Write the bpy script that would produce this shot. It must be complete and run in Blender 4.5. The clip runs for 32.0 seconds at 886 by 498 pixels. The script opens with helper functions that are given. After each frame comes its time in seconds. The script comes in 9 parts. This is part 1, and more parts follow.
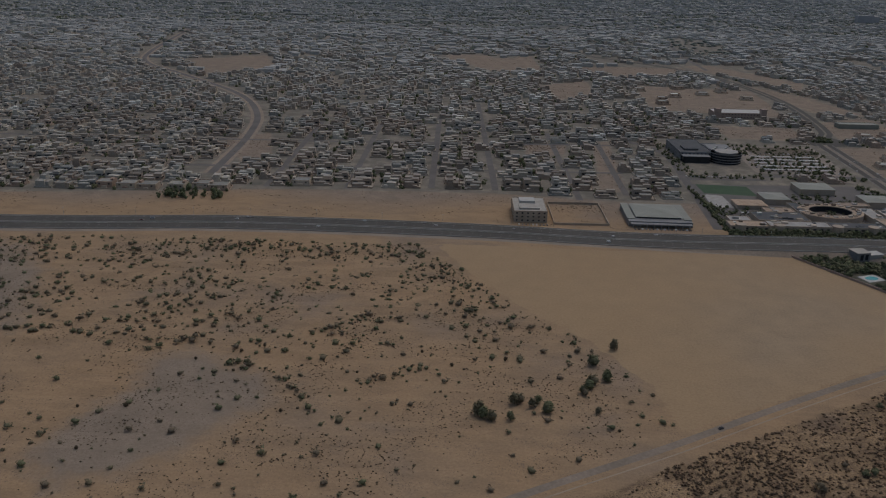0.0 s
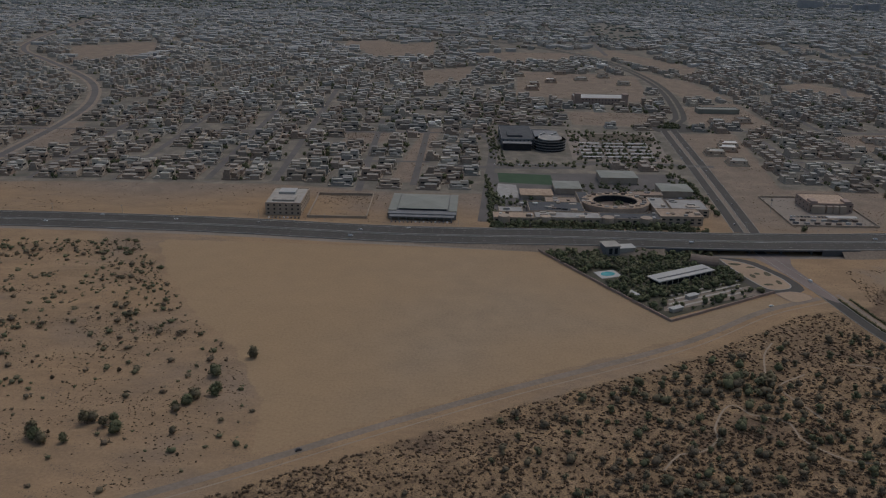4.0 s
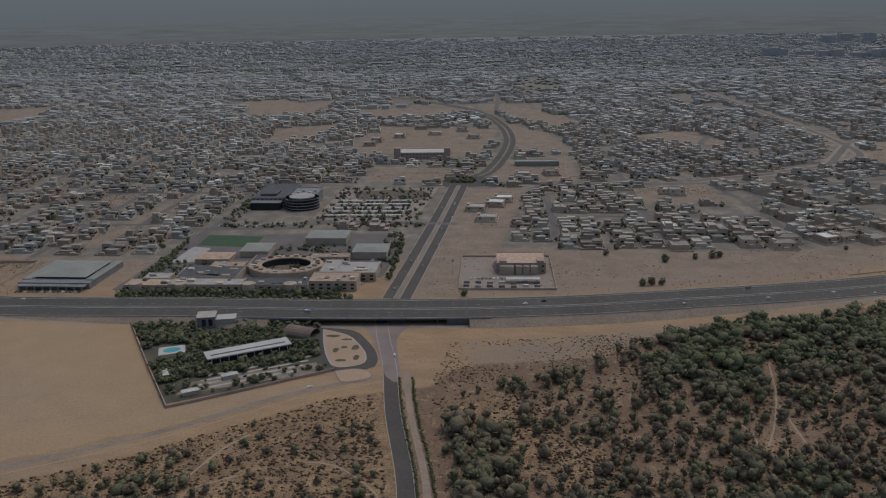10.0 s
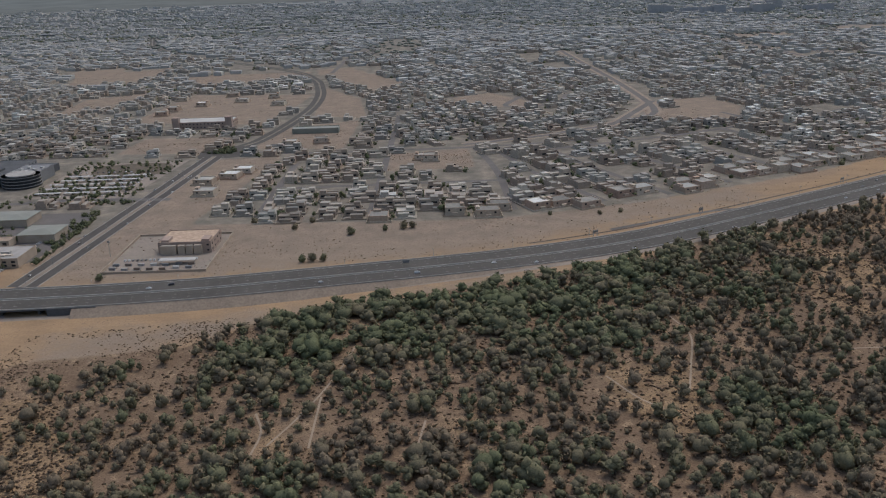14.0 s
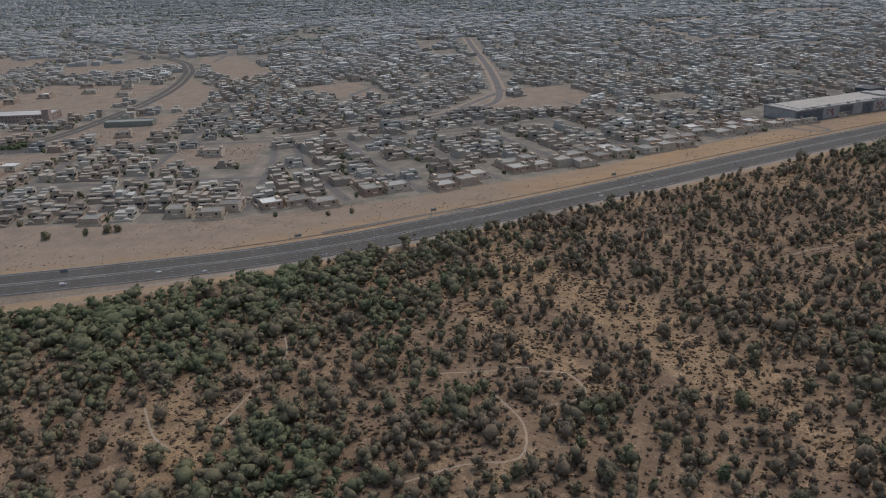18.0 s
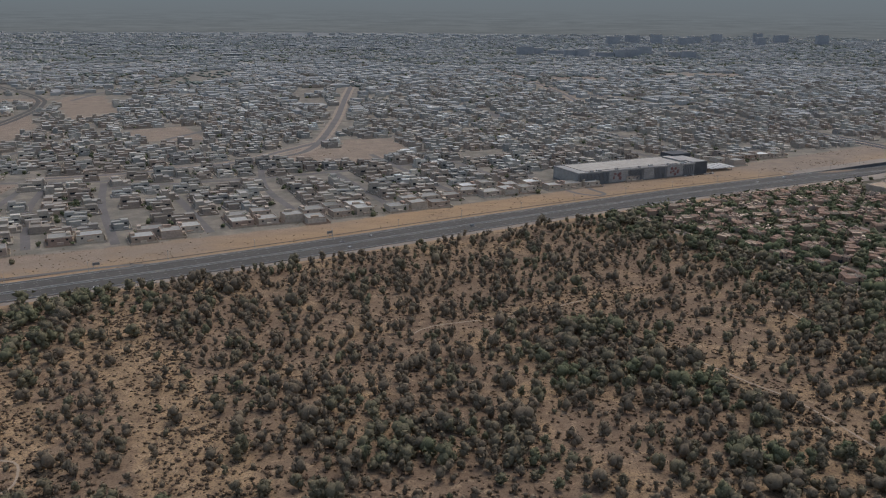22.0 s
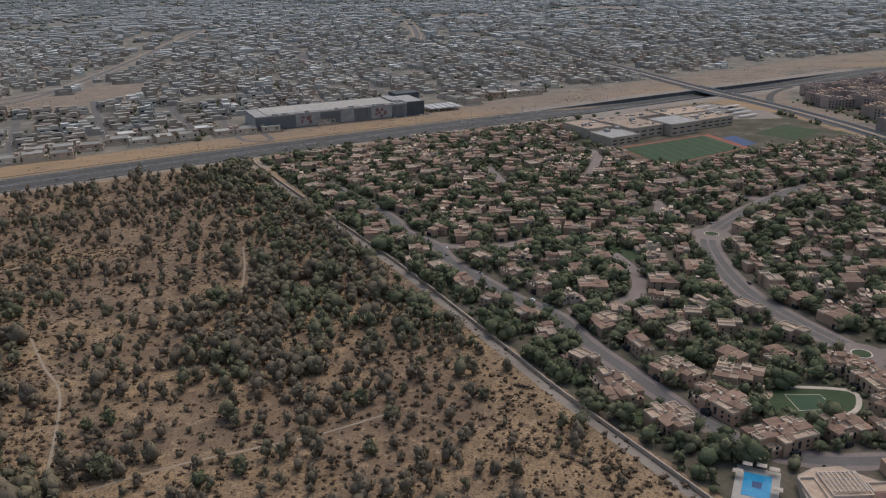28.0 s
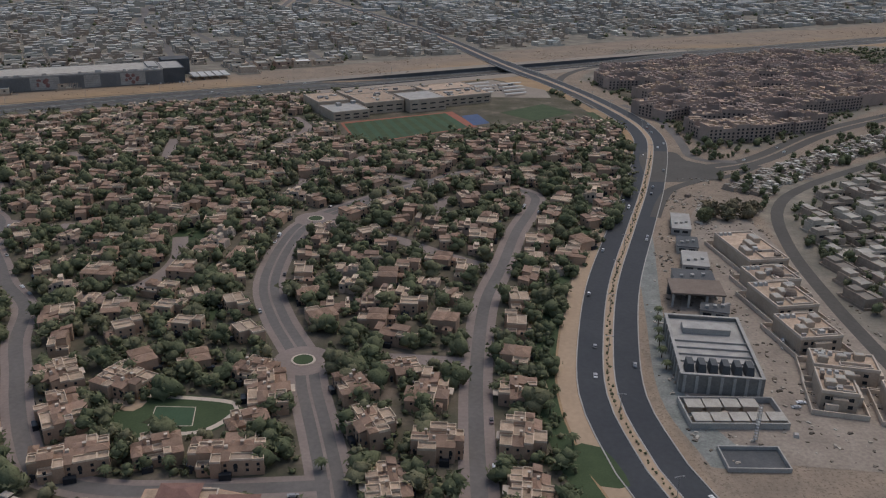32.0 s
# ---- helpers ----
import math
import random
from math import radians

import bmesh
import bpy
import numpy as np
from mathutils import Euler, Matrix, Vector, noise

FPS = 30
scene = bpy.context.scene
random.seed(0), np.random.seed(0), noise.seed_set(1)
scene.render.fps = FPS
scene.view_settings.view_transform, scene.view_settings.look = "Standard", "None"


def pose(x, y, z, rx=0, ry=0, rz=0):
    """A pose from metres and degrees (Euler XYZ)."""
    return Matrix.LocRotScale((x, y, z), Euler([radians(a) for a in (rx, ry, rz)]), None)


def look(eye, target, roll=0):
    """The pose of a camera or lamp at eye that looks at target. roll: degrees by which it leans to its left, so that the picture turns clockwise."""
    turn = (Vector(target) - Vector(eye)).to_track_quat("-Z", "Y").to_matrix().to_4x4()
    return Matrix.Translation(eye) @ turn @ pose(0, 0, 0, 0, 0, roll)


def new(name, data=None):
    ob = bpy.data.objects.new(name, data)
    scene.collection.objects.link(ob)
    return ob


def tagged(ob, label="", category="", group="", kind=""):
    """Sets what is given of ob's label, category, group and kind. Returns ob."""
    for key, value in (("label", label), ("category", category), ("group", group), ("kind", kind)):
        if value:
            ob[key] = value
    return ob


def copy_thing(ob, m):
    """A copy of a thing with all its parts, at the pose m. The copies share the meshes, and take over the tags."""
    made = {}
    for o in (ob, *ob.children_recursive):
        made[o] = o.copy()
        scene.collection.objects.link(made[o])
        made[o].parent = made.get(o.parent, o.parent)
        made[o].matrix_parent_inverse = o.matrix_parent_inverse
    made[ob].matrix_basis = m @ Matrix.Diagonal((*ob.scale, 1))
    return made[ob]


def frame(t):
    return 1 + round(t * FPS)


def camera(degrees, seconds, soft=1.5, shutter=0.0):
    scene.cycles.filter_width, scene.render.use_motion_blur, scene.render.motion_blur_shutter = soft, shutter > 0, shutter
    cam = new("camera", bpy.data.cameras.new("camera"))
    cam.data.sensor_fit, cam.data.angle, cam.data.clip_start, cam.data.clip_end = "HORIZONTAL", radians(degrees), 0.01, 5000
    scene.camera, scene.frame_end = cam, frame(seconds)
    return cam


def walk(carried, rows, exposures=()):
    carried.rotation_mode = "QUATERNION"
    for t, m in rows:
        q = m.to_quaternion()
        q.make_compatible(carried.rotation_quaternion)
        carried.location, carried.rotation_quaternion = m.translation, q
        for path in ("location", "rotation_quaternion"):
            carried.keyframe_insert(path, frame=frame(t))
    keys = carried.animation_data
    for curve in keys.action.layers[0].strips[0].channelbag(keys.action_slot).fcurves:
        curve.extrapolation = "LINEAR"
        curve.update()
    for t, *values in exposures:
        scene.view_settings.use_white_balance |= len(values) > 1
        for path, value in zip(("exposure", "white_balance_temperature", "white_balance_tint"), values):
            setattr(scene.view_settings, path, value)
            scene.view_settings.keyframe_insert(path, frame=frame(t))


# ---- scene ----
cam = camera(55.06, 32.0, soft=1.2)
# seconds, x, y, z in metres, then the turn in degrees
ROWS = [
    (0.0, 0.00, 0.00, 161.17, 70.699, -1.138, 1.240),
    (0.5, 17.94, 4.90, 160.23, 70.543, -3.713, 0.475),
    (1.0, 35.90, 9.78, 159.30, 71.104, -3.844, 0.330),
    (1.5, 53.88, 14.63, 158.37, 71.435, -4.310, 0.289),
    (2.0, 71.88, 19.46, 157.44, 71.687, -3.694, 0.167),
    (2.5, 89.90, 24.27, 156.52, 71.576, -2.935, 0.114),
    (3.0, 107.95, 29.05, 155.60, 70.890, -2.462, 0.180),
    (3.5, 126.01, 33.80, 154.69, 70.443, -1.677, 0.306),
    (5.5, 198.46, 52.57, 151.07, 69.136, 0.965, 1.731),
    (6.0, 216.61, 57.20, 150.17, 69.130, 1.441, 2.329),
    (6.5, 234.79, 61.80, 149.28, 69.203, 1.706, 2.819),
    (7.0, 252.98, 66.37, 148.39, 71.190, 0.589, 1.991),
    (7.5, 271.19, 70.92, 147.50, 72.259, 0.728, 3.155),
    (8.0, 289.41, 75.44, 146.61, 72.316, -0.455, 2.404),
    (8.5, 307.65, 79.93, 145.72, 72.267, -0.262, 2.417),
    (9.0, 325.90, 84.39, 144.84, 72.373, 0.063, 2.566),
    (9.5, 344.17, 88.83, 143.95, 73.157, 0.434, 2.812),
    (10.0, 362.46, 93.23, 143.07, 73.921, 0.905, 3.040),
    (10.5, 380.76, 97.61, 142.19, 74.025, 1.199, 3.100),
    (11.0, 399.07, 101.96, 141.31, 73.991, 1.673, 2.992),
    (11.5, 417.40, 106.28, 140.43, 73.199, 2.036, 1.801),
    (12.0, 435.73, 110.57, 139.55, 73.111, 1.885, 1.236),
    (12.5, 454.09, 114.83, 138.67, 72.507, 1.748, 0.698),
    (13.0, 472.45, 119.07, 137.79, 72.031, 1.603, 0.342),
    (13.5, 490.82, 123.27, 136.91, 71.399, 1.492, -0.619),
    (15.5, 564.44, 139.76, 133.39, 71.806, 2.246, -0.745),
    (16.0, 582.86, 143.81, 132.51, 71.798, 2.015, -0.692),
    (16.5, 601.30, 147.82, 131.63, 71.760, 1.820, -0.768),
    (17.0, 619.75, 151.80, 130.75, 71.543, 1.871, -0.960),
    (17.5, 638.21, 155.75, 129.86, 70.933, 1.936, -1.035),
    (18.0, 656.67, 159.67, 128.98, 70.568, 2.066, -1.056),
    (18.5, 675.14, 163.55, 128.10, 70.435, 2.269, -1.141),
    (19.0, 693.62, 167.40, 127.21, 70.449, 2.197, -1.036),
    (19.5, 712.11, 171.21, 126.32, 70.499, 2.260, -0.972),
    (20.0, 730.61, 175.00, 125.44, 70.584, 1.675, -0.914),
    (20.5, 749.11, 178.75, 124.55, 72.557, 0.494, -1.292),
    (21.0, 767.61, 182.46, 123.66, 73.177, -0.109, -2.533),
    (21.5, 786.13, 186.14, 122.77, 73.539, -0.479, -2.204),
    (22.0, 804.65, 189.78, 121.88, 73.925, -0.415, -2.036),
    (22.5, 823.17, 193.39, 120.98, 73.683, -0.549, -1.685),
    (23.0, 841.70, 196.97, 120.09, 73.770, 0.208, -1.788),
    (23.5, 860.24, 200.51, 119.19, 74.104, 0.710, -1.855),
    (24.0, 878.77, 204.01, 118.30, 74.300, 1.056, -1.824),
    (24.5, 897.32, 207.47, 117.40, 74.330, 1.142, -1.791),
    (26.5, 971.52, 220.97, 113.80, 73.670, 1.165, -1.625),
    (27.0, 990.08, 224.25, 112.90, 73.247, 1.019, -1.602),
    (27.5, 1008.64, 227.50, 111.99, 73.365, 0.394, -1.457),
    (28.0, 1027.20, 230.70, 111.09, 70.232, 0.981, -1.525),
    (28.5, 1045.76, 233.87, 110.18, 68.051, 0.955, -1.267),
    (29.0, 1064.33, 237.00, 109.27, 67.957, 0.450, -1.080),
    (29.5, 1082.89, 240.09, 108.37, 67.885, -0.299, -1.075),
    (30.0, 1101.46, 243.14, 107.46, 68.255, -0.451, -1.502),
    (30.5, 1120.02, 246.15, 106.55, 68.521, -0.643, -1.784),
    (31.0, 1138.59, 249.12, 105.64, 68.631, -0.486, -1.961),
    (31.5, 1157.15, 252.05, 104.73, 68.661, -0.494, -2.023),
    (32.0, 1175.72, 254.94, 103.82, 68.576, -0.907, -1.971),
]
walk(cam, [(t, pose(x, y, z, rx, ry, rz)) for t, x, y, z, rx, ry, rz in ROWS],
     exposures=[(t, e, 6400, 10) for t, e in ((0.0, -1.12), (3.0, -1.12), (6.0, -0.82), (9.0, -0.68), (11.0, -0.56), (13.0, -0.2), (20.0, -0.2), (28.0, -0.18), (30.0, -0.2), (32.0, -0.38))])

# ---- light: a hazy high sun and the sky ----
SUN_ELEVATION, SUN_AZIMUTH = 62.0, 35.0   # degrees; azimuth to the right of the view's far direction (+y)
world = bpy.data.worlds.new("sky")
scene.world = world
world.use_nodes = True
wn = world.node_tree.nodes
sky = wn.new("ShaderNodeTexSky")
sky.sky_type = "NISHITA"
sky.sun_disc = False
sky.sun_elevation = radians(SUN_ELEVATION)
sky.sun_rotation = radians(SUN_AZIMUTH)
sky.dust_density = 4.0
sky.air_density = 1.2
wn["Background"].inputs["Strength"].default_value = 0.15
world.node_tree.links.new(sky.outputs["Color"], wn["Background"].inputs["Color"])
sun_data = bpy.data.lights.new("sun", "SUN")
sun_data.energy, sun_data.angle, sun_data.color = 0.68, radians(16.0), (1.0, 0.94, 0.85)
sun = new("sun", sun_data)
_e, _a = radians(SUN_ELEVATION), radians(SUN_AZIMUTH)
sun.matrix_world = look((0, 0, 500), (-math.sin(_a) * math.cos(_e) * 100, -math.cos(_a) * math.cos(_e) * 100, 500 - math.sin(_e) * 100))
# ---- materials ----
def nodes_of(name, rough):
    m = bpy.data.materials.new(name)
    m.use_nodes = True
    nt = m.node_tree
    b = nt.nodes["Principled BSDF"]
    b.inputs["Roughness"].default_value = rough
    b.inputs["Specular IOR Level"].default_value = 0.25
    return m, nt, b


def link(nt, a, b):
    nt.links.new(a, b)


def noise_tex(nt, scale, detail=4.0, rough=0.55, stretch=None):
    g = nt.nodes.new("ShaderNodeNewGeometry")
    n = nt.nodes.new("ShaderNodeTexNoise")
    n.inputs["Scale"].default_value, n.inputs["Detail"].default_value, n.inputs["Roughness"].default_value = scale, detail, rough
    if stretch:
        mp = nt.nodes.new("ShaderNodeMapping")
        mp.inputs["Scale"].default_value = stretch[:3]
        if len(stretch) > 3:
            mp.inputs["Rotation"].default_value = (0, 0, radians(stretch[3]))
        link(nt, g.outputs["Position"], mp.inputs["Vector"])
        link(nt, mp.outputs["Vector"], n.inputs["Vector"])
    else:
        link(nt, g.outputs["Position"], n.inputs["Vector"])
    return n.outputs["Fac"]


def ramp(nt, fac, stops):
    r = nt.nodes.new("ShaderNodeValToRGB")
    els = r.color_ramp.elements
    while len(els) < len(stops):
        els.new(0.5)
    for e, (p, c) in zip(els, stops):
        e.position, e.color = p, (*c, 1)
    if fac is not None:
        link(nt, fac, r.inputs["Fac"])
    return r.outputs["Color"]


def mix(nt, fac, a, b, mode="MIX"):
    n = nt.nodes.new("ShaderNodeMix")
    n.data_type, n.blend_type = "RGBA", mode
    for sock, v in ((n.inputs["Factor"], fac), (n.inputs["A"], a), (n.inputs["B"], b)):
        if isinstance(v, (int, float)):
            sock.default_value = v
        elif isinstance(v, tuple):
            sock.default_value = (*v, 1)
        else:
            link(nt, v, sock)
    return n.outputs["Result"]


def math_node(nt, op, a, b=0.0, c=None):
    n = nt.nodes.new("ShaderNodeMath")
    n.operation = op
    for i, v in enumerate((a, b) if c is None else (a, b, c)):
        if isinstance(v, (int, float)):
            n.inputs[i].default_value = v
        else:
            link(nt, v, n.inputs[i])
    return n.outputs[0]


def bump(nt, b, height, strength, dist):
    n = nt.nodes.new("ShaderNodeBump")
    n.inputs["Strength"].default_value, n.inputs["Distance"].default_value = strength, dist
    link(nt, height, n.inputs["Height"])
    link(nt, n.outputs["Normal"], b.inputs["Normal"])


def stepped(nt, x, lo, hi):
    n = nt.nodes.new("ShaderNodeMapRange")
    n.interpolation_type = "SMOOTHSTEP"
    n.inputs["From Min"].default_value, n.inputs["From Max"].default_value = lo, hi
    link(nt, x, n.inputs["Value"])
    return n.outputs["Result"]


def surface(name, c1, c2, scale=0.5, fine=4.0, rough=0.85, grain=0.35, relief=0.3, spread=0.0, metal=0.0):
    """A plain surface: broad stains between two colours, fine grain, relief, and a spread of tone from object to object."""
    m, nt, b = nodes_of(name, rough)
    broad = noise_tex(nt, scale, 5)
    small = noise_tex(nt, fine, 3)
    col = ramp(nt, broad, [(0.3, c1), (0.7, c2)])
    col = mix(nt, grain, col, mix(nt, 1.0, col, ramp(nt, small, [(0.3, (0.62, 0.62, 0.62)), (0.7, (1.25, 1.25, 1.25))]), "MULTIPLY"))
    if spread:
        o = nt.nodes.new("ShaderNodeObjectInfo")
        col = mix(nt, 1.0, col, ramp(nt, o.outputs["Random"], [(0.0, (1 - spread, 1 - spread, 1 - spread * 0.9)), (0.5, (1.0, 0.97, 0.93)), (1.0, (1 + spread, 1 + spread * 0.8, 1 + spread * 0.7))]), "MULTIPLY")
    link(nt, col, b.inputs["Base Color"])
    b.inputs["Metallic"].default_value = metal
    if relief:
        bump(nt, b, small, relief, 0.08)
    return m


def tinted(name, stops, scale=1.0, rough=0.9, attr="tint", per_object=False, grain=0.4):
    """Colour picked along a ramp by the tint that each piece carries, or at random for each object, with grain on top."""
    m, nt, b = nodes_of(name, rough)
    if per_object:
        o = nt.nodes.new("ShaderNodeObjectInfo")
        f = o.outputs["Random"]
    else:
        a = nt.nodes.new("ShaderNodeAttribute")
        a.attribute_name = attr
        f = a.outputs["Fac"]
    col = ramp(nt, f, stops)
    small = noise_tex(nt, scale, 3)
    col = mix(nt, grain, col, mix(nt, 1.0, col, ramp(nt, small, [(0.3, (0.55, 0.55, 0.55)), (0.7, (1.35, 1.35, 1.3))]), "MULTIPLY"))
    link(nt, col, b.inputs["Base Color"])
    return m


LEAVES = [(0.0, (0.135, 0.147, 0.084)), (0.3, (0.154, 0.152, 0.092)), (0.55, (0.172, 0.152, 0.099)), (0.78, (0.180, 0.148, 0.104)), (1.0, (0.188, 0.148, 0.106))]


def foliage(m):
    """Leafy unevenness on a crown's surface."""
    nt = m.node_tree
    b = nt.nodes["Principled BSDF"]
    b.inputs["Specular IOR Level"].default_value = 0.04
    bump(nt, b, noise_tex(nt, 1.6, 4, 0.7), 0.4, 0.4)
    return m


leaf_stuff = foliage(tinted("leaf_foliage", LEAVES, 1.6, grain=0.6))
leaf_tree = foliage(tinted("leaf_tree", LEAVES[:3] + [(1.0, (0.178, 0.150, 0.102))], 1.6, per_object=True, grain=0.6))
garden_leaf = foliage(tinted("garden_leaf", [(0.0, (0.110, 0.124, 0.071)), (0.6, (0.139, 0.146, 0.084)), (1.0, (0.174, 0.164, 0.102))], 1.6, grain=0.6))
dry_shrub = foliage(tinted("dry_shrub", [(0.0, (0.098, 0.077, 0.055)), (0.5, (0.142, 0.102, 0.070)), (1.0, (0.205, 0.145, 0.097))], 1.8, grain=0.6))
bark = surface("bark", (0.06, 0.045, 0.035), (0.10, 0.08, 0.06), 2.0, 9.0)
asphalt = surface("asphalt", (0.071, 0.066, 0.058), (0.094, 0.087, 0.077), 0.05, 0.8, 0.85, 0.3, 0.1)
asphalt_new = surface("fresh_asphalt", (0.036, 0.040, 0.048), (0.050, 0.054, 0.060), 0.05, 0.8, 0.8, 0.25, 0.1)
asphalt_worn = surface("worn_asphalt", (0.12, 0.112, 0.105), (0.165, 0.15, 0.14), 0.06, 0.9, 0.9, 0.3, 0.1)
paver = surface("pink_paver", (0.20, 0.162, 0.145), (0.265, 0.217, 0.192), 0.08, 1.2, 0.9, 0.3, 0.1)
concrete = surface("concrete", (0.30, 0.29, 0.27), (0.42, 0.40, 0.37), 0.3, 3.0)
concrete_dark = surface("dark_concrete", (0.075, 0.08, 0.085), (0.11, 0.112, 0.115), 0.2, 2.0)
concrete_light = surface("pale_concrete", (0.34, 0.315, 0.275), (0.45, 0.42, 0.37), 0.3, 3.0)
bank_soil = surface("embankment_soil", (0.25, 0.20, 0.155), (0.325, 0.262, 0.20), 0.1, 0.9, 0.95, 0.5)
line_paint = surface("road_paint", (0.55, 0.55, 0.53), (0.68, 0.67, 0.64), 0.4, 3.0)
dirt_track = surface("grey_gravel", (0.24, 0.205, 0.17), (0.31, 0.265, 0.22), 0.06, 0.7, 0.95, 0.35)
track_gravel = surface("track_gravel", (0.215, 0.178, 0.142), (0.28, 0.232, 0.185), 0.06, 0.7, 0.95, 0.4)
sand_path = surface("pale_sand_path", (0.30, 0.24, 0.178), (0.37, 0.30, 0.222), 0.12, 1.2, 0.95, 0.3)
sand_bright = surface("orange_sand", (0.35, 0.258, 0.178), (0.42, 0.312, 0.215), 0.05, 0.8, 0.95, 0.25)
lawn = surface("lawn", (0.044, 0.066, 0.03), (0.062, 0.088, 0.04), 0.2, 2.5, 0.9, 0.4)
turf = surface("turf", (0.045, 0.082, 0.045), (0.058, 0.10, 0.054), 0.1, 2.0, 0.9, 0.25)
court_blue = surface("blue_court", (0.06, 0.09, 0.17), (0.08, 0.115, 0.21), 0.2, 2.0)
track_red = surface("red_track", (0.26, 0.09, 0.06), (0.32, 0.12, 0.08), 0.2, 2.0)
pool_water = surface("pool_water", (0.03, 0.22, 0.42), (0.05, 0.30, 0.50), 0.3, 1.0, 0.08, 0.1, 0.1)
glass = surface("dark_glass", (0.018, 0.022, 0.028), (0.03, 0.034, 0.04), 0.3, 2.0, 0.2, 0.2, 0.0)
villa_wall = surface("terracotta_plaster", (0.355, 0.240, 0.168), (0.45, 0.322, 0.232), 0.25, 3.0, 0.9, 0.35, 0.2, 0.18)
villa_tile = surface("clay_tile", (0.215, 0.140, 0.100), (0.32, 0.220, 0.162), 0.5, 5.0, 0.85, 0.6, 0.6, 0.16)
villa_deck = surface("roof_terrace", (0.325, 0.245, 0.182), (0.49, 0.388, 0.295), 0.5, 3.0, 0.9, 0.5, 0.2, 0.2)
villa_coping = surface("villa_coping", (0.47, 0.365, 0.27), (0.68, 0.57, 0.445), 0.6, 4.0, 0.9, 0.5, 0.2, 0.12)
cream = surface("cream_coping", (0.47, 0.395, 0.32), (0.60, 0.515, 0.425), 0.5, 4.0)
HOUSE_TONES = [(0.0, (0.265, 0.229, 0.189)), (0.2, (0.390, 0.351, 0.292)), (0.35, (0.312, 0.251, 0.204)), (0.5, (0.296, 0.289, 0.264)), (0.65, (0.473, 0.437, 0.372)), (0.8, (0.281, 0.248, 0.215)), (1.0, (0.562, 0.545, 0.492))]
ROOF_TONES = [(0.0, (0.192, 0.186, 0.166)), (0.18, (0.307, 0.294, 0.263)), (0.35, (0.229, 0.221, 0.199)), (0.5, (0.364, 0.351, 0.314)), (0.66, (0.260, 0.254, 0.233)), (0.82, (0.426, 0.415, 0.375)), (0.88, (0.343, 0.343, 0.322)), (0.92, (0.582, 0.589, 0.559)), (1.0, (0.728, 0.740, 0.709))]
house_wall = tinted("house_plaster", [(0.0, (0.38, 0.29, 0.22)), (0.3, (0.50, 0.42, 0.33)), (0.5, (0.36, 0.25, 0.19)), (0.75, (0.56, 0.49, 0.40)), (1.0, (0.44, 0.36, 0.28))], 0.8, per_object=True)
house_roof = tinted("house_roof_screed", ROOF_TONES, 0.6, per_object=True)
# wall tones of far houses, paled and greyed to hold the haze
HAZED_TONES = [(0.0, (0.365, 0.355, 0.333)), (0.5, (0.436, 0.424, 0.396)), (0.85, (0.389, 0.384, 0.364)), (1.0, (0.511, 0.503, 0.478))]
yard_paving = tinted("yard_paving", [(0.0, (0.250, 0.216, 0.177)), (0.4, (0.374, 0.340, 0.279)), (0.7, (0.291, 0.254, 0.209)), (1.0, (0.458, 0.432, 0.370))], 0.7)
# leaf of far trees, lightened and greyed: haze in the base colour
hazed_leaf = tinted("hazed_leaf", [(0.0, (0.158, 0.177, 0.150)), (1.0, (0.210, 0.225, 0.193))], 0.3)
warm_wall = tinted("warm_plaster", [(0.0, (0.283, 0.227, 0.180)), (0.3, (0.359, 0.302, 0.245)), (0.5, (0.331, 0.255, 0.201)), (0.75, (0.442, 0.389, 0.320)), (1.0, (0.541, 0.502, 0.429))], 0.8)
warm_roof = tinted("warm_roof_screed", [(0.0, (0.213, 0.186, 0.156)), (0.4, (0.314, 0.283, 0.241)), (0.8, (0.406, 0.376, 0.327)), (0.92, (0.494, 0.470, 0.419)), (1.0, (0.686, 0.680, 0.638))], 0.6)
# walls and roofs of far houses with haze put into their colours
hazed_wall = tinted("hazed_plaster", HAZED_TONES, 0.3)
hazed_roof = tinted("hazed_roof_screed", [(0.0, (0.255, 0.257, 0.250)), (0.6, (0.326, 0.327, 0.313)), (0.9, (0.391, 0.388, 0.367)), (1.0, (0.489, 0.487, 0.464))], 0.3)
city_wall = tinted("city_plaster", HOUSE_TONES, 0.8)
city_roof = tinted("city_roof_screed", ROOF_TONES, 0.6)
apartment_wall = surface("red_brown_render", (0.31, 0.242, 0.21), (0.39, 0.315, 0.272), 0.15, 2.0, 0.9, 0.35, 0.2, 0.15)
beige_stone = surface("beige_stone", (0.36, 0.29, 0.22), (0.46, 0.38, 0.30), 0.2, 2.0)
grey_cladding = surface("grey_cladding", (0.17, 0.172, 0.175), (0.235, 0.236, 0.235), 0.1, 1.0, 0.6, 0.25, 0.1)
green_sheet = surface("pale_green_sheet", (0.205, 0.212, 0.178), (0.265, 0.27, 0.23), 0.1, 1.0, 0.5, 0.2, 0.1)
white_sheet = surface("white_sheet", (0.40, 0.395, 0.37), (0.50, 0.49, 0.46), 0.1, 1.0, 0.6, 0.2, 0.1)
brown_sheet = surface("brown_canopy", (0.16, 0.125, 0.10), (0.21, 0.165, 0.135), 0.2, 2.0)
steel = surface("galvanised_steel", (0.30, 0.31, 0.32), (0.38, 0.39, 0.40), 1.0, 6.0, 0.45, 0.2, 0.0, 0.0, 0.7)
rubber = surface("rubber", (0.02, 0.02, 0.02), (0.03, 0.03, 0.03), 2.0, 9.0)
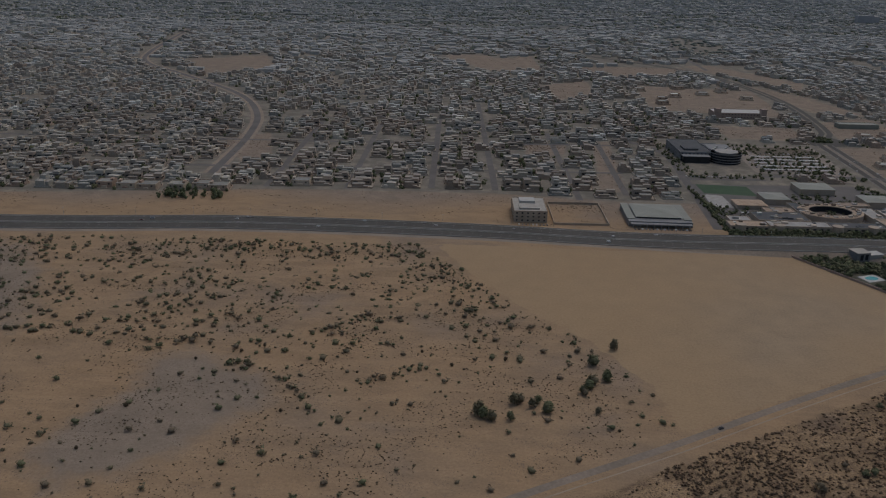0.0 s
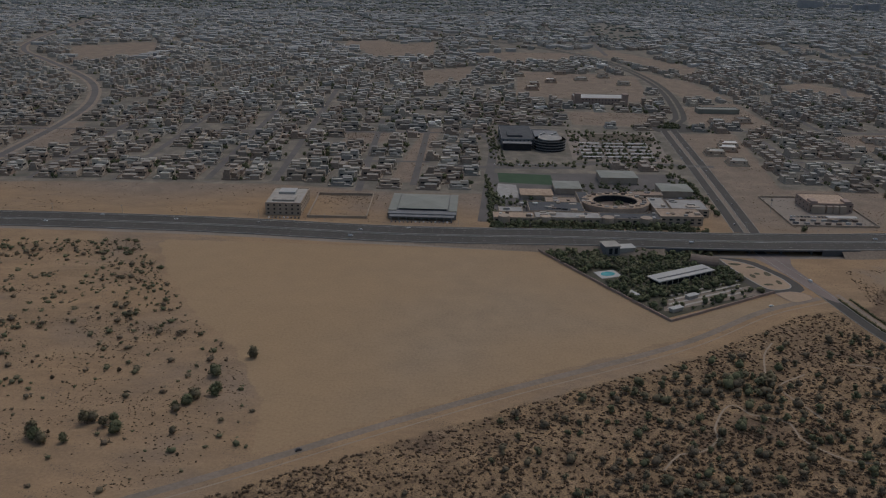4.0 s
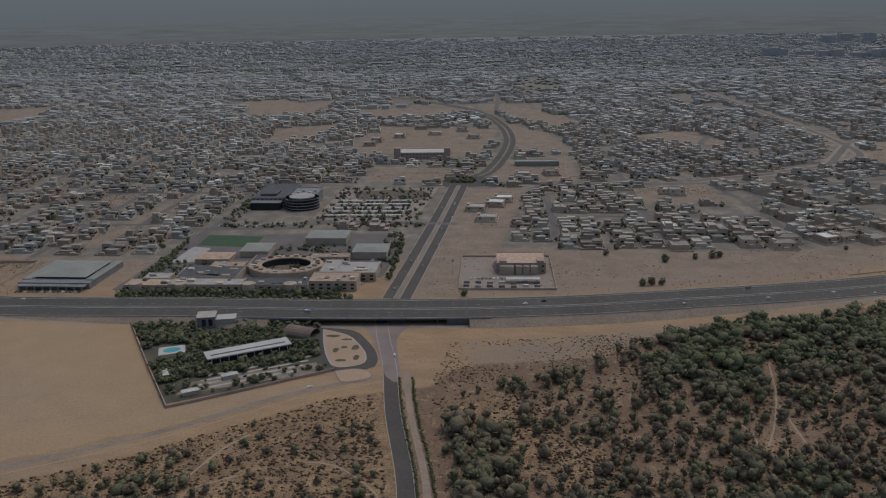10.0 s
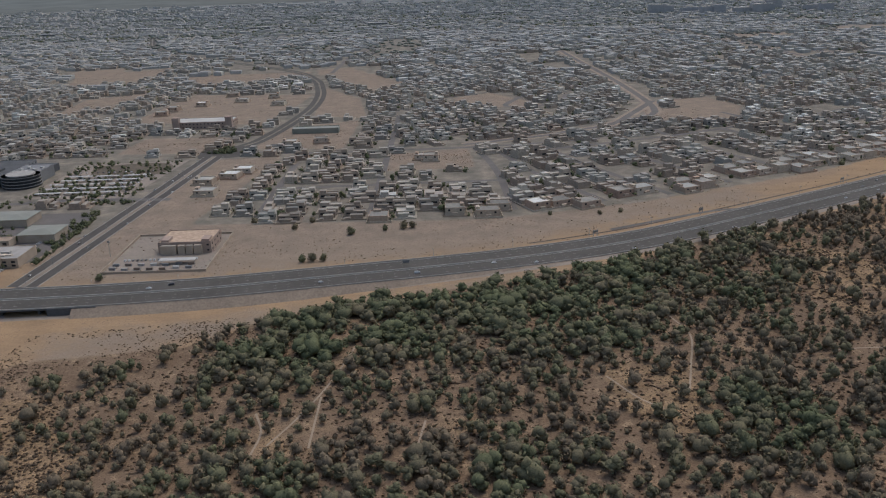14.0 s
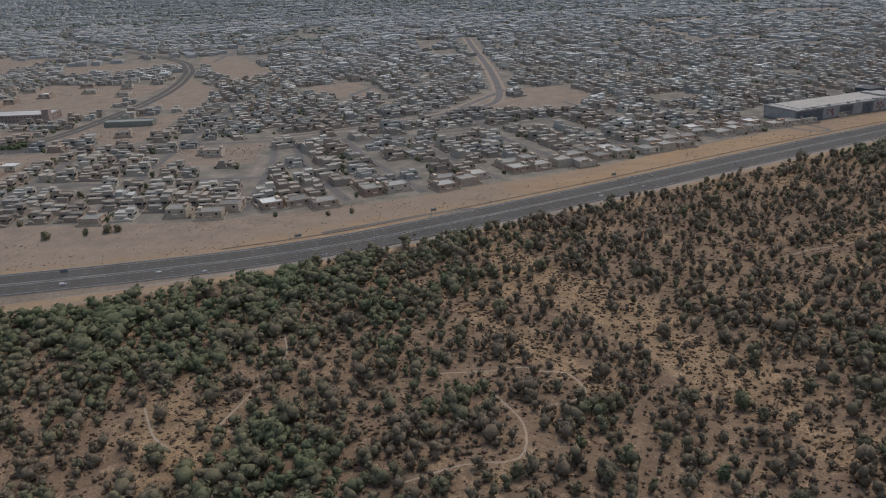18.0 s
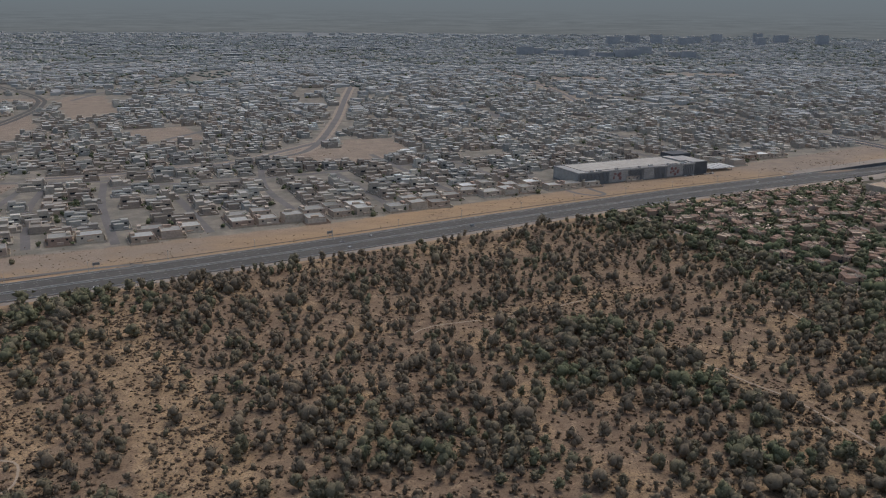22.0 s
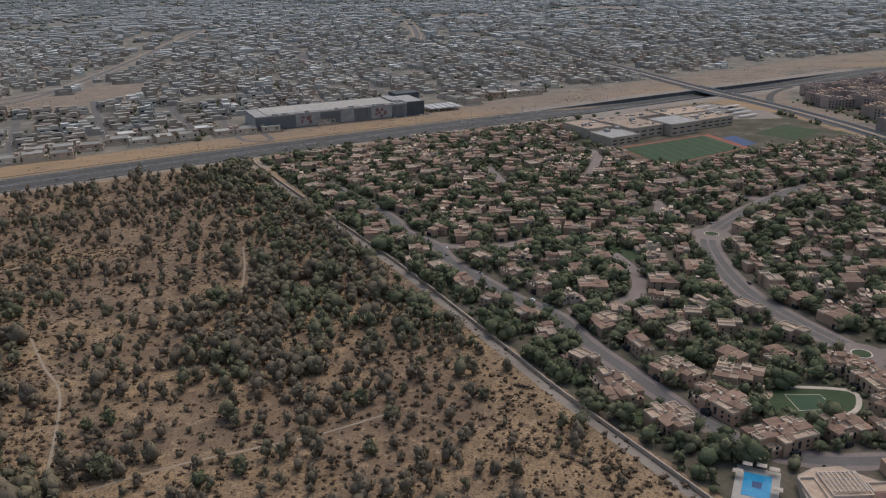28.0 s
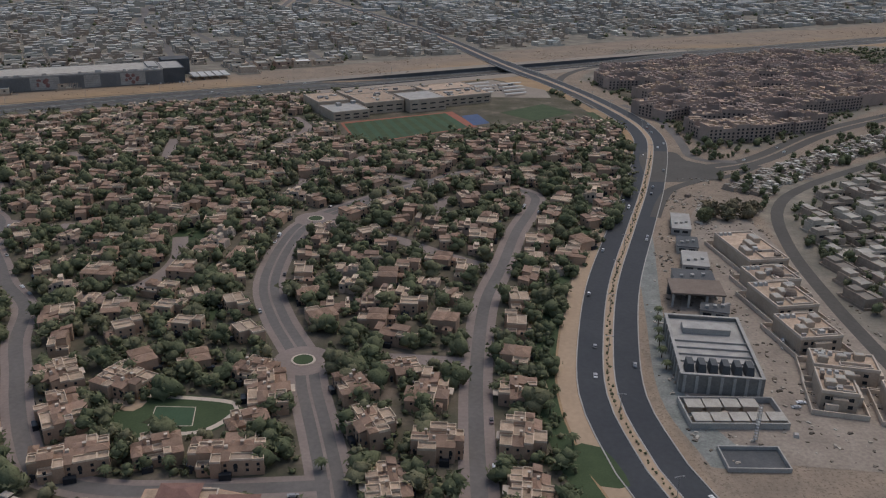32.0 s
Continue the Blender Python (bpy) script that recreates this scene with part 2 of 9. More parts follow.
car_paint = tinted("car_paint", [(0.0, (0.7, 0.7, 0.7)), (0.42, (0.62, 0.62, 0.62)), (0.45, (0.05, 0.05, 0.055)), (0.7, (0.12, 0.12, 0.13)), (0.72, (0.35, 0.36, 0.37)), (0.94, (0.30, 0.30, 0.31)), (1.0, (0.22, 0.05, 0.04))], 2.0, 0.35, per_object=True, grain=0.05)
far_render = surface("pale_grey_render", (0.33, 0.335, 0.34), (0.40, 0.40, 0.40), 0.02, 0.2)
poster_red = surface("red_hoarding", (0.20, 0.10, 0.095), (0.27, 0.15, 0.135), 0.3, 2.0)


def ground_material():
    """Bare soil whose kind follows the zones that the sheet carries: graded sand, red scrub soil, gardens, built-up
    ground. Far off, haze is put into its colour.
    """
    m, nt, b = nodes_of("desert_ground", 0.97)
    b.inputs["Specular IOR Level"].default_value = 0.1
    a = nt.nodes.new("ShaderNodeAttribute")
    a.attribute_name = "zone"
    sep = nt.nodes.new("ShaderNodeSeparateColor")
    link(nt, a.outputs["Color"], sep.inputs["Color"])
    g2 = nt.nodes.new("ShaderNodeAttribute")
    g2.attribute_name = "zone_two"
    big, mid, fine = noise_tex(nt, 0.012, 6), noise_tex(nt, 0.08, 6, 0.6), noise_tex(nt, 0.9, 5, 0.65)
    grit = noise_tex(nt, 0.35, 6, 0.75)
    ripple = noise_tex(nt, 0.05, 6, 0.6, (1.0, 2.2, 1.0, 28.0))
    speck = noise_tex(nt, 1.6, 2, 0.5)
    desert = ramp(nt, big, [(0.36, (0.247, 0.196, 0.152)), (0.44, (0.310, 0.222, 0.141)), (0.58, (0.354, 0.240, 0.139)), (0.75, (0.310, 0.208, 0.122))])
    desert = mix(nt, 0.45, desert, ramp(nt, ripple, [(0.35, (0.234, 0.168, 0.110)), (0.62, (0.39, 0.272, 0.165))]))
    desert = mix(nt, stepped(nt, math_node(nt, "ADD", g2.outputs["Alpha"], math_node(nt, "MULTIPLY_ADD", mid, 0.8, -0.4)), 0.3, 0.75), desert, ramp(nt, mid, [(0.3, (0.235, 0.188, 0.142)), (0.7, (0.29, 0.232, 0.176))]))
    desert = mix(nt, stepped(nt, grit, 0.57, 0.72), desert, (0.19, 0.145, 0.108))
    desert = mix(nt, math_node(nt, "MULTIPLY", stepped(nt, speck, 0.60, 0.68), stepped(nt, mid, 0.45, 0.6)), desert, (0.15, 0.118, 0.09))
    graded = ramp(nt, big, [(0.3, (0.37, 0.262, 0.156)), (0.7, (0.345, 0.238, 0.136))])
    graded = mix(nt, stepped(nt, math_node(nt, "ADD", g2.outputs["Alpha"], math_node(nt, "MULTIPLY_ADD", big, 1.4, -0.7)), 0.05, 0.95), graded, ramp(nt, mid, [(0.3, (0.285, 0.222, 0.156)), (0.7, (0.34, 0.265, 0.186))]))
    graded = mix(nt, 0.3, graded, ramp(nt, mid, [(0.35, (0.30, 0.228, 0.152)), (0.7, (0.40, 0.29, 0.18))]))
    patchy = noise_tex(nt, 0.03, 5, 0.6)
    scrub = ramp(nt, patchy, [(0.36, (0.182, 0.129, 0.088)), (0.5, (0.225, 0.160, 0.108)), (0.64, (0.295, 0.211, 0.138))])
    scrub = mix(nt, 0.4, scrub, ramp(nt, mid, [(0.30, (0.135, 0.094, 0.064)), (0.5, (0.200, 0.142, 0.096)), (0.70, (0.31, 0.224, 0.144))]))
    golden = ramp(nt, mid, [(0.35, (0.215, 0.150, 0.090)), (0.6, (0.345, 0.240, 0.138))])
    trodden = math_node(nt, "ADD", a.outputs["Alpha"], math_node(nt, "MULTIPLY_ADD", patchy, 1.2, -0.6))
    scrub = mix(nt, stepped(nt, trodden, 0.42, 0.62), scrub, golden)
    scrub = mix(nt, stepped(nt, grit, 0.50, 0.62), scrub, (0.160, 0.111, 0.074))
    scrub = mix(nt, math_node(nt, "MULTIPLY", stepped(nt, noise_tex(nt, 0.22, 5, 0.7), 0.54, 0.62), 0.55), scrub, (0.41, 0.30, 0.19))
    scrub = mix(nt, stepped(nt, speck, 0.52, 0.62), scrub, (0.140, 0.098, 0.066))
    garden = ramp(nt, mid, [(0.38, (0.085, 0.082, 0.056)), (0.55, (0.125, 0.108, 0.080)), (0.7, (0.215, 0.172, 0.138))])
    urban = ramp(nt, mid, [(0.3, (0.135, 0.128, 0.107)), (0.5, (0.200, 0.180, 0.148)), (0.72, (0.308, 0.269, 0.212))])
    # far ground in grey-blue tones: haze put into the soil's colour
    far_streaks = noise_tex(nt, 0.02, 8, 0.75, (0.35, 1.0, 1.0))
    hazed_ground = ramp(nt, far_streaks, [(0.36, (0.165, 0.182, 0.185)), (0.5, (0.209, 0.223, 0.226)), (0.66, (0.281, 0.288, 0.281))])
    wobble = math_node(nt, "MULTIPLY_ADD", mid, 0.5, -0.25)

    def zone(s, soft=0.08):
        return stepped(nt, math_node(nt, "ADD", s, wobble), 0.5 - soft, 0.5 + soft)

    s2 = nt.nodes.new("ShaderNodeSeparateColor")
    link(nt, g2.outputs["Color"], s2.inputs["Color"])
    lots = ramp(nt, mid, [(0.3, (0.215, 0.174, 0.137)), (0.5, (0.265, 0.212, 0.164)), (0.7, (0.32, 0.252, 0.190))])
    lots = mix(nt, stepped(nt, grit, 0.52, 0.66), lots, (0.195, 0.155, 0.12))
    lots = mix(nt, stepped(nt, speck, 0.56, 0.66), lots, (0.17, 0.137, 0.105))
    desert = mix(nt, s2.outputs["Blue"], desert, lots)
    col = mix(nt, zone(sep.outputs["Green"]), desert, scrub)
    col = mix(nt, zone(sep.outputs["Red"], 0.05), col, graded)
    col = mix(nt, zone(sep.outputs["Blue"]), col, urban)
    col = mix(nt, stepped(nt, s2.outputs["Red"], 0.48, 0.52), col, garden)
    col = mix(nt, s2.outputs["Green"], col, hazed_ground)
    col = mix(nt, 0.35, col, mix(nt, 1.0, col, ramp(nt, fine, [(0.3, (0.65, 0.65, 0.65)), (0.7, (1.3, 1.3, 1.3))]), "MULTIPLY"))
    link(nt, col, b.inputs["Base Color"])
    bump(nt, b, fine, 0.4, 0.25)
    return m


ground_mat = ground_material()
# horizon haze as a self-glowing grey gradient, bluer and brighter upwards
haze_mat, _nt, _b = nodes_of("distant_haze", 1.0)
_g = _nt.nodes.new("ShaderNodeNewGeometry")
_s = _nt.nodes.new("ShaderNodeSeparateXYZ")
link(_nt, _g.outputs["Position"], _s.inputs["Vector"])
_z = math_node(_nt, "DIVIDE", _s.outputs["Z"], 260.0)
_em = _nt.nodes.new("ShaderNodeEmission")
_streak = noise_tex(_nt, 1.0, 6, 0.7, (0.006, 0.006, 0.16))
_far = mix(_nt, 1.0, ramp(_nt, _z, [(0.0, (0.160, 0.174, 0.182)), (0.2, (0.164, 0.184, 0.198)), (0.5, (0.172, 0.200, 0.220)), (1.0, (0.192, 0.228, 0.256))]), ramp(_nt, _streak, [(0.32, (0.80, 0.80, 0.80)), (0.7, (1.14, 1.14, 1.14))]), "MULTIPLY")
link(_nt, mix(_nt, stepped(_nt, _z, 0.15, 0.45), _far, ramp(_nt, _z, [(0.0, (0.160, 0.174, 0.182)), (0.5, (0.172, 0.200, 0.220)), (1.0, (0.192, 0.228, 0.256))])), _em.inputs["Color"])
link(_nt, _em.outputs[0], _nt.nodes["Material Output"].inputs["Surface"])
# ---- building helpers ----
def finish(name, me, material, parent=None, label=""):
    for mm in (material if isinstance(material, (list, tuple)) else [material]):
        me.materials.append(mm)
    ob = new(name, me)
    if parent:
        ob.parent = parent
    if label:
        tagged(ob, label)
    return ob


def part(name, bm, material, parent, label=""):
    """Links a bmesh as one mesh object under a thing or a part."""
    me = bpy.data.meshes.new(name)
    bm.to_mesh(me)
    bm.free()
    return finish(name, me, material, parent, label)


def thing(name, label, category, group="", m=None, kind=""):
    ob = tagged(new(name), label, category, group, kind)
    if m is not None:
        ob.matrix_basis = m
    return ob


def box(bm, x0, x1, y0, y1, z0, z1, taper=0.0):
    lo = [bm.verts.new((x, y, z0)) for x, y in ((x0, y0), (x1, y0), (x1, y1), (x0, y1))]
    hi = [bm.verts.new((x, y, z1)) for x, y in ((x0 + taper, y0 + taper), (x1 - taper, y0 + taper), (x1 - taper, y1 - taper), (x0 + taper, y1 - taper))]
    bm.faces.new(lo[::-1])
    bm.faces.new(hi)
    for i in range(4):
        j = (i + 1) % 4
        bm.faces.new((lo[i], lo[j], hi[j], hi[i]))


def boxed(*dims, taper=0.0):
    bm = bmesh.new()
    for d in dims:
        box(bm, *d, taper=taper)
    return bm


def rim(bm, x0, x1, y0, y1, z0, z1, w):
    """A low wall round a rectangle, in one piece."""
    def ring(a, z):
        return [bm.verts.new((x, y, z)) for x, y in ((x0 + a, y0 + a), (x1 - a, y0 + a), (x1 - a, y1 - a), (x0 + a, y1 - a))]
    o0, o1, i0, i1 = ring(0, z0), ring(0, z1), ring(w, z0), ring(w, z1)
    for i in range(4):
        j = (i + 1) % 4
        for q in ((o0[i], o0[j], o1[j], o1[i]), (o1[i], o1[j], i1[j], i1[i]), (i1[i], i1[j], i0[j], i0[i]), (i0[i], i0[j], o0[j], o0[i])):
            bm.faces.new(q)


def hip(bm, x0, x1, y0, y1, z0, z1, eave=0.25):
    x0, x1, y0, y1 = x0 - eave, x1 + eave, y0 - eave, y1 + eave
    dx, dy = x1 - x0, y1 - y0
    r = min(dx, dy) / 2
    a, b = ((x0 + r, (y0 + y1) / 2), (x1 - r, (y0 + y1) / 2)) if dx >= dy else (((x0 + x1) / 2, y0 + r), ((x0 + x1) / 2, y1 - r))
    low = [bm.verts.new((x, y, z0 + h)) for h in (0, 0.1) for x, y in ((x0, y0), (x1, y0), (x1, y1), (x0, y1))]
    bm.faces.new(low[3::-1])
    for i in range(4):
        j = (i + 1) % 4
        bm.faces.new((low[i], low[j], low[j + 4], low[i + 4]))
    t = [bm.verts.new((*a, z1)), bm.verts.new((*b, z1))]
    l = low[4:]
    if dx >= dy:
        bm.faces.new((l[0], l[1], t[1], t[0]))
        bm.faces.new((l[1], l[2], t[1]))
        bm.faces.new((l[2], l[3], t[0], t[1]))
        bm.faces.new((l[3], l[0], t[0]))
    else:
        bm.faces.new((l[0], l[1], t[0]))
        bm.faces.new((l[1], l[2], t[1], t[0]))
        bm.faces.new((l[2], l[3], t[1]))
        bm.faces.new((l[3], l[0], t[0], t[1]))


def shed(bm, x0, x1, y0, y1, z0, z1):
    """A lean-to roof, low at y0."""
    v = [bm.verts.new(p) for p in ((x0, y0, z0), (x1, y0, z0), (x1, y1, z1), (x0, y1, z1), (x0, y0, z0 - 0.12), (x1, y0, z0 - 0.12), (x1, y1, z0 - 0.12), (x0, y1, z0 - 0.12))]
    for f in ((0, 1, 2, 3), (7, 6, 5, 4), (4, 5, 1, 0), (5, 6, 2, 1), (6, 7, 3, 2), (7, 4, 0, 3)):
        bm.faces.new([v[i] for i in f])


def prism(bm, pts, z0, z1):
    lo, hi = [bm.verts.new((x, y, z0)) for x, y in pts], [bm.verts.new((x, y, z1)) for x, y in pts]
    bm.faces.new(hi)
    bm.faces.new(lo[::-1])
    n = len(pts)
    for i in range(n):
        bm.faces.new((lo[i], lo[(i + 1) % n], hi[(i + 1) % n], hi[i]))


def fast_mesh(name, V, F, mats=None, tint=None, smooth_faces=False):
    """A mesh from arrays: vertices, faces of one size, material slots by face and a tint by vertex."""
    V, F = np.asarray(V, np.float32), np.asarray(F, np.int32)
    me = bpy.data.meshes.new(name)
    k = F.shape[1]
    me.vertices.add(len(V))
    me.vertices.foreach_set("co", V.ravel())
    me.loops.add(F.size)
    me.loops.foreach_set("vertex_index", F.ravel())
    me.polygons.add(len(F))
    me.polygons.foreach_set("loop_start", np.arange(0, F.size, k, dtype=np.int32))
    if mats is not None:
        me.polygons.foreach_set("material_index", np.asarray(mats, np.int32))
    if tint is not None:
        at = me.attributes.new("tint", "FLOAT", "POINT")
        at.data.foreach_set("value", np.asarray(tint, np.float32))
    me.polygons.foreach_set("use_smooth", np.full(len(F), smooth_faces))
    me.update(calc_edges=True)
    return me


class Soup:
    """Many small pieces gathered into one mesh."""

    def __init__(self):
        self.v, self.f, self.t, self.m, self.n = [], [], [], [], 0

    def add(self, template, places, turns, sizes, tints):
        V, F, M = template
        k, n = len(places), len(V)
        if k == 0:
            return
        sizes = np.asarray(sizes, float)
        if sizes.ndim == 1:
            sizes = np.repeat(sizes[:, None], 3, 1)
        W = V[None] * sizes[:, None]
        c, s = np.cos(turns)[:, None], np.sin(turns)[:, None]
        X, Y = W[..., 0] * c - W[..., 1] * s, W[..., 0] * s + W[..., 1] * c
        P = np.stack([X, Y, W[..., 2]], -1) + np.asarray(places)[:, None]
        self.v.append(P.reshape(-1, 3))
        self.f.append((F[None] + (np.arange(k) * n)[:, None, None] + self.n).reshape(-1, F.shape[1]))
        self.t.append(np.repeat(tints, n))
        self.m.append(np.tile(M, k))
        self.n += k * n

    def build(self, name, materials, label, category, parent=None, kind="stuff", soft=False):
        me = fast_mesh(name, np.concatenate(self.v), np.concatenate(self.f), np.concatenate(self.m), np.concatenate(self.t), soft)
        ob = finish(name, me, materials, parent)
        return tagged(ob, label, category, kind=kind)


def box_template(*dims):
    """Quads of boxes (x0, x1, y0, y1, z0, z1, slot), with no undersides."""
    V, F, M = [], [], []
    for x0, x1, y0, y1, z0, z1, wall, top in dims:
        n = len(V)
        V += [(x, y, z) for z in (z0, z1) for x, y in ((x0, y0), (x1, y0), (x1, y1), (x0, y1))]
        F += [(n + 4, n + 5, n + 6, n + 7)] + [(n + i, n + (i + 1) % 4, n + (i + 1) % 4 + 4, n + i + 4) for i in range(4)]
        M += [top] + [wall] * 4
    return np.array(V, float), np.array(F), np.array(M)


PHI = (1 + 5 ** 0.5) / 2
ICO_V = np.array([(-1, PHI, 0), (1, PHI, 0), (-1, -PHI, 0), (1, -PHI, 0), (0, -1, PHI), (0, 1, PHI), (0, -1, -PHI), (0, 1, -PHI), (PHI, 0, -1), (PHI, 0, 1), (-PHI, 0, -1), (-PHI, 0, 1)]) / (1 + PHI ** 2) ** 0.5
ICO_F = np.array([(0, 11, 5), (0, 5, 1), (0, 1, 7), (0, 7, 10), (0, 10, 11), (1, 5, 9), (5, 11, 4), (11, 10, 2), (10, 7, 6), (7, 1, 8), (3, 9, 4), (3, 4, 2), (3, 2, 6), (3, 6, 8), (3, 8, 9), (4, 9, 5), (2, 4, 11), (6, 2, 10), (8, 6, 7), (9, 8, 1)])


def clump(rng, centre, r, flat=0.75):
    V = ICO_V * (r * rng.uniform(0.65, 1.25, (12, 1))) * (1, 1, flat)
    return V + centre, ICO_F


def leaves(rng, centre, radius, count, size, inner=0.75):
    d = rng.normal(size=(count, 3))
    d /= np.linalg.norm(d, axis=1)[:, None]
    p = centre + d * radius * rng.uniform(inner, 1.1, (count, 1))
    a, b = rng.normal(size=(count, 3)) * size, rng.normal(size=(count, 3)) * size
    V = np.stack([p - a * 0.6, p + a * 0.6, p + b], 1).reshape(-1, 3)
    return V, np.arange(count * 3).reshape(-1, 3)


def tube(p, q, r0, r1, sides=5):
    p, q = np.array(p, float), np.array(q, float)
    a = np.linspace(0, 2 * np.pi, sides, endpoint=False)
    ring = np.stack([np.cos(a), np.sin(a), 0 * a], 1)
    V = np.concatenate([p + ring * r0, q + ring * r1])
    F = []
    for i in range(sides):
        j = (i + 1) % sides
        F += [(i, j, j + sides), (i, j + sides, i + sides)]
    return V, np.array(F)


def joined(pieces):
    V, F, M, n = [], [], [], 0
    for (v, f), m in pieces:
        V.append(v)
        F.append(f + n)
        M.append(np.full(len(f), m))
        n += len(v)
    return np.concatenate(V), np.concatenate(F), np.concatenate(M)


def tree_pieces(seed, clumps=3, spray=90, wide=0.36, limbs=0):
    """An upright tree about one unit high on a short stem: a small dense core wrapped in loose leaf, and wood."""
    rng = np.random.RandomState(seed)
    lean = rng.uniform(-0.06, 0.06, 2)
    wood = [tube((0, 0, -0.04), (lean[0], lean[1], 0.5), 0.03, 0.017, 4)]
    crown = []
    for i in range(clumps):
        f = (i + 0.5) / clumps
        a = i * 2.4 + rng.uniform(-0.6, 0.6)
        girth = wide * (0.62 + 0.9 * f - 1.05 * f * f)
        d = girth * rng.uniform(0.2, 0.55)
        c = np.array((math.cos(a) * d + lean[0], math.sin(a) * d + lean[1], 0.24 + 0.56 * f))
        crown.append(clump(rng, c, girth * rng.uniform(0.76, 0.96), 1.1))
        crown.append(leaves(rng, c, np.array((girth, girth, 0.95 * girth)), spray // clumps, 0.085, 0.7))
        if i < limbs:
            wood.append(tube((lean[0] * 0.4, lean[1] * 0.4, 0.2), c, 0.02, 0.007, 4))
    return crown, wood


def tree_template(seed, **k):
    crown, wood = tree_pieces(seed, **k)
    return joined([(c, 0) for c in crown] + [(w, 1) for w in wood])


def shrub_template(seed, spray=15):
    rng = np.random.RandomState(seed)
    return joined([(clump(rng, np.array((0, 0, 0.26)), 0.38, 0.8), 0), (leaves(rng, np.array((0, 0, 0.30)), np.array((0.5, 0.5, 0.4)), spray, 0.16, 0.6), 0)])


TREES = [tree_template(s, clumps=3, spray=72, wide=0.39 + 0.045 * (s % 4)) for s in range(7)]
OCTA_V = np.array([(1, 0, 0.3), (0, 1, 0.3), (-1, 0, 0.3), (0, -1, 0.3), (0, 0, 1), (0, 0, -0.1)]) * 0.5
OCTA_F = np.array([(0, 1, 4), (1, 2, 4), (2, 3, 4), (3, 0, 4), (1, 0, 5), (2, 1, 5), (3, 2, 5), (0, 3, 5)])
TUFTS = [joined([((OCTA_V * np.random.RandomState(300 + s).uniform(0.55, 1.3, (6, 1)), OCTA_F), 0)]) for s in range(6)]
SHRUBS = [shrub_template(40 + s) for s in range(6)]


def smooth(points, step=6.0):
    """Points along a smooth line through the given ones."""
    P = [np.array(p, float) for p in points]
    P = [2 * P[0] - P[1]] + P + [2 * P[-1] - P[-2]]
    out = []
    for a, b, c, d in zip(P, P[1:], P[2:], P[3:]):
        n = max(2, int(np.linalg.norm(c - b) / step))
        for t in np.linspace(0, 1, n, endpoint=False):
            out.append(0.5 * ((2 * b) + (c - a) * t + (2 * a - 5 * b + 4 * c - d) * t * t + (3 * b - a - 3 * c + d) * t ** 3))
    out.append(P[-2])
    return np.array(out)


def sideways(L):
    d = np.gradient(L[:, :2], axis=0)
    d /= np.linalg.norm(d, axis=1)[:, None] + 1e-9
    return np.stack([-d[:, 1], d[:, 0]], 1)


def strip_mesh(name, L, lo, hi, z, thick=0.0):
    """A band beside a line, from lo to hi metres to its left, with its top at z."""
    N = sideways(L)
    zz = z(L[:, 0]) if callable(z) else np.full(len(L), z)
    a, b = L[:, :2] + N * lo, L[:, :2] + N * hi
    n = len(L)
    if thick <= 0:
        V = np.concatenate([np.c_[a, zz], np.c_[b, zz]])
        F = np.array([(i, i + 1, n + i + 1, n + i) for i in range(n - 1)])
    else:
        V = np.concatenate([np.c_[a, zz - thick], np.c_[a, zz], np.c_[b, zz], np.c_[b, zz - thick]])
        F = np.array([(k * n + i, k * n + i + 1, ((k + 1) % 4) * n + i + 1, ((k + 1) % 4) * n + i) for k in range(4) for i in range(n - 1)])
        F = F[:, ::-1]
        ends = np.array([(0, n, 2 * n, 3 * n), (n - 1, 4 * n - 1, 3 * n - 1, 2 * n - 1)])
        F = np.concatenate([F, ends])
    return fast_mesh(name, V, F)


def flat_patch(name, pts, z, material, kind="structure", label="", category="", step=4.0, curved=True, parent=None):
    L = smooth(list(pts) + [pts[0]], step)[:-1] if curved else np.array(pts, float)
    bm = bmesh.new()
    bm.faces.new([bm.verts.new((x, y, z)) for x, y in L])
    bmesh.ops.triangulate(bm, faces=bm.faces[:])
    bmesh.ops.recalc_face_normals(bm, faces=bm.faces[:])
    if bm.faces[:] and bm.faces[0].normal.z < 0:
        bmesh.ops.reverse_faces(bm, faces=bm.faces[:])
    ob = part(name, bm, material, parent)
    return tagged(ob, label, category, kind=kind)


def inside(poly, X, Y):
    """Distance in metres to a polygon's edge, positive inside."""
    poly = np.array(poly, float)
    d = np.full(np.shape(X), 1e9)
    odd = np.zeros(np.shape(X), bool)
    for (ax, ay), (bx, by) in zip(poly, np.roll(poly, -1, 0)):
        t = np.clip(((X - ax) * (bx - ax) + (Y - ay) * (by - ay)) / ((bx - ax) ** 2 + (by - ay) ** 2 + 1e-9), 0, 1)
        d = np.minimum(d, np.hypot(X - ax - t * (bx - ax), Y - ay - t * (by - ay)))
        if ay != by:
            odd ^= ((ay > Y) != (by > Y)) & (X < (bx - ax) * (Y - ay) / (by - ay) + ax)
    return np.where(odd, d, -d)


def off_line(L, X, Y):
    d = np.full(np.shape(X), 1e9)
    for (ax, ay), (bx, by) in zip(L[:-1, :2], L[1:, :2]):
        t = np.clip(((X - ax) * (bx - ax) + (Y - ay) * (by - ay)) / ((bx - ax) ** 2 + (by - ay) ** 2 + 1e-9), 0, 1)
        d = np.minimum(d, np.hypot(X - ax - t * (bx - ax), Y - ay - t * (by - ay)))
    return d


